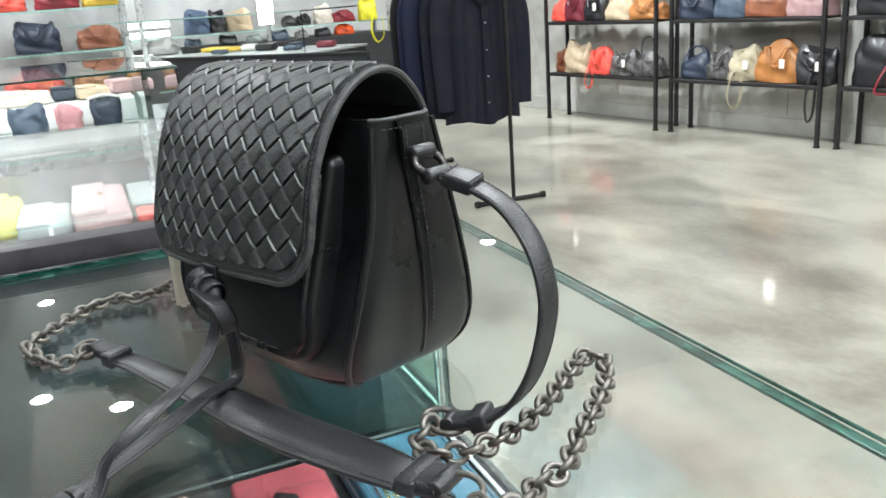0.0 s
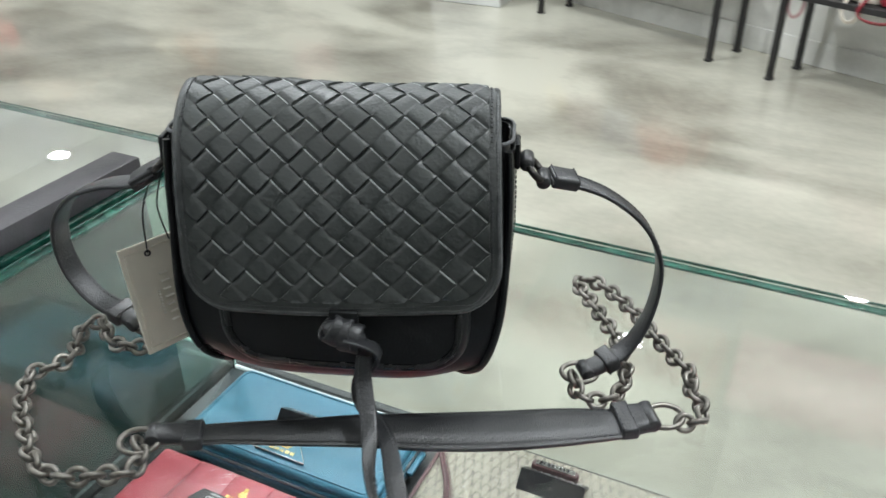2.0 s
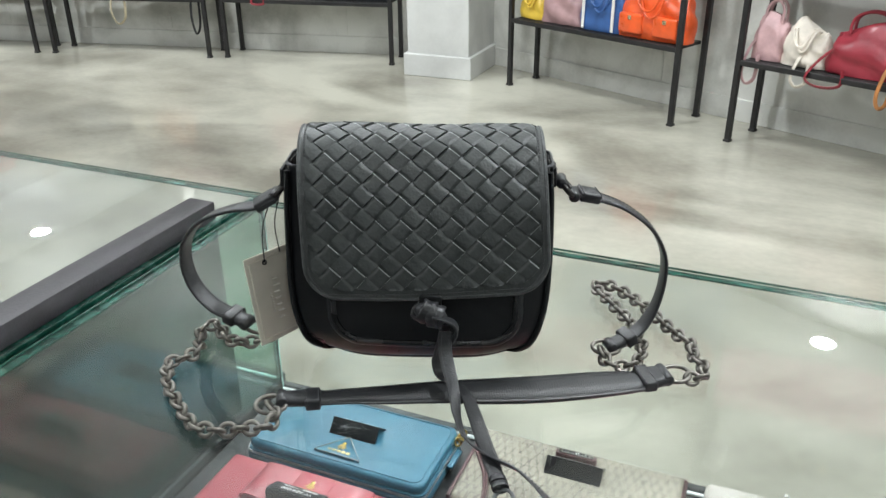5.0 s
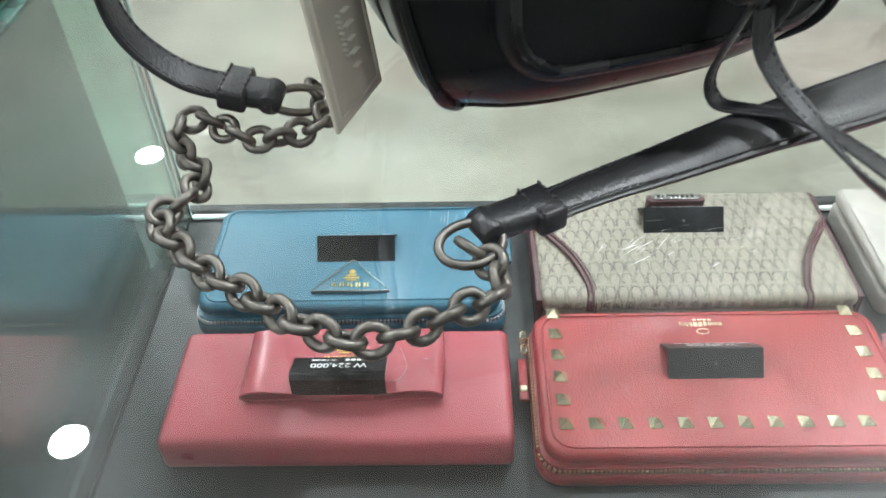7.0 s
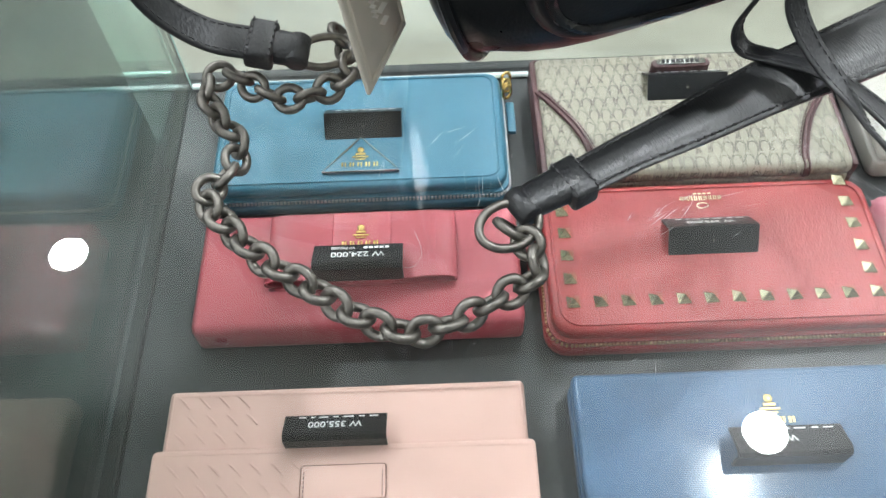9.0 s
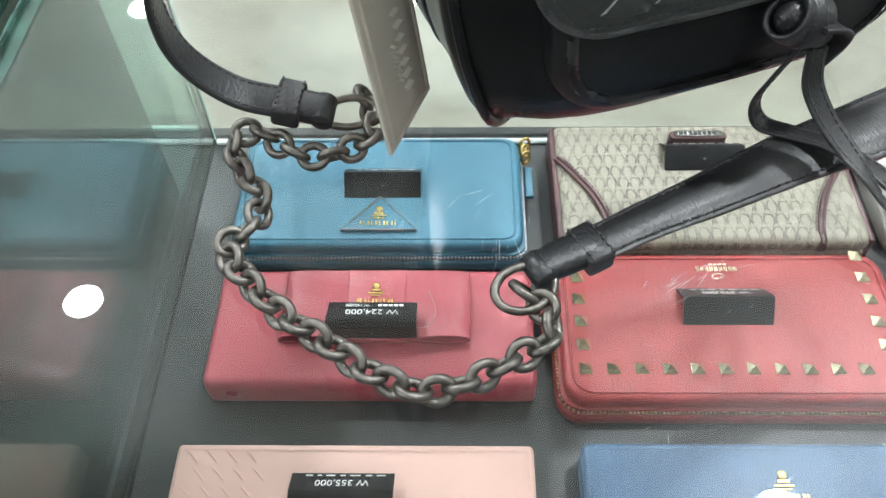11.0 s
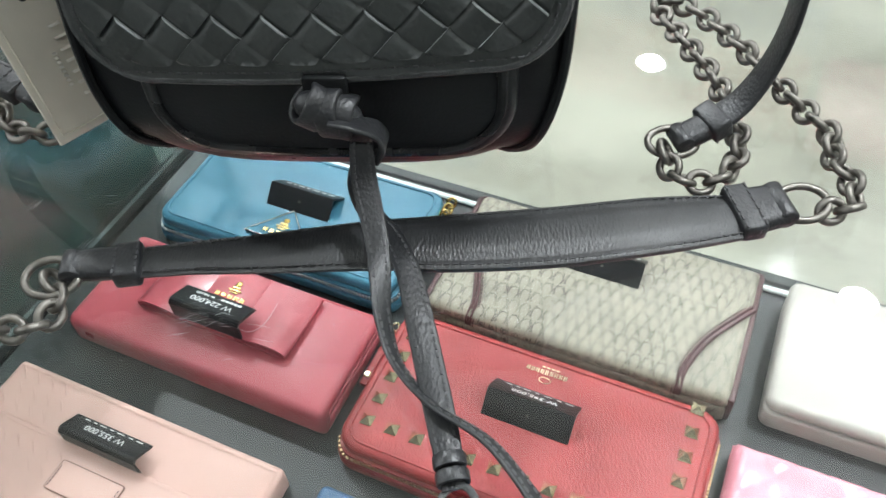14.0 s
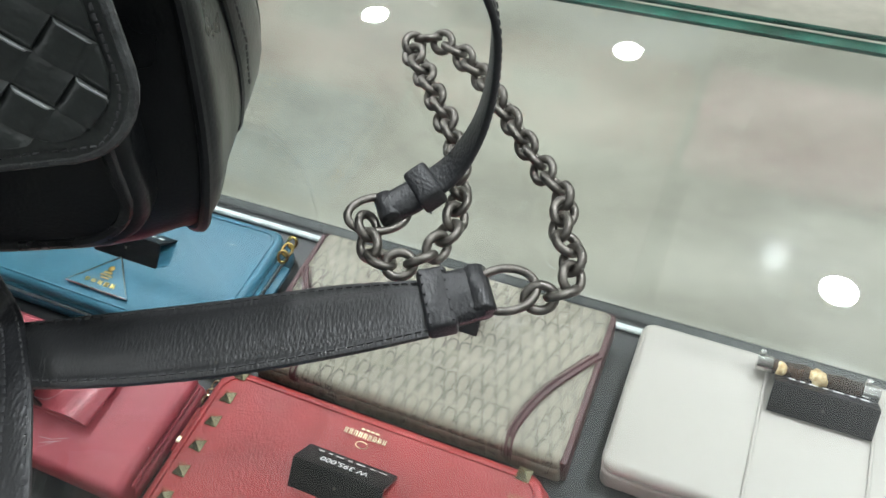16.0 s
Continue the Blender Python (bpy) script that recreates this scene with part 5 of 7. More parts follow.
for ia in range(-24, 25):
    for ib in range(-24, 25):
        c2 = TIP - Vector((PU / 2, 0)) + STEP_A * ia + STEP_B * ib
        if abs(c2.x) > FW - 0.002 or c2.y < 0.002 or c2.y > 0.178:
            continue
        cu, cs = in_flap(c2.x, c2.y)
        if abs(cu - c2.x) + abs(cs - c2.y) > PU * 0.32:
            continue
        over = (ia + ib) % 2 == 0                             # strips of one direction show their cut upper edge
        along, across = (STEP_B, STEP_A) if over else (STEP_A, STEP_B)
        bm = bmesh.new()
        lift = rnd.uniform(0.85, 1.15)
        tilt = rnd.uniform(-0.00015, 0.00015)
        ripple = [rnd.uniform(0, 6.28) for _ in range(3)]
        vs = []
        for i in range(GP + 1):
            row = []
            for j in range(GQ + 1):
                p, q = PS_[i], QS[j]
                at = c2 + along * (p / 2) + across * (q / 2)
                e = p if over else -p                         # one end dives steeply, the other softly
                arch = max(0.0, 1 - max(0.0, (e - 0.62) / 0.34) ** 1.5) if e > 0 else 1 - 0.85 * min(1.0, -e / 1.02) ** 5
                out = q if over else -q                       # one edge stands proud, the other lies in
                edge_h = (0.00026 * max(0.0, out) ** 3 - (0.00016 if over else -0.00010) * max(0.0, -out) ** 4) * arch
                crease = 0.00007 * math.sin(5.5 * p + ripple[0] + 2.2 * q) * math.sin(3.1 * q + ripple[1]) + 0.00005 * math.sin(9 * q + 4 * p + ripple[2])
                h = 0.00005 + (0.00128 * lift + crease + tilt * q) * arch + edge_h
                uu, ss = in_flap(at.x, at.y)
                row.append(bm.verts.new(flap_at(uu, ss, h)))
            vs.append(row)
        for i in range(GP):
            for j in range(GQ):
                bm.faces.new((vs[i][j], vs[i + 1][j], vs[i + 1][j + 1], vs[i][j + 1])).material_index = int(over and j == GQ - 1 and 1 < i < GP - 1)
        rimv = [vs[0][j] for j in range(GQ + 1)] + [vs[i][GQ] for i in range(1, GP + 1)] + [vs[GP][j] for j in range(GQ - 1, -1, -1)] + [vs[i][0] for i in range(GP - 1, 0, -1)]
        lowv = [bm.verts.new(v.co) for v in rimv]
        nn = (flap_at(cu, cs, 0.01) - flap_at(cu, cs, 0)).normalized()
        for v in lowv:
            v.co -= nn * 0.0013
        for i in range(len(rimv)):
            k = (i + 1) % len(rimv)
            # Painted light: only the upward cut edge gets the pale colour.
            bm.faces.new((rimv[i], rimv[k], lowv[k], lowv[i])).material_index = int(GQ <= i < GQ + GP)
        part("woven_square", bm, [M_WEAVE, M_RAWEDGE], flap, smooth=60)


# ---- straps, rings and chain ----
def oval_link(length, width, r, seg=18, rs=7):
    bm = bmesh.new()
    pts = []
    for k in range(seg):
        a = 2 * math.pi * k / seg
        pts.append(Vector(((length / 2 - r) * math.cos(a), (width / 2 - r) * math.sin(a), 0)))
    sweep(bm, pts, ring_section(r, rs), True, side=[Vector((p.x, p.y * 1.4, 0)).normalized() for p in pts])
    return bm


LINK = finish(oval_link(0.0119, 0.0107, 0.00150), "link", M_GUN, 60)


def chain(pts, label):
    """A chain that lies along points on the glass; the first link carries the rest."""
    path = spline([Vector((x, y, GZ + z)) for x, y, z in pts], 8)
    step = 0.0068
    pos, tan = [], []
    need = 0.0
    for a, b in zip(path, path[1:]):
        d = (b - a).length
        while need <= d:
            pos.append(a + (b - a) * (need / d))
            tan.append((b - a).normalized())
            need += step
        need -= d
    first = None
    rn = random.Random(3)
    for i, (p, t) in enumerate(zip(pos, tan)):
        roll = (46 if i % 2 else -40) + rn.uniform(-16, 16)
        q = t.to_track_quat("X", "Z").to_matrix().to_4x4()
        m = BI @ (Matrix.Translation(p) @ q @ pose(0, 0, 0, roll, 0, rn.uniform(-7, 7)))
        o = new("chain" if first is None else "link", LINK)
        if first is None:
            first = o
            o.parent = bag
            o.matrix_basis = m
            tagged(o, label)
        else:
            o.parent = first
            o.matrix_parent_inverse = first.matrix_basis.inverted()
            o.matrix_basis = m
    return first


CZ = 0.0050
left_pts = [(-0.1035, 0.000, CZ + 0.002), (-0.099, -0.014, CZ), (-0.107, -0.0235, CZ), (-0.120, -0.027, CZ), (-0.131, -0.0225, CZ + 0.001), (-0.140, -0.0165, CZ + 0.002), (-0.1475, -0.0215, CZ + 0.001),
            (-0.1425, -0.034, CZ), (-0.1345, -0.045, CZ), (-0.136, -0.0565, CZ), (-0.1425, -0.066, CZ), (-0.1365, -0.0755, CZ), (-0.124, -0.089, CZ), (-0.109, -0.0995, CZ),
            (-0.095, -0.1095, CZ), (-0.080, -0.1155, CZ), (-0.067, -0.1125, CZ), (-0.054, -0.1055, CZ), (-0.0435, -0.0985, CZ), (-0.0445, -0.0895, CZ + 0.001), (-0.0515, -0.083, CZ + 0.002)]
right_pts = [(0.1235, 0.052, CZ + 0.002), (0.1285, 0.0440, CZ), (0.1385, 0.0425, CZ), (0.1465, 0.0515, CZ), (0.1475, 0.0675, CZ), (0.1400, 0.0875, CZ), (0.1300, 0.1040, CZ), (0.1185, 0.1185, CZ),
             (0.1060, 0.1335, CZ), (0.0975, 0.1440, CZ), (0.1030, 0.1515, CZ), (0.1170, 0.1455, CZ), (0.1330, 0.1325, CZ), (0.1495, 0.1150, CZ), (0.1640, 0.0990, CZ), (0.1785, 0.0845, CZ),
             (0.1800, 0.0745, CZ), (0.1880, 0.0620, CZ), (0.1895, 0.0500, CZ), (0.1810, 0.0440, CZ)]
chain(left_pts, "gunmetal rolo chain lying in a loop")
chain(right_pts, "gunmetal rolo chain lying in a loop")


def big_ring(centre, normal, axis, length=0.0215, width=0.0165, r=0.0014, metal=M_GUN):
    """A large oval ring: centre and ways given on the counter."""
    z = Vector(normal).normalized()
    x = Vector(axis)
    x = (x - z * x.dot(z)).normalized()
    y = z.cross(x)
    m = Matrix((x, y, z)).transposed().to_4x4()
    o = part("ring", oval_link(length, width, r, 26, 8), metal, bag, "oval gunmetal ring", smooth=60)
    o.matrix_basis = BI @ (Matrix.Translation((centre[0], centre[1], GZ + centre[2])) @ m)
    return o


big_ring((-0.0505, -0.0835, 0.0085), (0.1, -0.25, 1), (0.9, 0.35, 0.15))
big_ring((0.1732, 0.0428, 0.0075), (0.15, -0.2, 1), (0.85, 0.5, 0))
big_ring((-0.1078, -0.0100, 0.0092), (0.35, -0.25, 1), (0.85, 0.45, -0.2), 0.0225, 0.014)
big_ring((0.1245, 0.0575, 0.0075), (0.3, -0.2, 1), (0.8, 0.5, 0), 0.0225, 0.015)


def ribbon(name, pts, widths, thick, sides, material=M_STRAP, label="", per=6, stitch=True, pad=0.0):
    """A leather strap through places on the counter, its flat side turned as 'sides' says."""
    P = spline([WB(*p) for p in pts], per)
    R = BI.to_3x3()
    sd = spline([R @ Vector(s) for s in sides], per)
    wd = [v.x for v in spline([Vector((w, 0, 0)) for w in widths], per)]
    w0 = max(widths)
    bm = bmesh.new()
    sweep(bm, P, padded_section(w0, thick, pad) if pad else flat_section(w0, thick, thick * 0.42), side=[v.normalized() for v in sd], scale=[(w / w0, (w / w0) ** 1.3 if pad else 1.0) for w in wd])
    ob = part(name, bm, material, bag, label, smooth=50)
    if stitch:
        for s in (-1, 1):
            line = []
            for i, p in enumerate(P):
                t = (P[min(i + 1, len(P) - 1)] - P[max(i - 1, 0)]).normalized()
                v = (sd[i] - t * sd[i].dot(t)).normalized()
                for up in (1,):
                    line.append(p + v * (s * (wd[i] / 2 - 0.0016)) + t.cross(v) * (thick * 0.5) * up)
            stitches(ob, line, 0.0028, 0.0006, M_THREAD)
    return ob


# shoulder pad strap on the glass
up = [(-0.5, 0.85, 0.05)] * 3 + [(-0.5, 0.85, 0.0)] * 5
ribbon("shoulder_strap", [(-0.034, -0.0705, 0.0076), (-0.012, -0.0580, 0.0075), (0.010, -0.0466, 0.007), (0.041, -0.030, 0.0065), (0.070, -0.0165, 0.006), (0.100, -0.0010, 0.0055), (0.130, 0.0170, 0.005), (0.153, 0.0300, 0.005)],
       [0.0125, 0.0140, 0.0168, 0.0215, 0.0250, 0.0262, 0.0250, 0.0205], 0.0036, up, M_SHOULDER, label="wide padded black leather strap", pad=0.0020)


def keeper(centre, way, side, w, ln=0.0065, th=0.0078):
    c = WB(*centre)
    R = BI.to_3x3()
    t = (R @ Vector(way)).normalized()
    s = R @ Vector(side)
    s = (s - t * s.dot(t)).normalized()
    u = t.cross(s)
    m = Matrix((t, s, u)).transposed().to_4x4()
    o = part("keeper", boxm((-ln / 2, -w / 2, -th / 2), (ln / 2, w / 2, th / 2), 0.0016, 3), M_STRAP, bag, "folded leather keeper")
    o.matrix_basis = Matrix.Translation(c) @ m
    for k in (-1, 1):
        st = bmesh.new()
        for i in range(6):
            box(st, (k * (ln / 2 - 0.0012) - 0.0003, -w / 2 + w * (i + 0.2) / 6, th / 2 - 0.0002), (k * (ln / 2 - 0.0012) + 0.0003, -w / 2 + w * (i + 0.8) / 6, th / 2 + 0.0004))
        part("stitching", st, M_THREAD, o, smooth=0)
    return o


keeper((-0.0300, -0.0685, 0.0080), (0.85, 0.5, 0), (-0.5, 0.85, 0), 0.0150, 0.0095, 0.0080)
ribbon("strap_end", [(-0.046, -0.0775, 0.0095), (-0.040, -0.0735, 0.009), (-0.030, -0.0680, 0.0085)], [0.0100, 0.0118, 0.0125], 0.0070, [(-0.5, 0.85, 0)] * 3, stitch=False)
keeper((0.1555, 0.0330, 0.0060), (0.83, 0.55, 0), (-0.55, 0.83, 0), 0.0218, 0.0092, 0.0074)
ribbon("strap_end", [(0.156, 0.0330, 0.006), (0.1615, 0.0366, 0.0065), (0.1665, 0.0398, 0.007)], [0.0195, 0.0182, 0.0172], 0.0070, [(-0.55, 0.83, 0)] * 3, stitch=False)



def fold(centre, axis, half, r):
    """Strap leather rolled round a ring."""
    c, v = Vector(centre), Vector(axis).normalized()
    bm = bmesh.new()
    sweep(bm, [WB(*(c + v * (half * k))) for k in (-1, -0.92, 0.92, 1)], ring_section(r, 14), scale=[(0.82, 0.82), (1, 1), (1, 1), (0.82, 0.82)])
    return part("strap_fold", bm, M_STRAP, bag, "leather folded over the ring", smooth=60)


fold((0.1660, 0.0397, 0.0072), (-0.55, 0.83, 0), 0.0082, 0.0040)
fold((-0.0462, -0.0776, 0.0095), (-0.5, 0.85, 0), 0.0052, 0.0039)
fold((0.1268, 0.0603, 0.0080), (-0.6, 0.75, 0), 0.0052, 0.0037)
fold((-0.1162, -0.0133, 0.0130), (0.1, 1, 0.1), 0.0055, 0.0040)

# side straps: from the bag's ears down to the glass
ribbon("side_strap", [(0.0925, 0.0800, 0.1075), (0.104, 0.0885, 0.1030), (0.122, 0.0945, 0.0960), (0.140, 0.0965, 0.0835), (0.1505, 0.0960, 0.0660), (0.1525, 0.0925, 0.0480), (0.1500, 0.0865, 0.0300), (0.1440, 0.0785, 0.0170), (0.1365, 0.0705, 0.0110)],
       [0.0135] + [0.0124] * 7 + [0.0128], 0.0023, [(-0.40, 0.88, 0.1), (-0.40, 0.9, 0.1), (-0.40, 0.9, 0), (-0.42, 0.9, 0), (-0.42, 0.9, 0), (-0.42, 0.9, 0), (-0.4, 0.85, 0), (-0.5, 0.8, 0), (-0.55, 0.75, 0)], label="narrow black leather strap")
keeper((0.0990, 0.0850, 0.1050), (0.75, 0.55, -0.25), (-0.5, 0.8, 0.1), 0.0135, 0.0150, 0.0068)
keeper((0.1360, 0.0702, 0.0112), (-0.65, -0.70, -0.35), (-0.6, 0.7, 0), 0.0150, 0.0085, 0.0084)
ribbon("strap_end", [(0.1375, 0.0715, 0.0118), (0.1320, 0.0655, 0.0092), (0.1270, 0.0605, 0.0080)], [0.0112, 0.0115, 0.0105], 0.0068, [(-0.6, 0.75, 0)] * 3, stitch=False)
ribbon("side_strap", [(-0.0895, -0.0035, 0.1100), (-0.0990, -0.0090, 0.1040), (-0.1180, -0.0120, 0.0995), (-0.1420, -0.0125, 0.0880), (-0.1590, -0.0122, 0.0690), (-0.1622, -0.0125, 0.0505), (-0.1572, -0.0130, 0.0345), (-0.1440, -0.0130, 0.0215), (-0.1280, -0.0114, 0.0150)],
       [0.0135] + [0.0128] * 7 + [0.0132], 0.0024, [(-0.5, 0.8, 0.2), (-0.4, 0.9, 0.1), (-0.2, 0.95, 0), (-0.1, 1, 0), (-0.05, 1, 0), (0, 1, 0), (0.05, 1, 0), (0.1, 1, 0.1), (0.1, 1, 0.1)], label="narrow black leather strap")
keeper((-0.0945, -0.0060, 0.1065), (-0.7, -0.45, -0.45), (-0.4, 0.85, 0.1), 0.0135, 0.0150, 0.0068)
keeper((-0.1280, -0.0114, 0.0150), (0.96, -0.12, -0.18), (0.1, 1, 0.1), 0.0158, 0.0098, 0.0084)
ribbon("strap_end", [(-0.1290, -0.0113, 0.0152), (-0.1220, -0.0124, 0.0142), (-0.1165, -0.0132, 0.0134)], [0.0116, 0.0120, 0.0112], 0.0074, [(0.1, 1, 0.1)] * 3, stitch=False)
# ears: a stitched leather tab that folds over a ring on each gusset
for s, c in ((1, (0.0870, 0.0748, 0.1122)), (-1, (-0.0850, -0.0005, 0.1147))):
    ry = Vector((-0.342, 0.94, 0.0))
    dn = Vector((0.62, 0.22, -0.70)).normalized() if s > 0 else Vector((-0.66, -0.20, -0.70)).normalized()
    c = Vector(c)
    big_ring(c, ry.cross(dn), ry, 0.0190, 0.0165, 0.0019, M_DARKGUN)
    for name, off, hl in (("ear_fold", -0.0064, 0.0064), ("strap_fold", 0.0064, 0.0066)):
        mid = c + dn * off
        roll = bmesh.new()
        sweep(roll, [WB(*(mid + ry * (hl * k))) for k in (-1, -0.85, 0.85, 1)], ring_section(0.0037, 12), scale=[(0.8, 0.8), (1, 1), (1, 1), (0.8, 0.8)])
        part(name, roll, M_STRAP, bag, "leather folded over the ring", smooth=60)
    tip = WB(*(c - dn * 0.0060))
    e = part("ear", boxm((-0.0013, -0.0070, -0.002), (0.0013, 0.0070, 0.0115), 0.0009, 2), M_LEATHER, bag, "stitched leather tab that holds the ring")
    e.matrix_basis = Matrix.Translation((B(BC + s * (lerp_table(0.118, BODY)[2] + 0.0006), 0, 0).x, tip.y, tip.z)) @ pose(0, 0, 0, 0, -s * 2, 0)
    st = bmesh.new()
    for k in range(4):
        for y in (-0.0050, 0.0050):
            box(st, (s * 0.0013 - 0.0002, y - 0.0003, 0.0015 + 0.0026 * k), (s * 0.0013 + 0.0003, y + 0.0003, 0.0032 + 0.0026 * k))
    part("stitching", st, M_THREAD, e, smooth=0)

# knotted tie on the flap
kn = bmesh.new()
KA, KB = Vector((0.0235, -0.0250, 0.0600)), Vector((0.0365, -0.0190, 0.0530))
kd = (WB(*KB) - WB(*KA)).normalized()
kc = WB(*((KA + KB) / 2))
kq = Matrix.Translation(kc) @ kd.to_track_quat("X", "Z").to_matrix().to_4x4()
bmesh.ops.create_uvsphere(kn, u_segments=20, v_segments=12, radius=0.0060, matrix=kq @ Matrix.Diagonal((1.85, 0.92, 1.05, 1)))
for along, rx, rz, w, lean in ((-0.0052, 0.0056, 0.0066, 0.0080, 14), (0.0010, 0.0066, 0.0074, 0.0068, -24), (0.0050, 0.0060, 0.0066, 0.0062, -10)):
    m = kq @ pose(along, 0, 0, 0, lean, lean * 0.5)
    pts = [m @ Vector((0.0006 * math.sin(2 * q), rx * math.cos(q), rz * math.sin(q))) for q in [2 * math.pi * i / 28 for i in range(28)]]
    sweep(kn, pts, flat_section(w, 0.0018, 0.0008), True, side=[m.to_3x3() @ Vector((1, 0, 0)) for _ in pts])
part("knot", kn, M_STRAP, bag, "knotted leather tie", smooth=60)
ribbon("knot_loop", [(0.0330, -0.0270, 0.0575), (0.0390, -0.0245, 0.0560), (0.0440, -0.0195, 0.0510), (0.0450, -0.0165, 0.0440), (0.0420, -0.0160, 0.0370)], [0.0080, 0.0088, 0.0090, 0.0088, 0.0085], 0.0018, [(0.3, -0.9, 0.3), (0.3, -0.9, 0.3), (0.3, -0.9, 0.2), (0.3, -0.9, 0.1), (0.3, -0.9, 0)], label="loop of the knotted tie", stitch=False)
tabc = WB(0.0290, -0.0195, 0.0635)
part("knot_tab", boxm((tabc.x - 0.0075, tabc.y - 0.001, tabc.z - 0.004), (tabc.x + 0.0065, tabc.y + 0.0022, tabc.z + 0.004), 0.0012, 2), M_LEATHER, bag)
ribbon("tie", [(0.0375, -0.0170, 0.0470), (0.0335, -0.0138, 0.0310), (0.0298, -0.0130, 0.0170), (0.0332, -0.0155, 0.0090), (0.0415, -0.0210, 0.0098), (0.0520, -0.0295, 0.0126), (0.0625, -0.0405, 0.0126), (0.0720, -0.0535, 0.0105), (0.0830, -0.0690, 0.0078), (0.0925, -0.0825, 0.0060), (0.0980, -0.0905, 0.0046), (0.1030, -0.0980, 0.0036)],
       [0.0072, 0.0076, 0.0076, 0.0076, 0.0076, 0.0080, 0.0086, 0.0092, 0.0092, 0.0090, 0.0082, 0.0072], 0.0014, [(0.63, 0.77, 0)] * 4 + [(0.63, 0.77, -0.05), (0.66, 0.74, -0.15), (0.74, 0.62, -0.2), (0.80, 0.58, -0.15), (0.82, 0.57, -0.05), (0.82, 0.57, 0), (0.83, 0.55, 0), (0.83, 0.55, 0)], label="thin leather tie with a wound end")
ribbon("tie", [(0.0390, -0.0205, 0.0450), (0.0402, -0.0240, 0.0340), (0.0455, -0.0310, 0.0255), (0.0515, -0.0395, 0.0205), (0.0568, -0.0490, 0.0170), (0.0620, -0.0585, 0.0130), (0.0720, -0.0700, 0.0090), (0.0880, -0.0785, 0.0082), (0.1080, -0.0832, 0.0075), (0.1290, -0.0960, 0.0044), (0.1460, -0.1110, 0.0035)],
       [0.0074, 0.0084, 0.0082, 0.0076, 0.0072, 0.0070, 0.0070, 0.0070, 0.0070, 0.0070, 0.0068], 0.0013, [(0.9, 0.4, 0.1), (0.85, 0.5, 0.1), (0.8, 0.6, 0.1), (0.8, 0.6, 0.1), (0.75, 0.5, -0.4), (0.55, 0.45, -0.7), (0.4, 0.45, -0.8), (0.3, 0.5, -0.8), (0.3, 0.55, -0.75), (0.45, 0.6, -0.6), (0.7, 0.7, 0)], label="thin leather tie")
endk = bmesh.new()
et = (BI.to_3x3() @ Vector((0.55, -0.83, 0))).normalized()
es = Vector((0, 0, 1))
eu = et.cross(es)
for k in range(2):
    c = WB(0.0985 + 0.0028 * k, -0.0912 - 0.0042 * k, 0.0046)
    pts = [c + eu * (0.0042 * math.cos(q)) + es * (0.0030 * math.sin(q)) for q in [2 * math.pi * i / 18 for i in range(18)]]
    sweep(endk, pts, flat_section(0.0042, 0.0014), True, side=[et] * 18)
part("tie_end", endk, M_STRAP, bag, "wound leather end of the tie")
c = WB(0.1058, -0.1022, 0.0036)
loop = [c + et * (0.0062 * math.cos(q)) + eu * (0.0052 * math.sin(q)) + es * (0.0010 * math.sin(2 * q)) for q in [2 * math.pi * i / 24 for i in range(24)]]
lp_ = bmesh.new()
sweep(lp_, loop, flat_section(0.0022, 0.0013), True)
part("tie_loop", lp_, M_HEM, bag, "pale worn loop at the tie's end")

# hang tag
tagm = thing("hang_tag", Matrix.Translation((-0.092, -0.012, GZ)), "ivory card hang tag on a black cord, leaning on the bag", "hang tag")
TI = tagm.matrix_basis.inverted()
tb, tr_, tl = Vector((-0.0935, -0.0300, 0.0085)), Vector((-0.0815, 0.0030, 0.0085)), Vector((-0.1010, -0.0290, 0.0720))
ux = (tr_ - tb)
uz = (tl - tb)
uy = uz.cross(ux).normalized() * 0.0016
bm = bmesh.new()
cor = [tb, tb + ux, tb + ux + uz, tb + uz]
va = [bm.verts.new(TI @ (p + Vector((0, 0, GZ)))) for p in cor]
vb = [bm.verts.new(TI @ (p - uy + Vector((0, 0, GZ)))) for p in cor]
bm.faces.new(va)
bm.faces.new(vb[::-1])
for i in range(4):
    bm.faces.new((va[i], vb[i], vb[(i + 1) % 4], va[(i + 1) % 4]))
bmesh.ops.bevel(bm, geom=bm.edges[:], offset=0.0004, segments=1, affect="EDGES")
part("card", bm, M_TAGCARD, tagm, smooth=0)


def on_tag(a, b, h=-0.0019):
    return TI @ (tb + ux * a + uz * b + uy.normalized() * h + Vector((0, 0, GZ)))


for nm, marks, material in (("raised_border", [((0.08, 0.06), (0.92, 0.06)), ((0.92, 0.06), (0.92, 0.94)), ((0.92, 0.94), (0.08, 0.94)), ((0.08, 0.94), (0.08, 0.06))], M_TAGCARD),
                            ("print_bars", [((0.50, 0.24 + 0.075 * k), (0.62 + 0.02 * (k % 2), 0.24 + 0.075 * k)) for k in range(7)] + [((0.40, 0.33 + 0.03 * k), (0.44, 0.33 + 0.03 * k)) for k in range(8)], M_TAGPRINT)):
    bm = bmesh.new()
    for a_, b_ in marks:
        sweep(bm, [on_tag(*a_), on_tag(*b_)], flat_section(0.0011 if nm == "raised_border" else 0.0030, 0.0003))
    part(nm, bm, material, tagm)
hole = on_tag(0.42, 0.90, -0.0021)
bm = bmesh.new()
q = [hole + (TI.to_3x3() @ (ux.normalized() * math.cos(t) + uz.normalized() * math.sin(t))) * 0.0014 for t in [2 * math.pi * i / 12 for i in range(12)]]
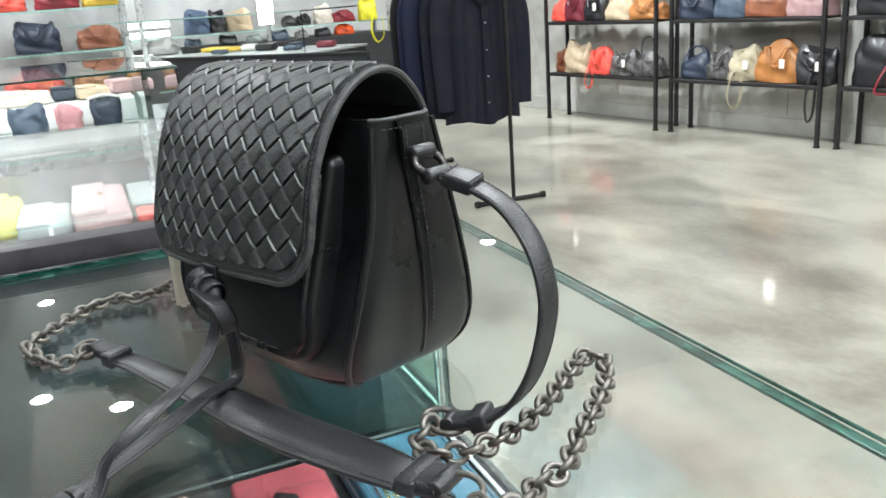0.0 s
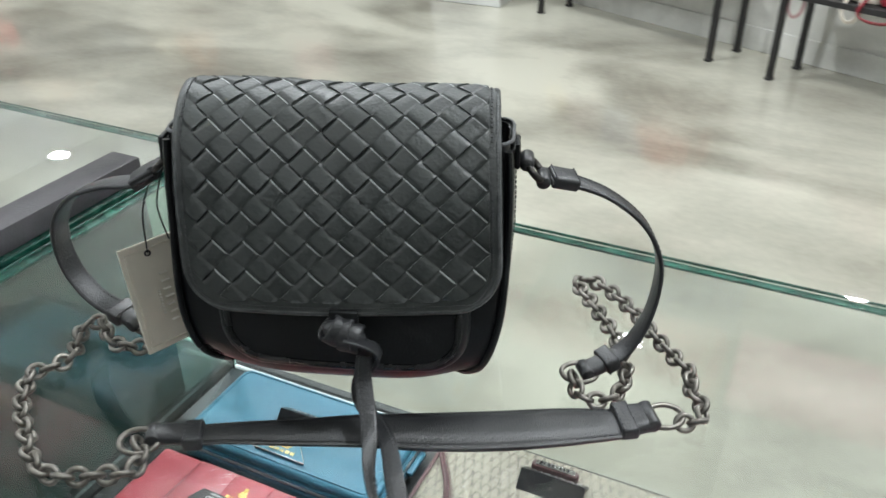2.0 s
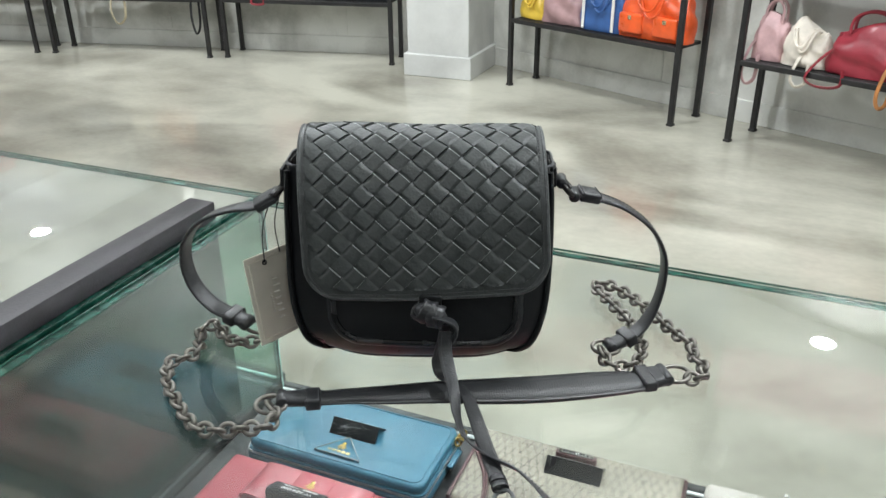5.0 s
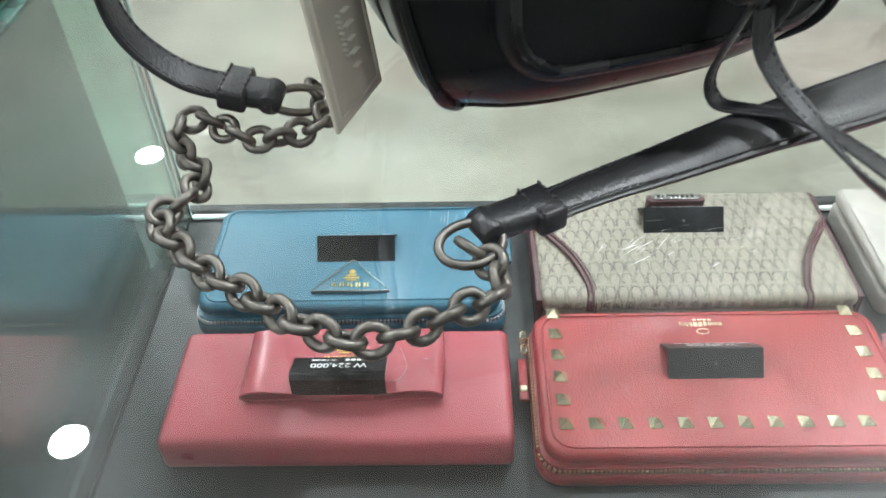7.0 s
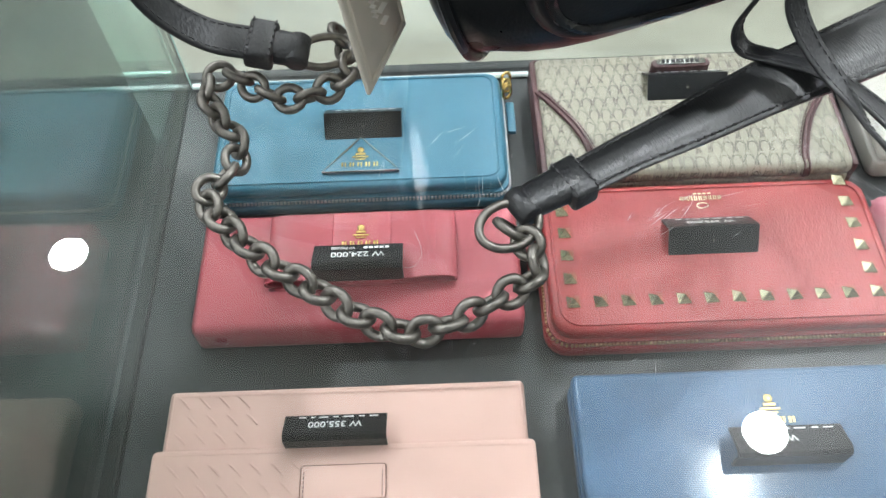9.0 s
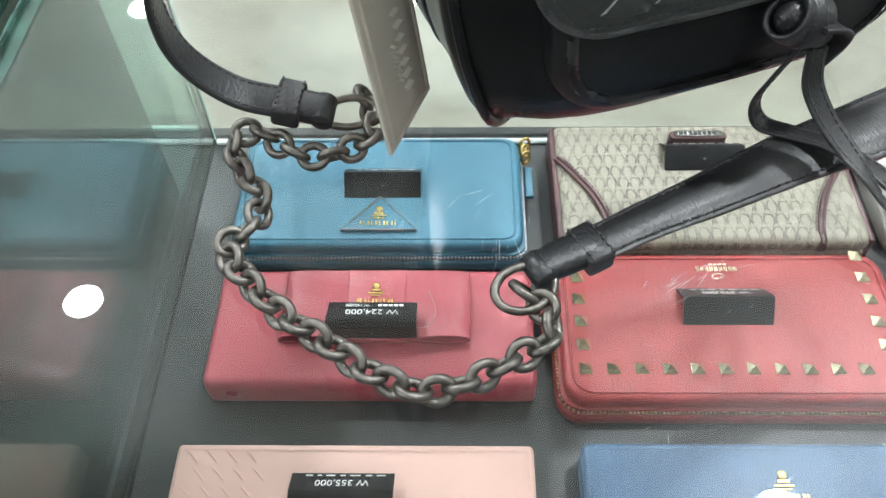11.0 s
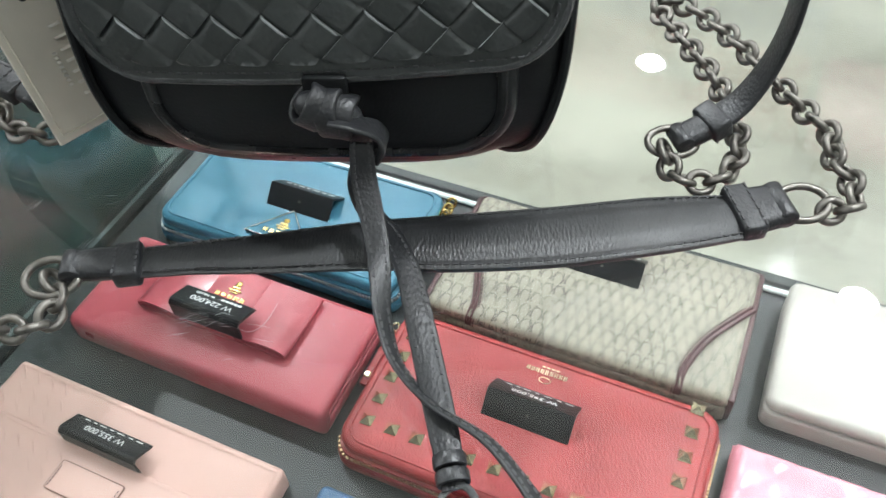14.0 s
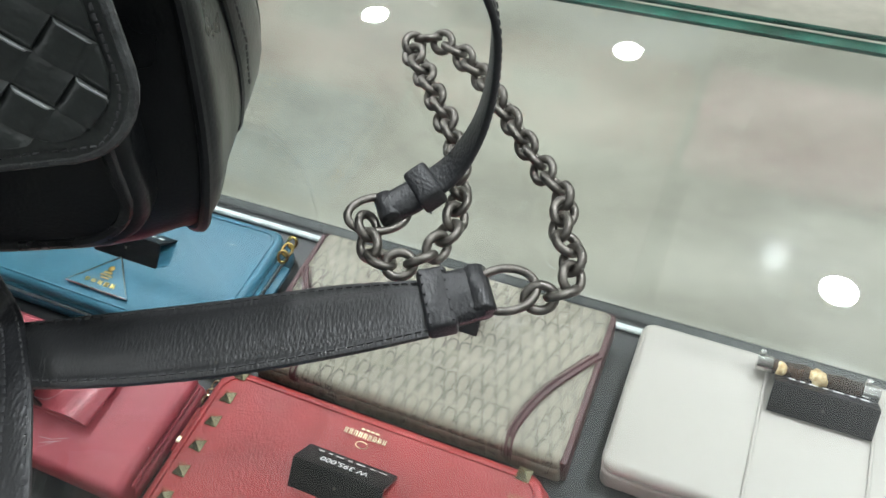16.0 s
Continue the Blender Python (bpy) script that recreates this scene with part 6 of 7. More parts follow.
sweep(bm, q, ring_section(0.0005, 6), True)
part("eyelet", bm, M_STRING, tagm)
earw = TI @ Vector((-0.0900, -0.0030, GZ + 0.110))
earw2 = TI @ Vector((-0.0850, -0.0020, GZ + 0.112))
part("cord", tube(spline([earw, hole * 0.45 + earw * 0.55 + Vector((-0.003, -0.003, 0)), hole]), 0.00042, 6), M_STRING, tagm, "black cord")
part("cord", tube(spline([earw2, hole * 0.4 + earw2 * 0.6 + Vector((0.002, -0.002, 0)), on_tag(0.8, 0.95, -0.0021)]), 0.00042, 6), M_STRING, tagm, "black cord")


# ---- shop bags ----
LEATHERS = {}


def hide(name, c, rough=0.45, coat=0.0):
    key = (name,)
    if key not in LEATHERS:
        LEATHERS[key] = pebbled(name, c, rough, 220, 0.5, var=0.18, coat=coat)
    return LEATHERS[key]


C_BLACK = hide("bag_black", (0.016, 0.016, 0.018), 0.38, 0.2)
C_NAVY = hide("bag_navy", (0.022, 0.032, 0.055), 0.45)
C_TAN = hide("bag_tan", (0.38, 0.155, 0.045), 0.42)
C_KHAKI = hide("bag_khaki", (0.36, 0.31, 0.21), 0.6)
C_CORAL = hide("bag_coral", (0.80, 0.10, 0.07), 0.4)
C_BROWN = hide("bag_brown", (0.22, 0.075, 0.035), 0.4)
C_BEIGE = hide("bag_beige", (0.50, 0.39, 0.26), 0.55)
C_BURG = hide("bag_burgundy", (0.17, 0.022, 0.035), 0.4)
C_RED = hide("bag_red", (0.25, 0.020, 0.032), 0.42, 0.1)
C_BLUE = hide("bag_blue", (0.035, 0.10, 0.28), 0.5)
C_DENIM = hide("bag_denim", (0.085, 0.125, 0.20), 0.7)
C_SLATE = hide("bag_slate", (0.06, 0.085, 0.12), 0.5)
C_ORANGE = hide("bag_orange", (0.72, 0.095, 0.018), 0.35, 0.3)
C_YELLOW = hide("bag_yellow", (0.62, 0.42, 0.05), 0.45)
C_MAUVE = hide("bag_mauve", (0.36, 0.22, 0.22), 0.5)
C_PINK = hide("bag_pale_pink", (0.48, 0.30, 0.30), 0.5)
C_CREAM = hide("bag_cream", (0.62, 0.56, 0.48), 0.55)
C_GREY = hide("bag_grey", (0.25, 0.24, 0.23), 0.5)
C_WHITE = hide("bag_white", (0.68, 0.66, 0.62), 0.5)
C_GREYGREEN = hide("bag_grey_green", (0.30, 0.34, 0.33), 0.5)
C_ROSEBAG = hide("bag_rose", (0.45, 0.20, 0.21), 0.5)
C_NEON = hide("bag_neon_yellow", (0.75, 0.70, 0.03), 0.45)
C_MONO = mat("bag_marbled_black", (0.010, 0.010, 0.012), 0.4, scale=34, c2=(0.17, 0.16, 0.155), bump=0.2)


def shop_bag(m, w, h, d, body, label, trim=None, handle="one", flap=False, pocket=False, slouch=0.15, drop=None, seed=1, tag=False, stripes=False, crumple=0.5, taper=0.0, group="shop bags"):
    """A handbag standing on a shelf: soft body with handles, flap or pocket, zip, feet and a strap that may hang down."""
    trim = trim or body
    t = thing("handbag", m, label, "handbag", group)
    rn = random.Random(seed)
    ph = [rn.uniform(0, 6.28) for _ in range(6)]
    bm = bmesh.new()
    levels = 18
    rings = []
    N = 44
    for k in range(levels + 1):
        z = k / levels
        bulge = 0.82 + 0.26 * math.sin(math.pi * min(1, 0.12 + z * 0.95)) ** 0.7
        shut = max(0, (z - 0.62) / 0.38) ** 2
        narrow = (1 - 0.45 * slouch * z ** 2) * (1 - 0.10 * shut)
        ring = []
        for i in range(N):
            a = 2 * math.pi * i / N
            ca, sa = math.cos(a), math.sin(a)
            ex_ = 0.42 + 0.9 * slouch
            x = math.copysign(abs(ca) ** ex_, ca) * w / 2 * narrow * (0.94 + 0.06 * bulge)
            y = math.copysign(abs(sa) ** 0.6, sa) * d / 2 * bulge * (1 - 0.35 * z ** 1.6) * (1 - 0.62 * shut)
            fold = 0.035 * h * slouch * 4 * math.sin(3 * a + 5 * z + ph[0]) * math.sin(7 * z + ph[1]) + 0.016 * h * math.sin(7 * a + ph[2] + 6 * z) + 0.03 * h * slouch * math.sin(13 * a + 11 * z + ph[4]) * z
            sag = 1 - 0.16 * slouch * 4 * math.sin(ph[3] + 2 * math.pi * (ca * 0.5 + 0.5)) * z
            for f1, f2, f3 in ((4, 8, ph[5]), (7, -6, ph[1]), (3, 13, ph[2])):    # sharp creases in the leather
                fold -= 0.05 * h * crumple * (1 - abs(math.sin(f1 * a * 0.5 + f2 * z * 0.5 + f3))) ** 4 * min(1, 3 * z)
            x *= 1 - taper * (1 - z)
            ring.append(bm.verts.new((x + fold * ca, y + fold * sa, h * z * sag + (0.004 if k == 0 else 0))))
        rings.append(ring)
    for r0, r1 in zip(rings, rings[1:]):
        for i in range(N):
            bm.faces.new((r0[i], r0[(i + 1) % N], r1[(i + 1) % N], r1[i]))
    bm.faces.new(rings[0][::-1])
    bm.faces.new(rings[-1])
    part("body", bm, body, t, smooth=60)
    top = h * (1 - 0.02)
    part("zip_band", boxm((-w * 0.28 * (1 - slouch), -0.005, top - 0.010), (w * 0.28 * (1 - slouch), 0.005, top + 0.001), 0.003, 2), trim, t)
    for s in (-1, 1) if taper == 0 else ():
        part("side_tab", boxm((s * w * 0.47 * (1 - slouch * 0.5) - 0.006, -0.012, h * 0.55), (s * w * 0.47 * (1 - slouch * 0.5) + 0.006, 0.012, h * 0.86), 0.004, 2), trim, t)
    if flap:
        part("flap", boxm((-w * 0.40, -d * 0.5 - 0.008, h * 0.38), (w * 0.40, -d * 0.5 + 0.008, h * 0.93), 0.007, 3), trim, t)
        part("clasp", boxm((-0.012, -d * 0.5 - 0.014, h * 0.40), (0.012, -d * 0.5 - 0.006, h * 0.48), 0.002, 1), M_PALEGOLD, t, "small metal clasp")
    if pocket:
        for s in (-1, 1):
            part("pocket", boxm((s * w * 0.25 - w * 0.17, -d * 0.5 - 0.018, h * 0.10), (s * w * 0.25 + w * 0.17, -d * 0.5 + 0.01, h * 0.48), 0.010, 3), trim, t)
            part("buckle", boxm((s * w * 0.25 - 0.010, -d * 0.5 - 0.024, h * 0.36), (s * w * 0.25 + 0.010, -d * 0.5 - 0.017, h * 0.44), 0.002, 1), M_PALEGOLD, t, "small metal buckle")
    if stripes:
        for s in (-1, 1):
            part("white_trim", boxm((s * w * 0.30 - 0.008, -d * 0.56 - 0.004, 0.01), (s * w * 0.30 + 0.008, -d * 0.56 + 0.006, h * 0.92), 0.003, 1), C_WHITE, t, "white webbing trim")
    if handle in ("one", "two", "tall", "down"):
        rise = {"one": 0.34, "two": 0.36, "tall": 0.75, "down": -0.25}[handle] * h
        for k in ((-1, 1) if handle in ("two", "down") else (-1,)):
            y = k * d * 0.16
            lean = -d * 0.45 if handle == "down" else rn.uniform(-0.02, 0.02)
            pts = spline([(-w * 0.27, y, top - 0.02), (-w * 0.25, y + lean * 0.5, top + rise * 0.55), (-w * 0.10, y + lean, top + rise), (w * 0.10, y + lean, top + rise), (w * 0.25, y + lean * 0.5, top + rise * 0.55), (w * 0.27, y, top - 0.02)], 5)
            part("handle", tube(pts, 0.0065, 7), trim, t)
    if handle == "lying":                                     # both handles slumped over the front
        for k in (0, 1):
            x = w * (0.06 * k - 0.03)
            pts = spline([(x - w * 0.22, -d * 0.12, top - 0.01), (x - w * 0.20, -d * 0.42, top - h * 0.05), (x - w * 0.09, -d * 0.58, h * (0.62 - 0.1 * k)), (x + w * 0.08, -d * 0.60, h * (0.58 - 0.1 * k)), (x + w * 0.19, -d * 0.44, top - h * 0.06), (x + w * 0.22, -d * 0.12, top - 0.01)], 5)
            part("handle", tube(pts, 0.0055, 7), trim, t)
    if drop:
        x0, ln, spread = drop
        pts = spline([(x0, -d * 0.25, h * 0.55), (x0 - spread * 0.3, -d * 0.62, h * 0.22), (x0 - spread * 0.5, -d * 0.75, -ln * 0.5), (x0 - spread * 0.1, -d * 0.74, -ln), (x0 + spread * 0.5, -d * 0.70, -ln * 0.7), (x0 + spread * 0.5, -d * 0.62, h * 0.15)], 6)
        b2 = bmesh.new()
        sweep(b2, pts, flat_section(0.017, 0.004))
        part("hanging_strap", b2, trim, t, "long strap hanging over the shelf edge")
    if tag:
        part("paper_tag", boxm((w * 0.12, -d * 0.62, h * 0.42), (w * 0.12 + 0.035, -d * 0.62 + 0.001, h * 0.42 + 0.055)), M_TAGPRINT, t, "small white paper tag", 0)
    return t


# ---- bag racks ----
def rack(p, q, label, shelves=(0.375, 0.775, 1.16, 1.55), depth=0.225, tall=1.86):
    """An open black steel rack between two front feet."""
    p, q = Vector((*p, 0)), Vector((*q, 0))
    d = q - p
    ln = d.length
    r = thing("bag_rack", pose(p.x, p.y, 0, 0, 0, math.degrees(math.atan2(d.y, d.x))), label, "rack", "bag racks")
    for x in (0, ln):
        for y in (0, depth):
            part("leg", boxm((x - 0.0125, y - 0.0125, 0), (x + 0.0125, y + 0.0125, tall), 0.002, 1), M_STEEL, r)
            part("foot", boxm((x - 0.016, y - 0.016, 0), (x + 0.016, y + 0.016, 0.012), 0.002, 1), M_STEEL, r)
    for z in shelves:
        part("shelf", boxm((0.0135, 0.0135, z - 0.016), (ln - 0.0135, depth - 0.0135, z), 0.002, 1), M_STEEL, r)
        part("shelf_rail", boxm((-0.0125, -0.011, z - 0.024), (ln + 0.0125, 0.0130, z - 0.001), 0.002, 1), M_STEEL, r)
    return r, ln


def fill(r, ln, z, items, depth=0.225):
    for u0, u1, h, body, label, kw in items:
        w = (u1 - u0) * ln * 1.02
        kw = dict(kw)
        turn = kw.pop("turn", 0)
        kw.setdefault("handle", "lying" if kw.get("seed", 1) % 3 else "none")
        kw["slouch"] = kw.get("slouch", 0.15) + 0.06
        h *= 0.84
        dd = kw.pop("d", min(0.15, 0.07 + w * 0.3))
        shop_bag(r.matrix_basis @ pose((u0 + u1) / 2 * ln, depth * 0.42, z, 0, 0, turn), w, h, dd, body, label, **kw)


L_, M_, N_, P_, Q_ = (((-5.57, 3.44), (-4.46, 3.67)), ((-4.34, 3.71), (-3.27, 3.96)), ((-3.166, 4.01), (-2.07, 4.20)), ((-1.229, 4.0), (-0.263, 3.55)), ((0.016, 3.404), (0.985, 2.95)))
rl, ln = rack(*L_, "black steel rack crowded with handbags by the wall")
fill(rl, ln, 0.375, [
    (0.03, 0.15, 0.20, C_BROWN, "small red-brown leather bag on the rack", dict(seed=2)),
    (0.12, 0.37, 0.25, C_BEIGE, "soft beige canvas bag with leather handles", dict(seed=3, slouch=0.3)),
    (0.36, 0.57, 0.22, C_CORAL, "coral-red leather bag with a strap hanging down", dict(seed=4, drop=(-0.06, 0.10, 0.07), handle="lying")),
    (0.56, 0.80, 0.19, C_MONO, "dark patterned soft bag with a white tag", dict(seed=5, slouch=0.28, tag=True)),
    (0.78, 1.0, 0.19, C_MONO, "black and white patterned bag with a tall handle", dict(seed=6, handle="tall", slouch=0.25))])
fill(rl, ln, 0.775, [
    (0.0, 0.16, 0.18, C_CORAL, "coral leather bag on the upper shelf", dict(seed=12)),
    (0.14, 0.34, 0.24, C_BURG, "burgundy leather bag on the upper shelf", dict(seed=13)),
    (0.33, 0.52, 0.22, C_BLACK, "black leather bag on the upper shelf", dict(seed=14, tag=True)),
    (0.52, 0.76, 0.2, C_BEIGE, "slouchy beige bag on the upper shelf", dict(seed=15, slouch=0.3)),
    (0.72, 1.02, 0.16, C_TAN, "low tan leather bag on the upper shelf", dict(seed=16, slouch=0.28))])
rm, ln = rack(*M_, "black steel rack crowded with handbags by the wall")
fill(rm, ln, 0.375, [
    (0.03, 0.25, 0.19, C_NAVY, "dark navy leather bag with short handles", dict(seed=22, handle="two", slouch=0.22)),
    (0.22, 0.42, 0.22, C_MONO, "black patterned bag with white patches", dict(seed=23, slouch=0.25)),
    (0.37, 0.60, 0.23, C_KHAKI, "khaki canvas rucksack with a strap hanging down", dict(seed=24, slouch=0.3, tag=True, drop=(-0.02, 0.17, 0.09))),
    (0.56, 0.86, 0.27, C_TAN, "tan leather shoulder bag on the rack", dict(seed=25, slouch=0.24, tag=True)),
    (0.80, 1.06, 0.24, C_BLACK, "glossy black leather bag with a looped strap hanging down", dict(seed=26, slouch=0.2, drop=(0.02, 0.22, 0.05), tag=True))])
fill(rm, ln, 0.775, [
    (0.0, 0.28, 0.22, C_NAVY, "dark slate soft bag on the upper shelf", dict(seed=32, slouch=0.3)),
    (0.27, 0.50, 0.21, C_SLATE, "slate-blue canvas bag on the upper shelf", dict(seed=33)),
    (0.48, 0.76, 0.20, C_BROWN, "brown bag with a tan handle hanging down", dict(seed=34, handle="down", trim=C_TAN)),
    (0.74, 1.02, 0.21, C_MAUVE, "mauve bag with tan handles hanging down", dict(seed=35, handle="down", trim=C_TAN))])
rn_, ln = rack(*N_, "black steel rack with large dark bags by the wall")
fill(rn_, ln, 0.375, [
    (0.03, 0.24, 0.33, C_BLACK, "large plain black tote", dict(seed=42, slouch=0.03, d=0.14)),
    (0.20, 0.47, 0.33, C_RED, "crimson leather bag with a red and white strap", dict(seed=43, slouch=0.2, drop=(-0.12, 0.03, 0.08))),
    (0.48, 0.69, 0.30, C_BLACK, "black leather tote on the rack", dict(seed=44, slouch=0.08)),
    (0.69, 1.0, 0.33, C_BLACK, "wide black tote with a small plaque", dict(seed=45, slouch=0.05, tag=True))])
fill(rn_, ln, 0.775, [
    (0.02, 0.25, 0.22, C_BLACK, "black bag on the upper shelf", dict(seed=52)),
    (0.24, 0.5, 0.24, C_BURG, "burgundy bag on the upper shelf", dict(seed=53)),
    (0.52, 0.96, 0.24, C_BLACK, "wide black bag on the upper shelf", dict(seed=54))])
rp, ln = rack(*P_, "black steel rack with bright handbags by the wall")
fill(rp, ln, 0.375, [
    (0.01, 0.19, 0.18, C_YELLOW, "mustard-yellow leather bag on the rack", dict(seed=62)),
    (0.17, 0.42, 0.25, C_MAUVE, "dusty mauve soft bag on the rack", dict(seed=63, slouch=0.25)),
    (0.40, 0.68, 0.27, C_BLUE, "blue bag with white webbing trim", dict(seed=64, stripes=True, slouch=0.12)),
    (0.64, 1.0, 0.30, C_ORANGE, "orange-red patent bag with two pockets", dict(seed=65, pocket=True, slouch=0.18))])
rq, ln = rack(*Q_, "black steel rack with pink and red handbags by the wall")
fill(rq, ln, 0.375, [
    (0.02, 0.15, 0.22, C_PINK, "pale pink tote with a strap hanging down", dict(seed=72, handle="two", slouch=0.1, drop=(-0.05, 0.10, 0.06))),
    (0.14, 0.33, 0.19, C_CREAM, "cream soft bag tied with a yellow band", dict(seed=73, slouch=0.35, drop=(0.02, 0.07, 0.06))),
    (0.33, 0.60, 0.22, C_RED, "crimson leather bag with a looped strap", dict(seed=74, slouch=0.22, handle="two", drop=(-0.12, 0.05, 0.14))),
    (0.56, 0.86, 0.22, C_TAN, "brown leather bag with a strap hanging down", dict(seed=75, slouch=0.25, drop=(-0.14, 0.09, 0.04)))])


# ---- clothes rail ----
rail = thing("clothes_rail", pose(-3.93, 1.88, 0), "black steel clothes rail on two feet", "clothes rail")
for x in (-0.59, 0.60):
    part("post", tube([Vector((x, 0.02, 0.02)), Vector((x, 0.02, 1.30))], 0.0105, 10), M_STEEL, rail)
    part("foot", tube([Vector((x + 0.02, -0.2, 0.016)), Vector((x + 0.035, 0.175, 0.016))], 0.0125, 10), M_STEEL, rail)
    for y in (-0.2, 0.175):
        part("end_cap", tube([Vector((x + 0.02 + (0.015 if y > 0 else 0), y - 0.012, 0.017)), Vector((x + 0.02 + (0.015 if y > 0 else 0), y + 0.012, 0.017))], 0.017, 10), M_STEEL, rail)
part("bar", tube([Vector((-0.6, 0.02, 1.295)), Vector((0.61, 0.02, 1.295))], 0.0105, 10), M_STEEL, rail)


def garment(x, yc, half, zt, zb, material, label, seed, collar=True, turn=0.0):
    """A shirt or coat on a hanger, seen from its front, with folds, sleeves, placket and buttons."""
    g = thing("shirt", pose(x, yc, 0, 0, 0, turn), label, "shirt", "clothes on the rail")
    rn = random.Random(seed)
    ph = [rn.uniform(0, 6.28) for _ in range(4)]
    bm = bmesh.new()
    nz, ny = 22, 40
    lay = []
    for s in (1, -1):
        L = []
        for j in range(nz + 1):
            k = j / nz
            z = zt + (zb - zt) * k
            hw = half * (0.62 + 0.38 * min(1, k * 6)) * (0.93 + 0.07 * k)
            row = []
            for i in range(ny + 1):
                u = 2 * i / ny - 1
                slope = -0.10 * half * abs(u) * max(0, 1 - k * 4)
                fold = (0.016 * math.sin(9 * u + ph[0]) + 0.010 * math.sin(17 * u + ph[1] + 2 * k)) * (0.25 + 0.75 * k)
                th = 0.055 * math.sqrt(max(0, 1 - u * u)) * (0.7 + 0.3 * k)
                hem = 0.012 * math.sin(5 * u + ph[2]) if j == nz else 0
                row.append(bm.verts.new((s * th + fold, u * hw, z + slope + hem)))
            L.append(row)
        lay.append(L)
    for L in lay:
        for j in range(nz):
            for i in range(ny):
                bm.faces.new((L[j][i], L[j][i + 1], L[j + 1][i + 1], L[j + 1][i]))
    bmesh.ops.remove_doubles(bm, verts=bm.verts[:], dist=0.0008)
    part("body", bm, material, g, smooth=70)
    for s in (-1, 1):
        pts = spline([(0.0, s * half * 0.72, zt - 0.02), (0.01, s * half * 0.98, zt - 0.12), (0.015, s * half * 1.04, zt - 0.30), (0.02, s * half * 1.02, zb + 0.06 + 0.03 * rn.random())], 6)
        sl = bmesh.new()
        sweep(sl, pts, [(p[0] * 0.55, p[1]) for p in ring_section(0.062, 12)], side=(1, 0, 0), scale=[(1 - 0.25 * i / len(pts),) * 2 for i in range(len(pts))])
        part("sleeve", sl, material, g, smooth=70)
        if collar:
            co = bmesh.new()
            a = [co.verts.new(p) for p in ((0.058, s * 0.012, zt - 0.10), (0.050, s * 0.085, zt - 0.035), (0.035, s * 0.075, zt + 0.02), (0.045, s * 0.02, zt - 0.01))]
            co.faces.new(a)
            ex2 = bmesh.ops.extrude_face_region(co, geom=co.faces[:])
            bmesh.ops.translate(co, verts=[v for v in ex2["geom"] if isinstance(v, bmesh.types.BMVert)], vec=(0.012, 0, 0))
            part("collar", co, material, g)
    part("placket", boxm((0.050, -0.016, zb + 0.02), (0.066, 0.016, zt - 0.10), 0.003, 1), material, g)
    if collar:
        for k in range(4):
            bt = bmesh.new()
            bmesh.ops.create_cone(bt, segments=12, radius1=0.0042, radius2=0.0036, depth=0.003, cap_ends=True, matrix=pose(0.068, 0, zb + 0.10 + k * 0.13, 0, 90))
            part("button", bt, M_BUTTON, g, "small pale button")
    part("hanger", tube(spline([(0, -half * 0.7, zt - 0.01), (0, -0.03, zt + 0.05), (0, 0, zt + 0.07), (0, 0.03, zt + 0.05), (0, half * 0.7, zt - 0.01)]), 0.006, 8), M_STEEL, g)
    part("hook", tube(spline([(0, 0, zt + 0.06), (0, 0.0, zt + 0.12), (0, 0.015, zt + 0.155), (0, 0.03, zt + 0.14)]), 0.0022, 6), M_STEEL, g)
    return g


for x, yc, half, zt, zb, material, label, sd, col in (
        (-3.42, 1.80, 0.215, 1.10, 0.425, M_NAVYCLOTH, "navy cotton shirt with small pale buttons on a hanger", 1, True),
        (-3.50, 1.80, 0.235, 1.11, 0.44, M_NAVYCLOTH, "navy cotton shirt on a hanger", 2, True),
        (-3.58, 1.74, 0.235, 1.11, 0.46, M_BLUECLOTH, "indigo blue cotton shirt on a hanger", 3, True),
        (-3.66, 1.74, 0.235, 1.11, 0.47, M_BLUECLOTH, "indigo blue cotton shirt on a hanger", 4, False),
        (-3.76, 1.74, 0.235, 1.12, 0.45, M_BLACKCLOTH, "charcoal wool jacket on a hanger", 5, False),
        (-3.84, 1.76, 0.225, 1.12, 0.44, M_BLACKCLOTH, "charcoal wool coat on a hanger", 6, False)):
    garment(x, yc, half, zt, zb, material, label, sd, col)


# ---- things in the neighbouring counters ----
def purse(x, y, z, w, d, h, material, label, turn=0, flap=None, clasp=True):
    p = thing("purse", pose(x, y, z, 0, 0, turn), label, "purse", "purses in the counter")
    part("body", slab(rounded(-w / 2, -d / 2, w / 2, d / 2, min(w, d) * 0.12), 0, h, h * 0.3, 4, dome=h * 0.12), material, p)
    part("flap", slab(rounded(-w / 2 - 0.001, -d / 2 - 0.001, w / 2 + 0.001, d * 0.12, min(w, d) * 0.1), h * 0.9, h * 1.16, h * 0.1, 3), flap or material, p)
    part("seam", tube([Vector((qx, qy, h * 0.5)) for qx, qy in rounded(-w / 2, -d / 2, w / 2, d / 2, min(w, d) * 0.12)], h * 0.06, 6, True), flap or material, p)
    if clasp:
        part("clasp", boxm((-0.008, -d * 0.02, h * 1.15), (0.008, d * 0.07, h * 1.24), 0.001, 1), M_GOLD, p, "small gold clasp")
    return p


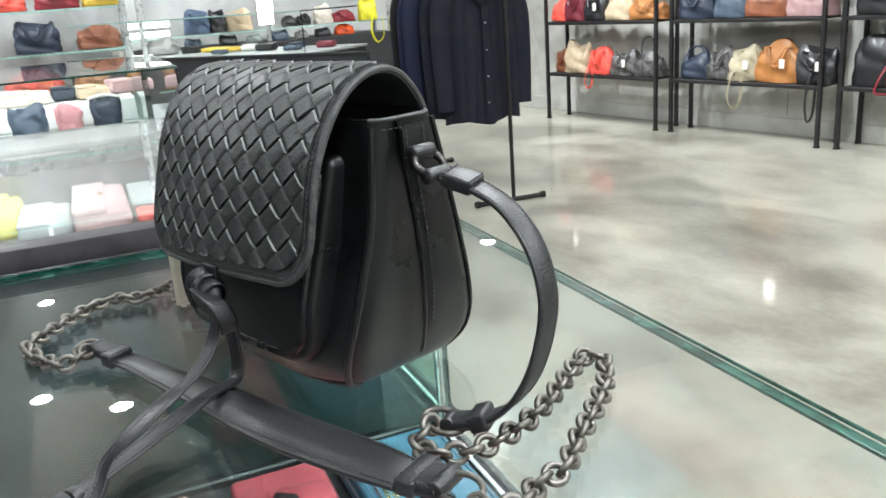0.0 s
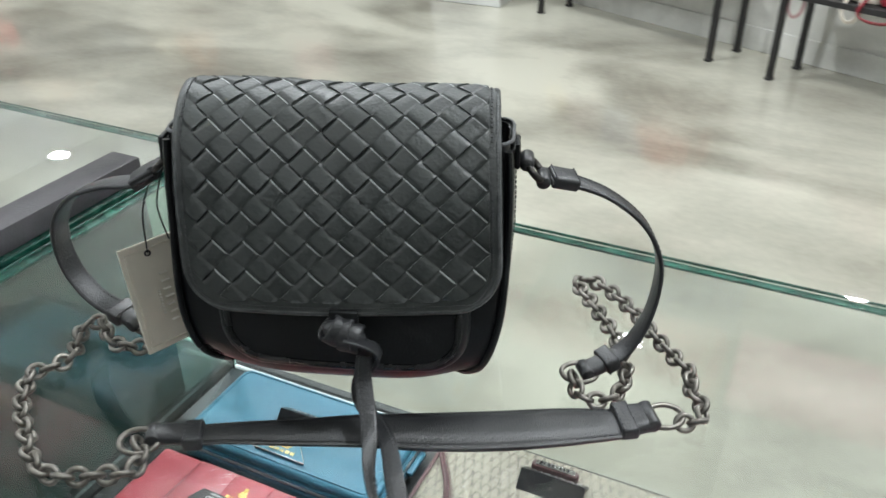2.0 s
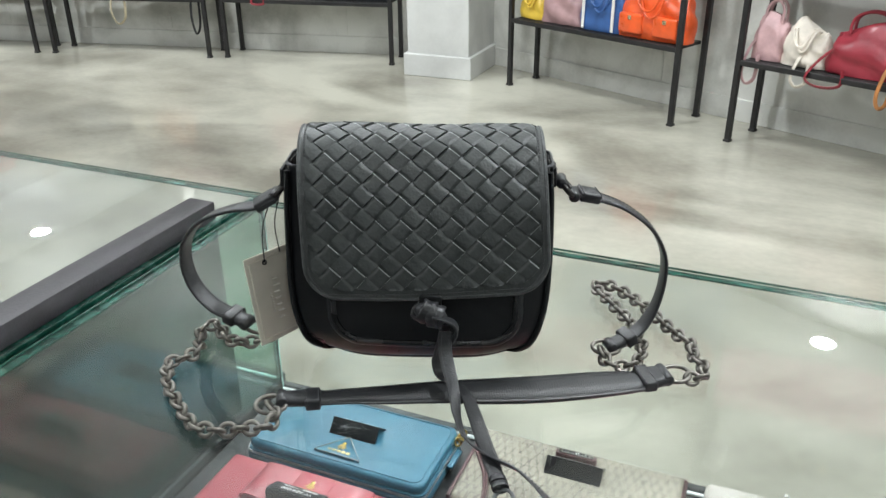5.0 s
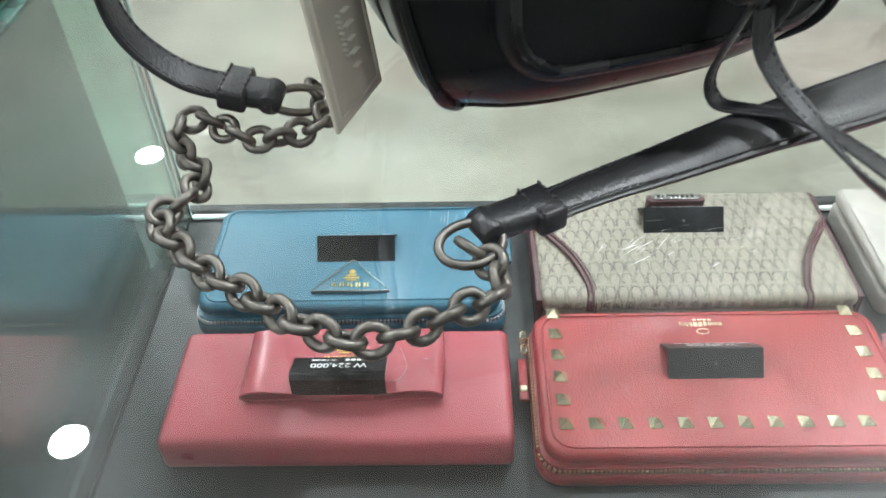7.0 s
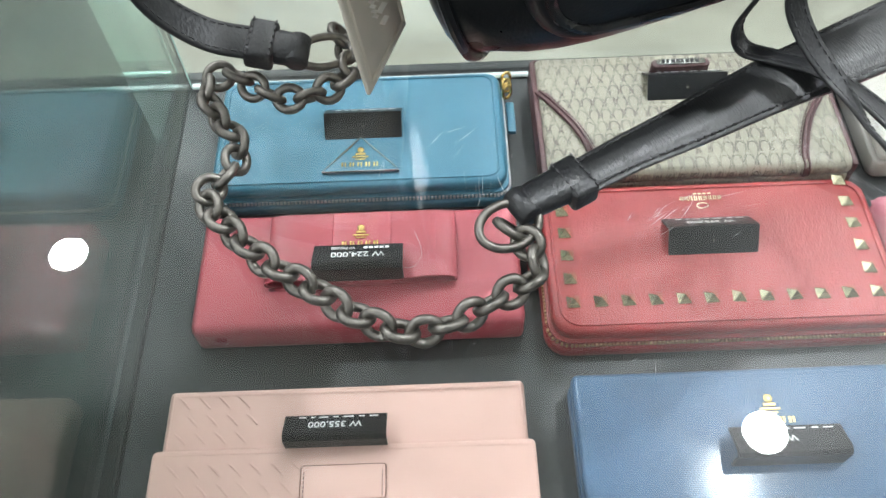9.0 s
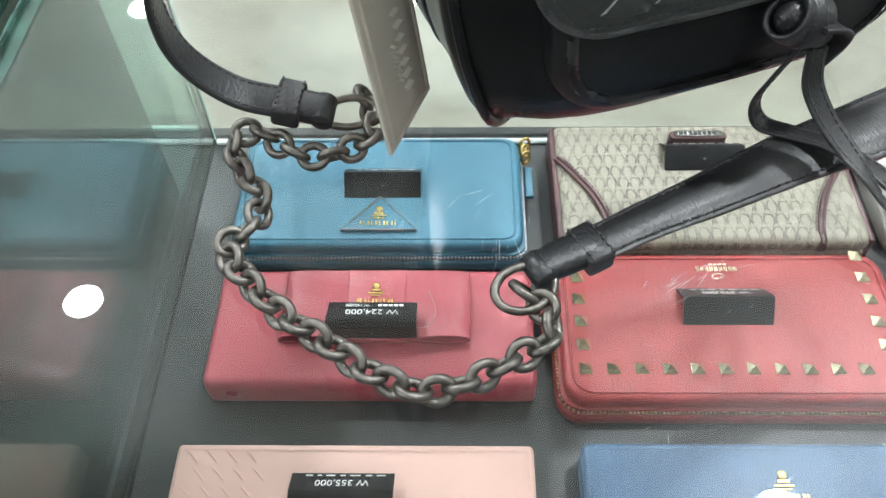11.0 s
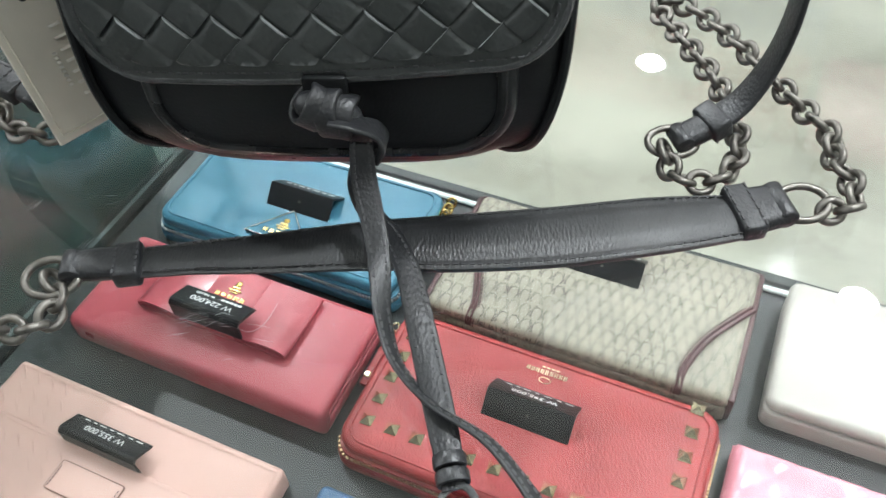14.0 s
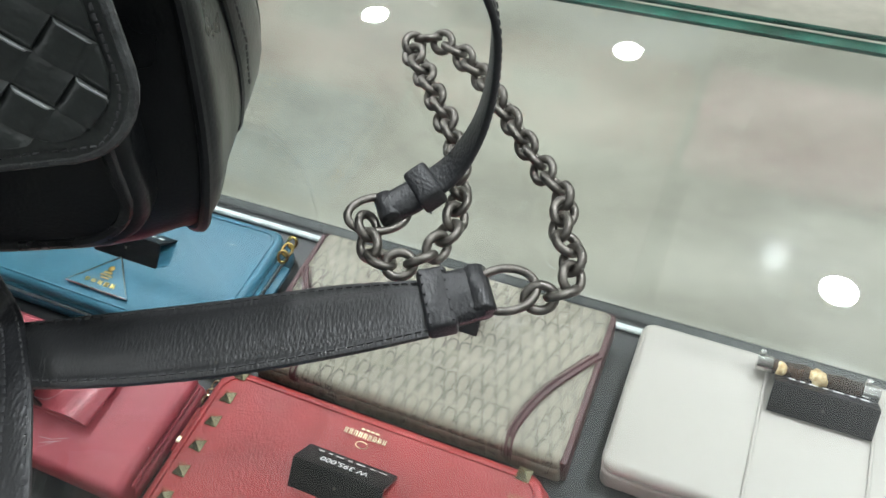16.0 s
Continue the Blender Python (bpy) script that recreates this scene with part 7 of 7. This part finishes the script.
SH1 = GZ - 0.14
for x, y, dx, dy, h, c, lab, clasp in (
        (-1.03, -0.070, 0.230, 0.083, 0.034, C_PINK, "dusty pink folded purse in the counter", True),
        (-1.00, -0.152, 0.165, 0.076, 0.026, C_GREYGREEN, "grey-green flat wallet in the counter", False),
        (-1.06, -0.218, 0.180, 0.050, 0.036, C_NEON, "yellow leather pouch in the counter", False),
        (-1.06, 0.010, 0.190, 0.064, 0.024, C_GREYGREEN, "pale grey-green wallet in the counter", False),
        (-0.92, 0.006, 0.060, 0.050, 0.022, C_CORAL, "coral patent purse in the counter", False),
        (-1.02, 0.090, 0.190, 0.075, 0.032, C_WHITE, "off-white leather clutch in the counter", True),
        (-1.02, 0.165, 0.160, 0.060, 0.028, C_YELLOW, "mustard leather pouch in the counter", False),
        (-1.01, -0.300, 0.190, 0.085, 0.032, C_MAUVE, "mauve leather purse in the counter", True),
        (-1.00, -0.400, 0.180, 0.085, 0.030, C_GREY, "grey leather purse in the counter", True)):
    purse(x, y, SH1, dx, dy, h, c, lab, 0, clasp=clasp)
tray = thing("display_tray", pose(-0.81, -0.16, SZ), "plain white ledge along the counter's shelf", "tray")
part("tray", boxm((-0.022, -0.55, 0.001), (0.022, 0.36, 0.075), 0.003, 2), M_WHITE, tray)
for k, (x, y, w, h, c, lab) in enumerate((
        (-2.86, -0.265, 0.145, 0.115, C_SLATE, "slate-blue slouchy bag in the bright counter"),
        (-2.98, -0.135, 0.110, 0.095, C_ROSEBAG, "rose-pink small bag in the bright counter"),
        (-3.02, 0.000, 0.130, 0.110, C_NAVY, "dark bag with a white beaded handle"))):
    o = shop_bag(pose(x, y, GZ - 0.221, 0, 0, 82), w, h, 0.08, c, lab, seed=80 + k, slouch=0.2, crumple=1.3, taper=0.25, handle="none", group="bags in the counter")
    if k == 2:
        for i in range(12):
            bd = bmesh.new()
            bmesh.ops.create_uvsphere(bd, u_segments=8, v_segments=6, radius=0.0065, matrix=Matrix.Translation((-0.055 + 0.010 * i, -0.02, 0.108 + 0.010 * math.sin(i * 0.285))))
            part("bead", bd, C_WHITE, o, "white bead")
for k, (x, y, w, c, lab) in enumerate((
        (-3.25, -0.285, 0.185, C_CREAM, "pale green-grey folded purse in the counter"), (-3.30, -0.13, 0.12, C_NAVY, "dark navy purse in the counter"),
        (-3.25, -0.035, 0.12, C_BEIGE, "beige purse in the counter"), (-3.40, 0.115, 0.18, C_PINK, "pink purse in the counter"),
        (-3.45, -0.42, 0.16, C_GREY, "grey purse in the counter"))):
    purse(x, y, GZ - 0.134, w * 0.55, w, 0.05, c, lab, 5 * k)

# dark back counter with a glass case on it
DZ = GZ - 0.07
dc = thing("back_counter", pose(-3.42, 1.20, 0, 0, 0, 216.2), "tall dark laminate counter with a glass case on top", "counter")
part("front_panel", boxm((0, -0.02, 0.0), (2.3, 0.0, DZ - 0.012), 0.002, 1), M_DARKPANEL, dc)
part("side_panel", boxm((0.40, -0.55, 0.0), (0.42, -0.021, DZ - 0.012), 0.002, 1), M_DARKPANEL, dc)
part("counter_top", boxm((0.395, -0.56, DZ - 0.012), (2.305, -0.0215, DZ + 0.002), 0.002, 1), M_STEPGREY, dc, "pale grey top")
part("front_rail", boxm((-0.005, -0.0205, DZ - 0.0115), (2.305, 0.005, DZ + 0.0025), 0.002, 1), M_DARKPANEL, dc)
no_shadow(part("case_front", boxm((0.40, -0.03, DZ + 0.003), (2.29, -0.024, DZ + 0.20)), M_GLASS, dc, "clear glass pane", 0))
no_shadow(part("case_top", boxm((0.40, -0.50, DZ + 0.202), (2.29, -0.024, DZ + 0.208)), M_GLASS, dc, "clear glass plate", 0))
part("case_edge", boxm((0.40, -0.0235, DZ + 0.202), (2.29, -0.0205, DZ + 0.208)), M_EDGELITE, dc)
for k, (x, y, w, d, h, turn, c, lab) in enumerate((
        (1.67, -0.24, 0.19, 0.12, 0.085, 15, C_GREY, "pale grey leather pouch"), (1.29, -0.34, 0.25, 0.11, 0.022, -8, C_YELLOW, "flat mustard-yellow wallet"),
        (1.48, -0.30, 0.11, 0.08, 0.035, 20, C_BLACK, "black leather pouch"), (1.05, -0.36, 0.13, 0.08, 0.030, 10, C_WHITE, "off-white leather purse"),
        (1.12, -0.16, 0.10, 0.06, 0.020, -14, C_SLATE, "slate-blue leather wallet"), (0.90, -0.30, 0.11, 0.07, 0.035, 12, C_BLACK, "black leather pouch"),
        (0.78, -0.42, 0.10, 0.06, 0.028, -20, C_NAVY, "navy leather wallet"), (0.66, -0.24, 0.09, 0.06, 0.022, 5, C_SLATE, "slate-blue leather wallet"),
        (0.54, -0.38, 0.10, 0.06, 0.030, 18, C_BURG, "burgundy leather wallet"), (1.90, -0.30, 0.12, 0.08, 0.03, 0, C_BLACK, "black leather pouch"), (2.10, -0.25, 0.11, 0.08, 0.03, 9, C_CREAM, "cream leather purse"))):
    mm = dc.matrix_basis @ pose(x, y, DZ + 0.003, 0, 0, turn)
    if h > 0.06:
        shop_bag(mm, w, h, d, c, lab + " in the glass case", seed=140 + k, slouch=0.3, crumple=1.2, handle="none", group="purses in the glass case")
        continue
    p = thing("purse", mm, lab + " in the glass case", "purse", "purses in the glass case")
    part("body", slab(rounded(-w / 2, -d / 2, w / 2, d / 2, 0.008), 0, h, 0.008, 3, dome=0.004), c, p)
    part("flap", slab(rounded(-w / 2 - 0.001, -d / 2 - 0.001, w / 2 + 0.001, 0.004, 0.008), h * 0.92, h * 1.1, 0.002), c, p)

# wall of shelves with bags, far behind the counters
ws = thing("wall_shelving", pose(-5.05, -0.25, 0), "grey concrete-faced wall shelving with bags", "shelving")
part("back_board", boxm((-0.22, -1.6, 0), (-0.18, 0.50, 1.95), 0.003, 1), M_PLASTER, ws)
for x, y in ((0.13, 0.460), (0.13, 0.545), (-0.15, 0.460)):
    part("upright", boxm((x, y, 0), (x + 0.03, y + 0.028, 1.95), 0.003, 1), M_ALU, ws)
for z in (0.62, GZ - 0.002, 1.135, 1.5, 1.9):
    no_shadow(part("shelf", boxm((-0.18, -1.6, z - 0.010), (0.155, 0.458, z), 0.001, 1), M_GLASS, ws, "clear glass shelf"))
    part("shelf_edge", boxm((0.1555, -1.6, z - 0.010), (0.159, 0.458, z), 0.001, 1), M_EDGELITE, ws)
for k, (y, z, w, h, c, lab, taper) in enumerate((
        (-0.215, GZ - 0.002, 0.25, 0.165, C_NAVY, "folded dark navy soft bag", 0.0), (0.12, GZ - 0.002, 0.255, 0.125, C_BROWN, "flattened brown leather bag", 0.0),
        (-0.62, GZ - 0.002, 0.26, 0.15, C_BLACK, "black leather bag", 0.0), (-0.36, 1.135, 0.26, 0.09, C_CORAL, "coral leather bag lying flat", 0.0), (-0.07, 1.135, 0.24, 0.10, C_RED, "crimson leather bag lying flat", 0.0),
        (0.16, 1.135, 0.20, 0.09, C_YELLOW, "mustard leather bag lying flat", 0.0), (-0.28, 0.62, 0.34, 0.17, C_CORAL, "coral leather bag", 0.0), (0.08, 0.62, 0.28, 0.18, C_TAN, "tan leather bag", 0.0))):
    shop_bag(pose(-5.02, -0.05 + y, z, 0, 0, 86 + 5 * (k % 3)), w, h, 0.15, c, lab + " on the wall shelf", seed=90 + k, slouch=0.22, crumple=1.5, taper=taper, handle="lying")

# glass cabinet in the far corner
fc = thing("glass_cabinet", pose(-6.3, 1.1, 0), "far glass-fronted cabinet with bags and bright tube lamps", "cabinet")
part("base", boxm((-0.3, -1.6, 0), (0.25, 1.2, 0.8), 0.004, 1), M_DARKPANEL, fc)
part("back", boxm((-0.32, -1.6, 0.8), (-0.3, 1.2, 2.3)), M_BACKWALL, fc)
for y in (-1.58, -0.7, 0.2, 1.18):
    part("upright", boxm((0.22, y - 0.015, 0.8), (0.25, y + 0.015, 2.3), 0.003, 1), M_ALU, fc)
for z in (0.895, 1.26, 1.65):
    no_shadow(part("shelf", boxm((-0.3, -1.6, z - 0.01), (0.20, 1.2, z), 0.001, 1), M_GLASS, fc, "clear glass shelf"))
    part("shelf_edge", boxm((0.2005, -1.6, z - 0.01), (0.204, 1.2, z), 0.001, 1), M_EDGELITE, fc)
for y, z in ((-0.67, 0.993), (-0.68, 0.925)):
    part("tube_lamp", tube([Vector((0.27, y - 0.15, z)), Vector((0.27, y + 0.15, z))], 0.020, 10), M_LED, fc, "lit white tube lamp")
part("tube_lamp", boxm((0.255, 0.13, 0.93), (0.28, 0.24, 1.45), 0.006, 2), M_LED, fc, "broad upright lit lamp")
for k, (y, z, w, h, c, lab) in enumerate((
        (-1.3, 0.8, 0.26, 0.16, C_WHITE, "white bag"), (-0.31, 0.895, 0.19, 0.165, C_DENIM, "slouchy blue denim bag"), (-0.16, 0.895, 0.13, 0.15, C_BLACK, "black bag"), (0.00, 0.895, 0.20, 0.15, C_BEIGE, "beige bag"),
        (0.385, 0.895, 0.12, 0.075, C_BLACK, "glossy black case"), (0.50, 0.895, 0.11, 0.080, C_BLACK, "small black bag"), (0.655, 0.895, 0.15, 0.14, C_CREAM, "cream bag"), (0.82, 0.895, 0.19, 0.085, C_RED, "low red bag"),
        (-0.52, 0.80, 0.12, 0.07, C_GREY, "grey pouch"), (-0.36, 0.80, 0.13, 0.065, C_SLATE, "slate pouch"), (-0.10, 0.80, 0.14, 0.07, C_BLACK, "black pouch"), (0.10, 0.80, 0.12, 0.06, C_GREYGREEN, "grey-green pouch"),
        (0.30, 0.80, 0.14, 0.07, C_SLATE, "slate pouch"), (0.47, 0.80, 0.10, 0.06, C_GREY, "grey pouch"), (0.64, 0.80, 0.13, 0.06, C_BLACK, "black pouch"), (0.82, 0.80, 0.16, 0.075, C_ORANGE, "orange patent pouch"))):
    shop_bag(pose(-6.16, 1.1 + y, z, 0, 0, 90), w, h, 0.12, c, lab + " in the far cabinet", seed=110 + k, slouch=0.22, crumple=1.2, handle="lying" if k % 2 else "none")
shop_bag(pose(-6.10, 3.21 - 1.1, 0.895, 0, 0, 90), 0.15, 0.15, 0.10, C_NEON, "neon yellow bag with a hanging strap in the far cabinet", seed=130, slouch=0.1, drop=(0.05, 0.17, 0.10))
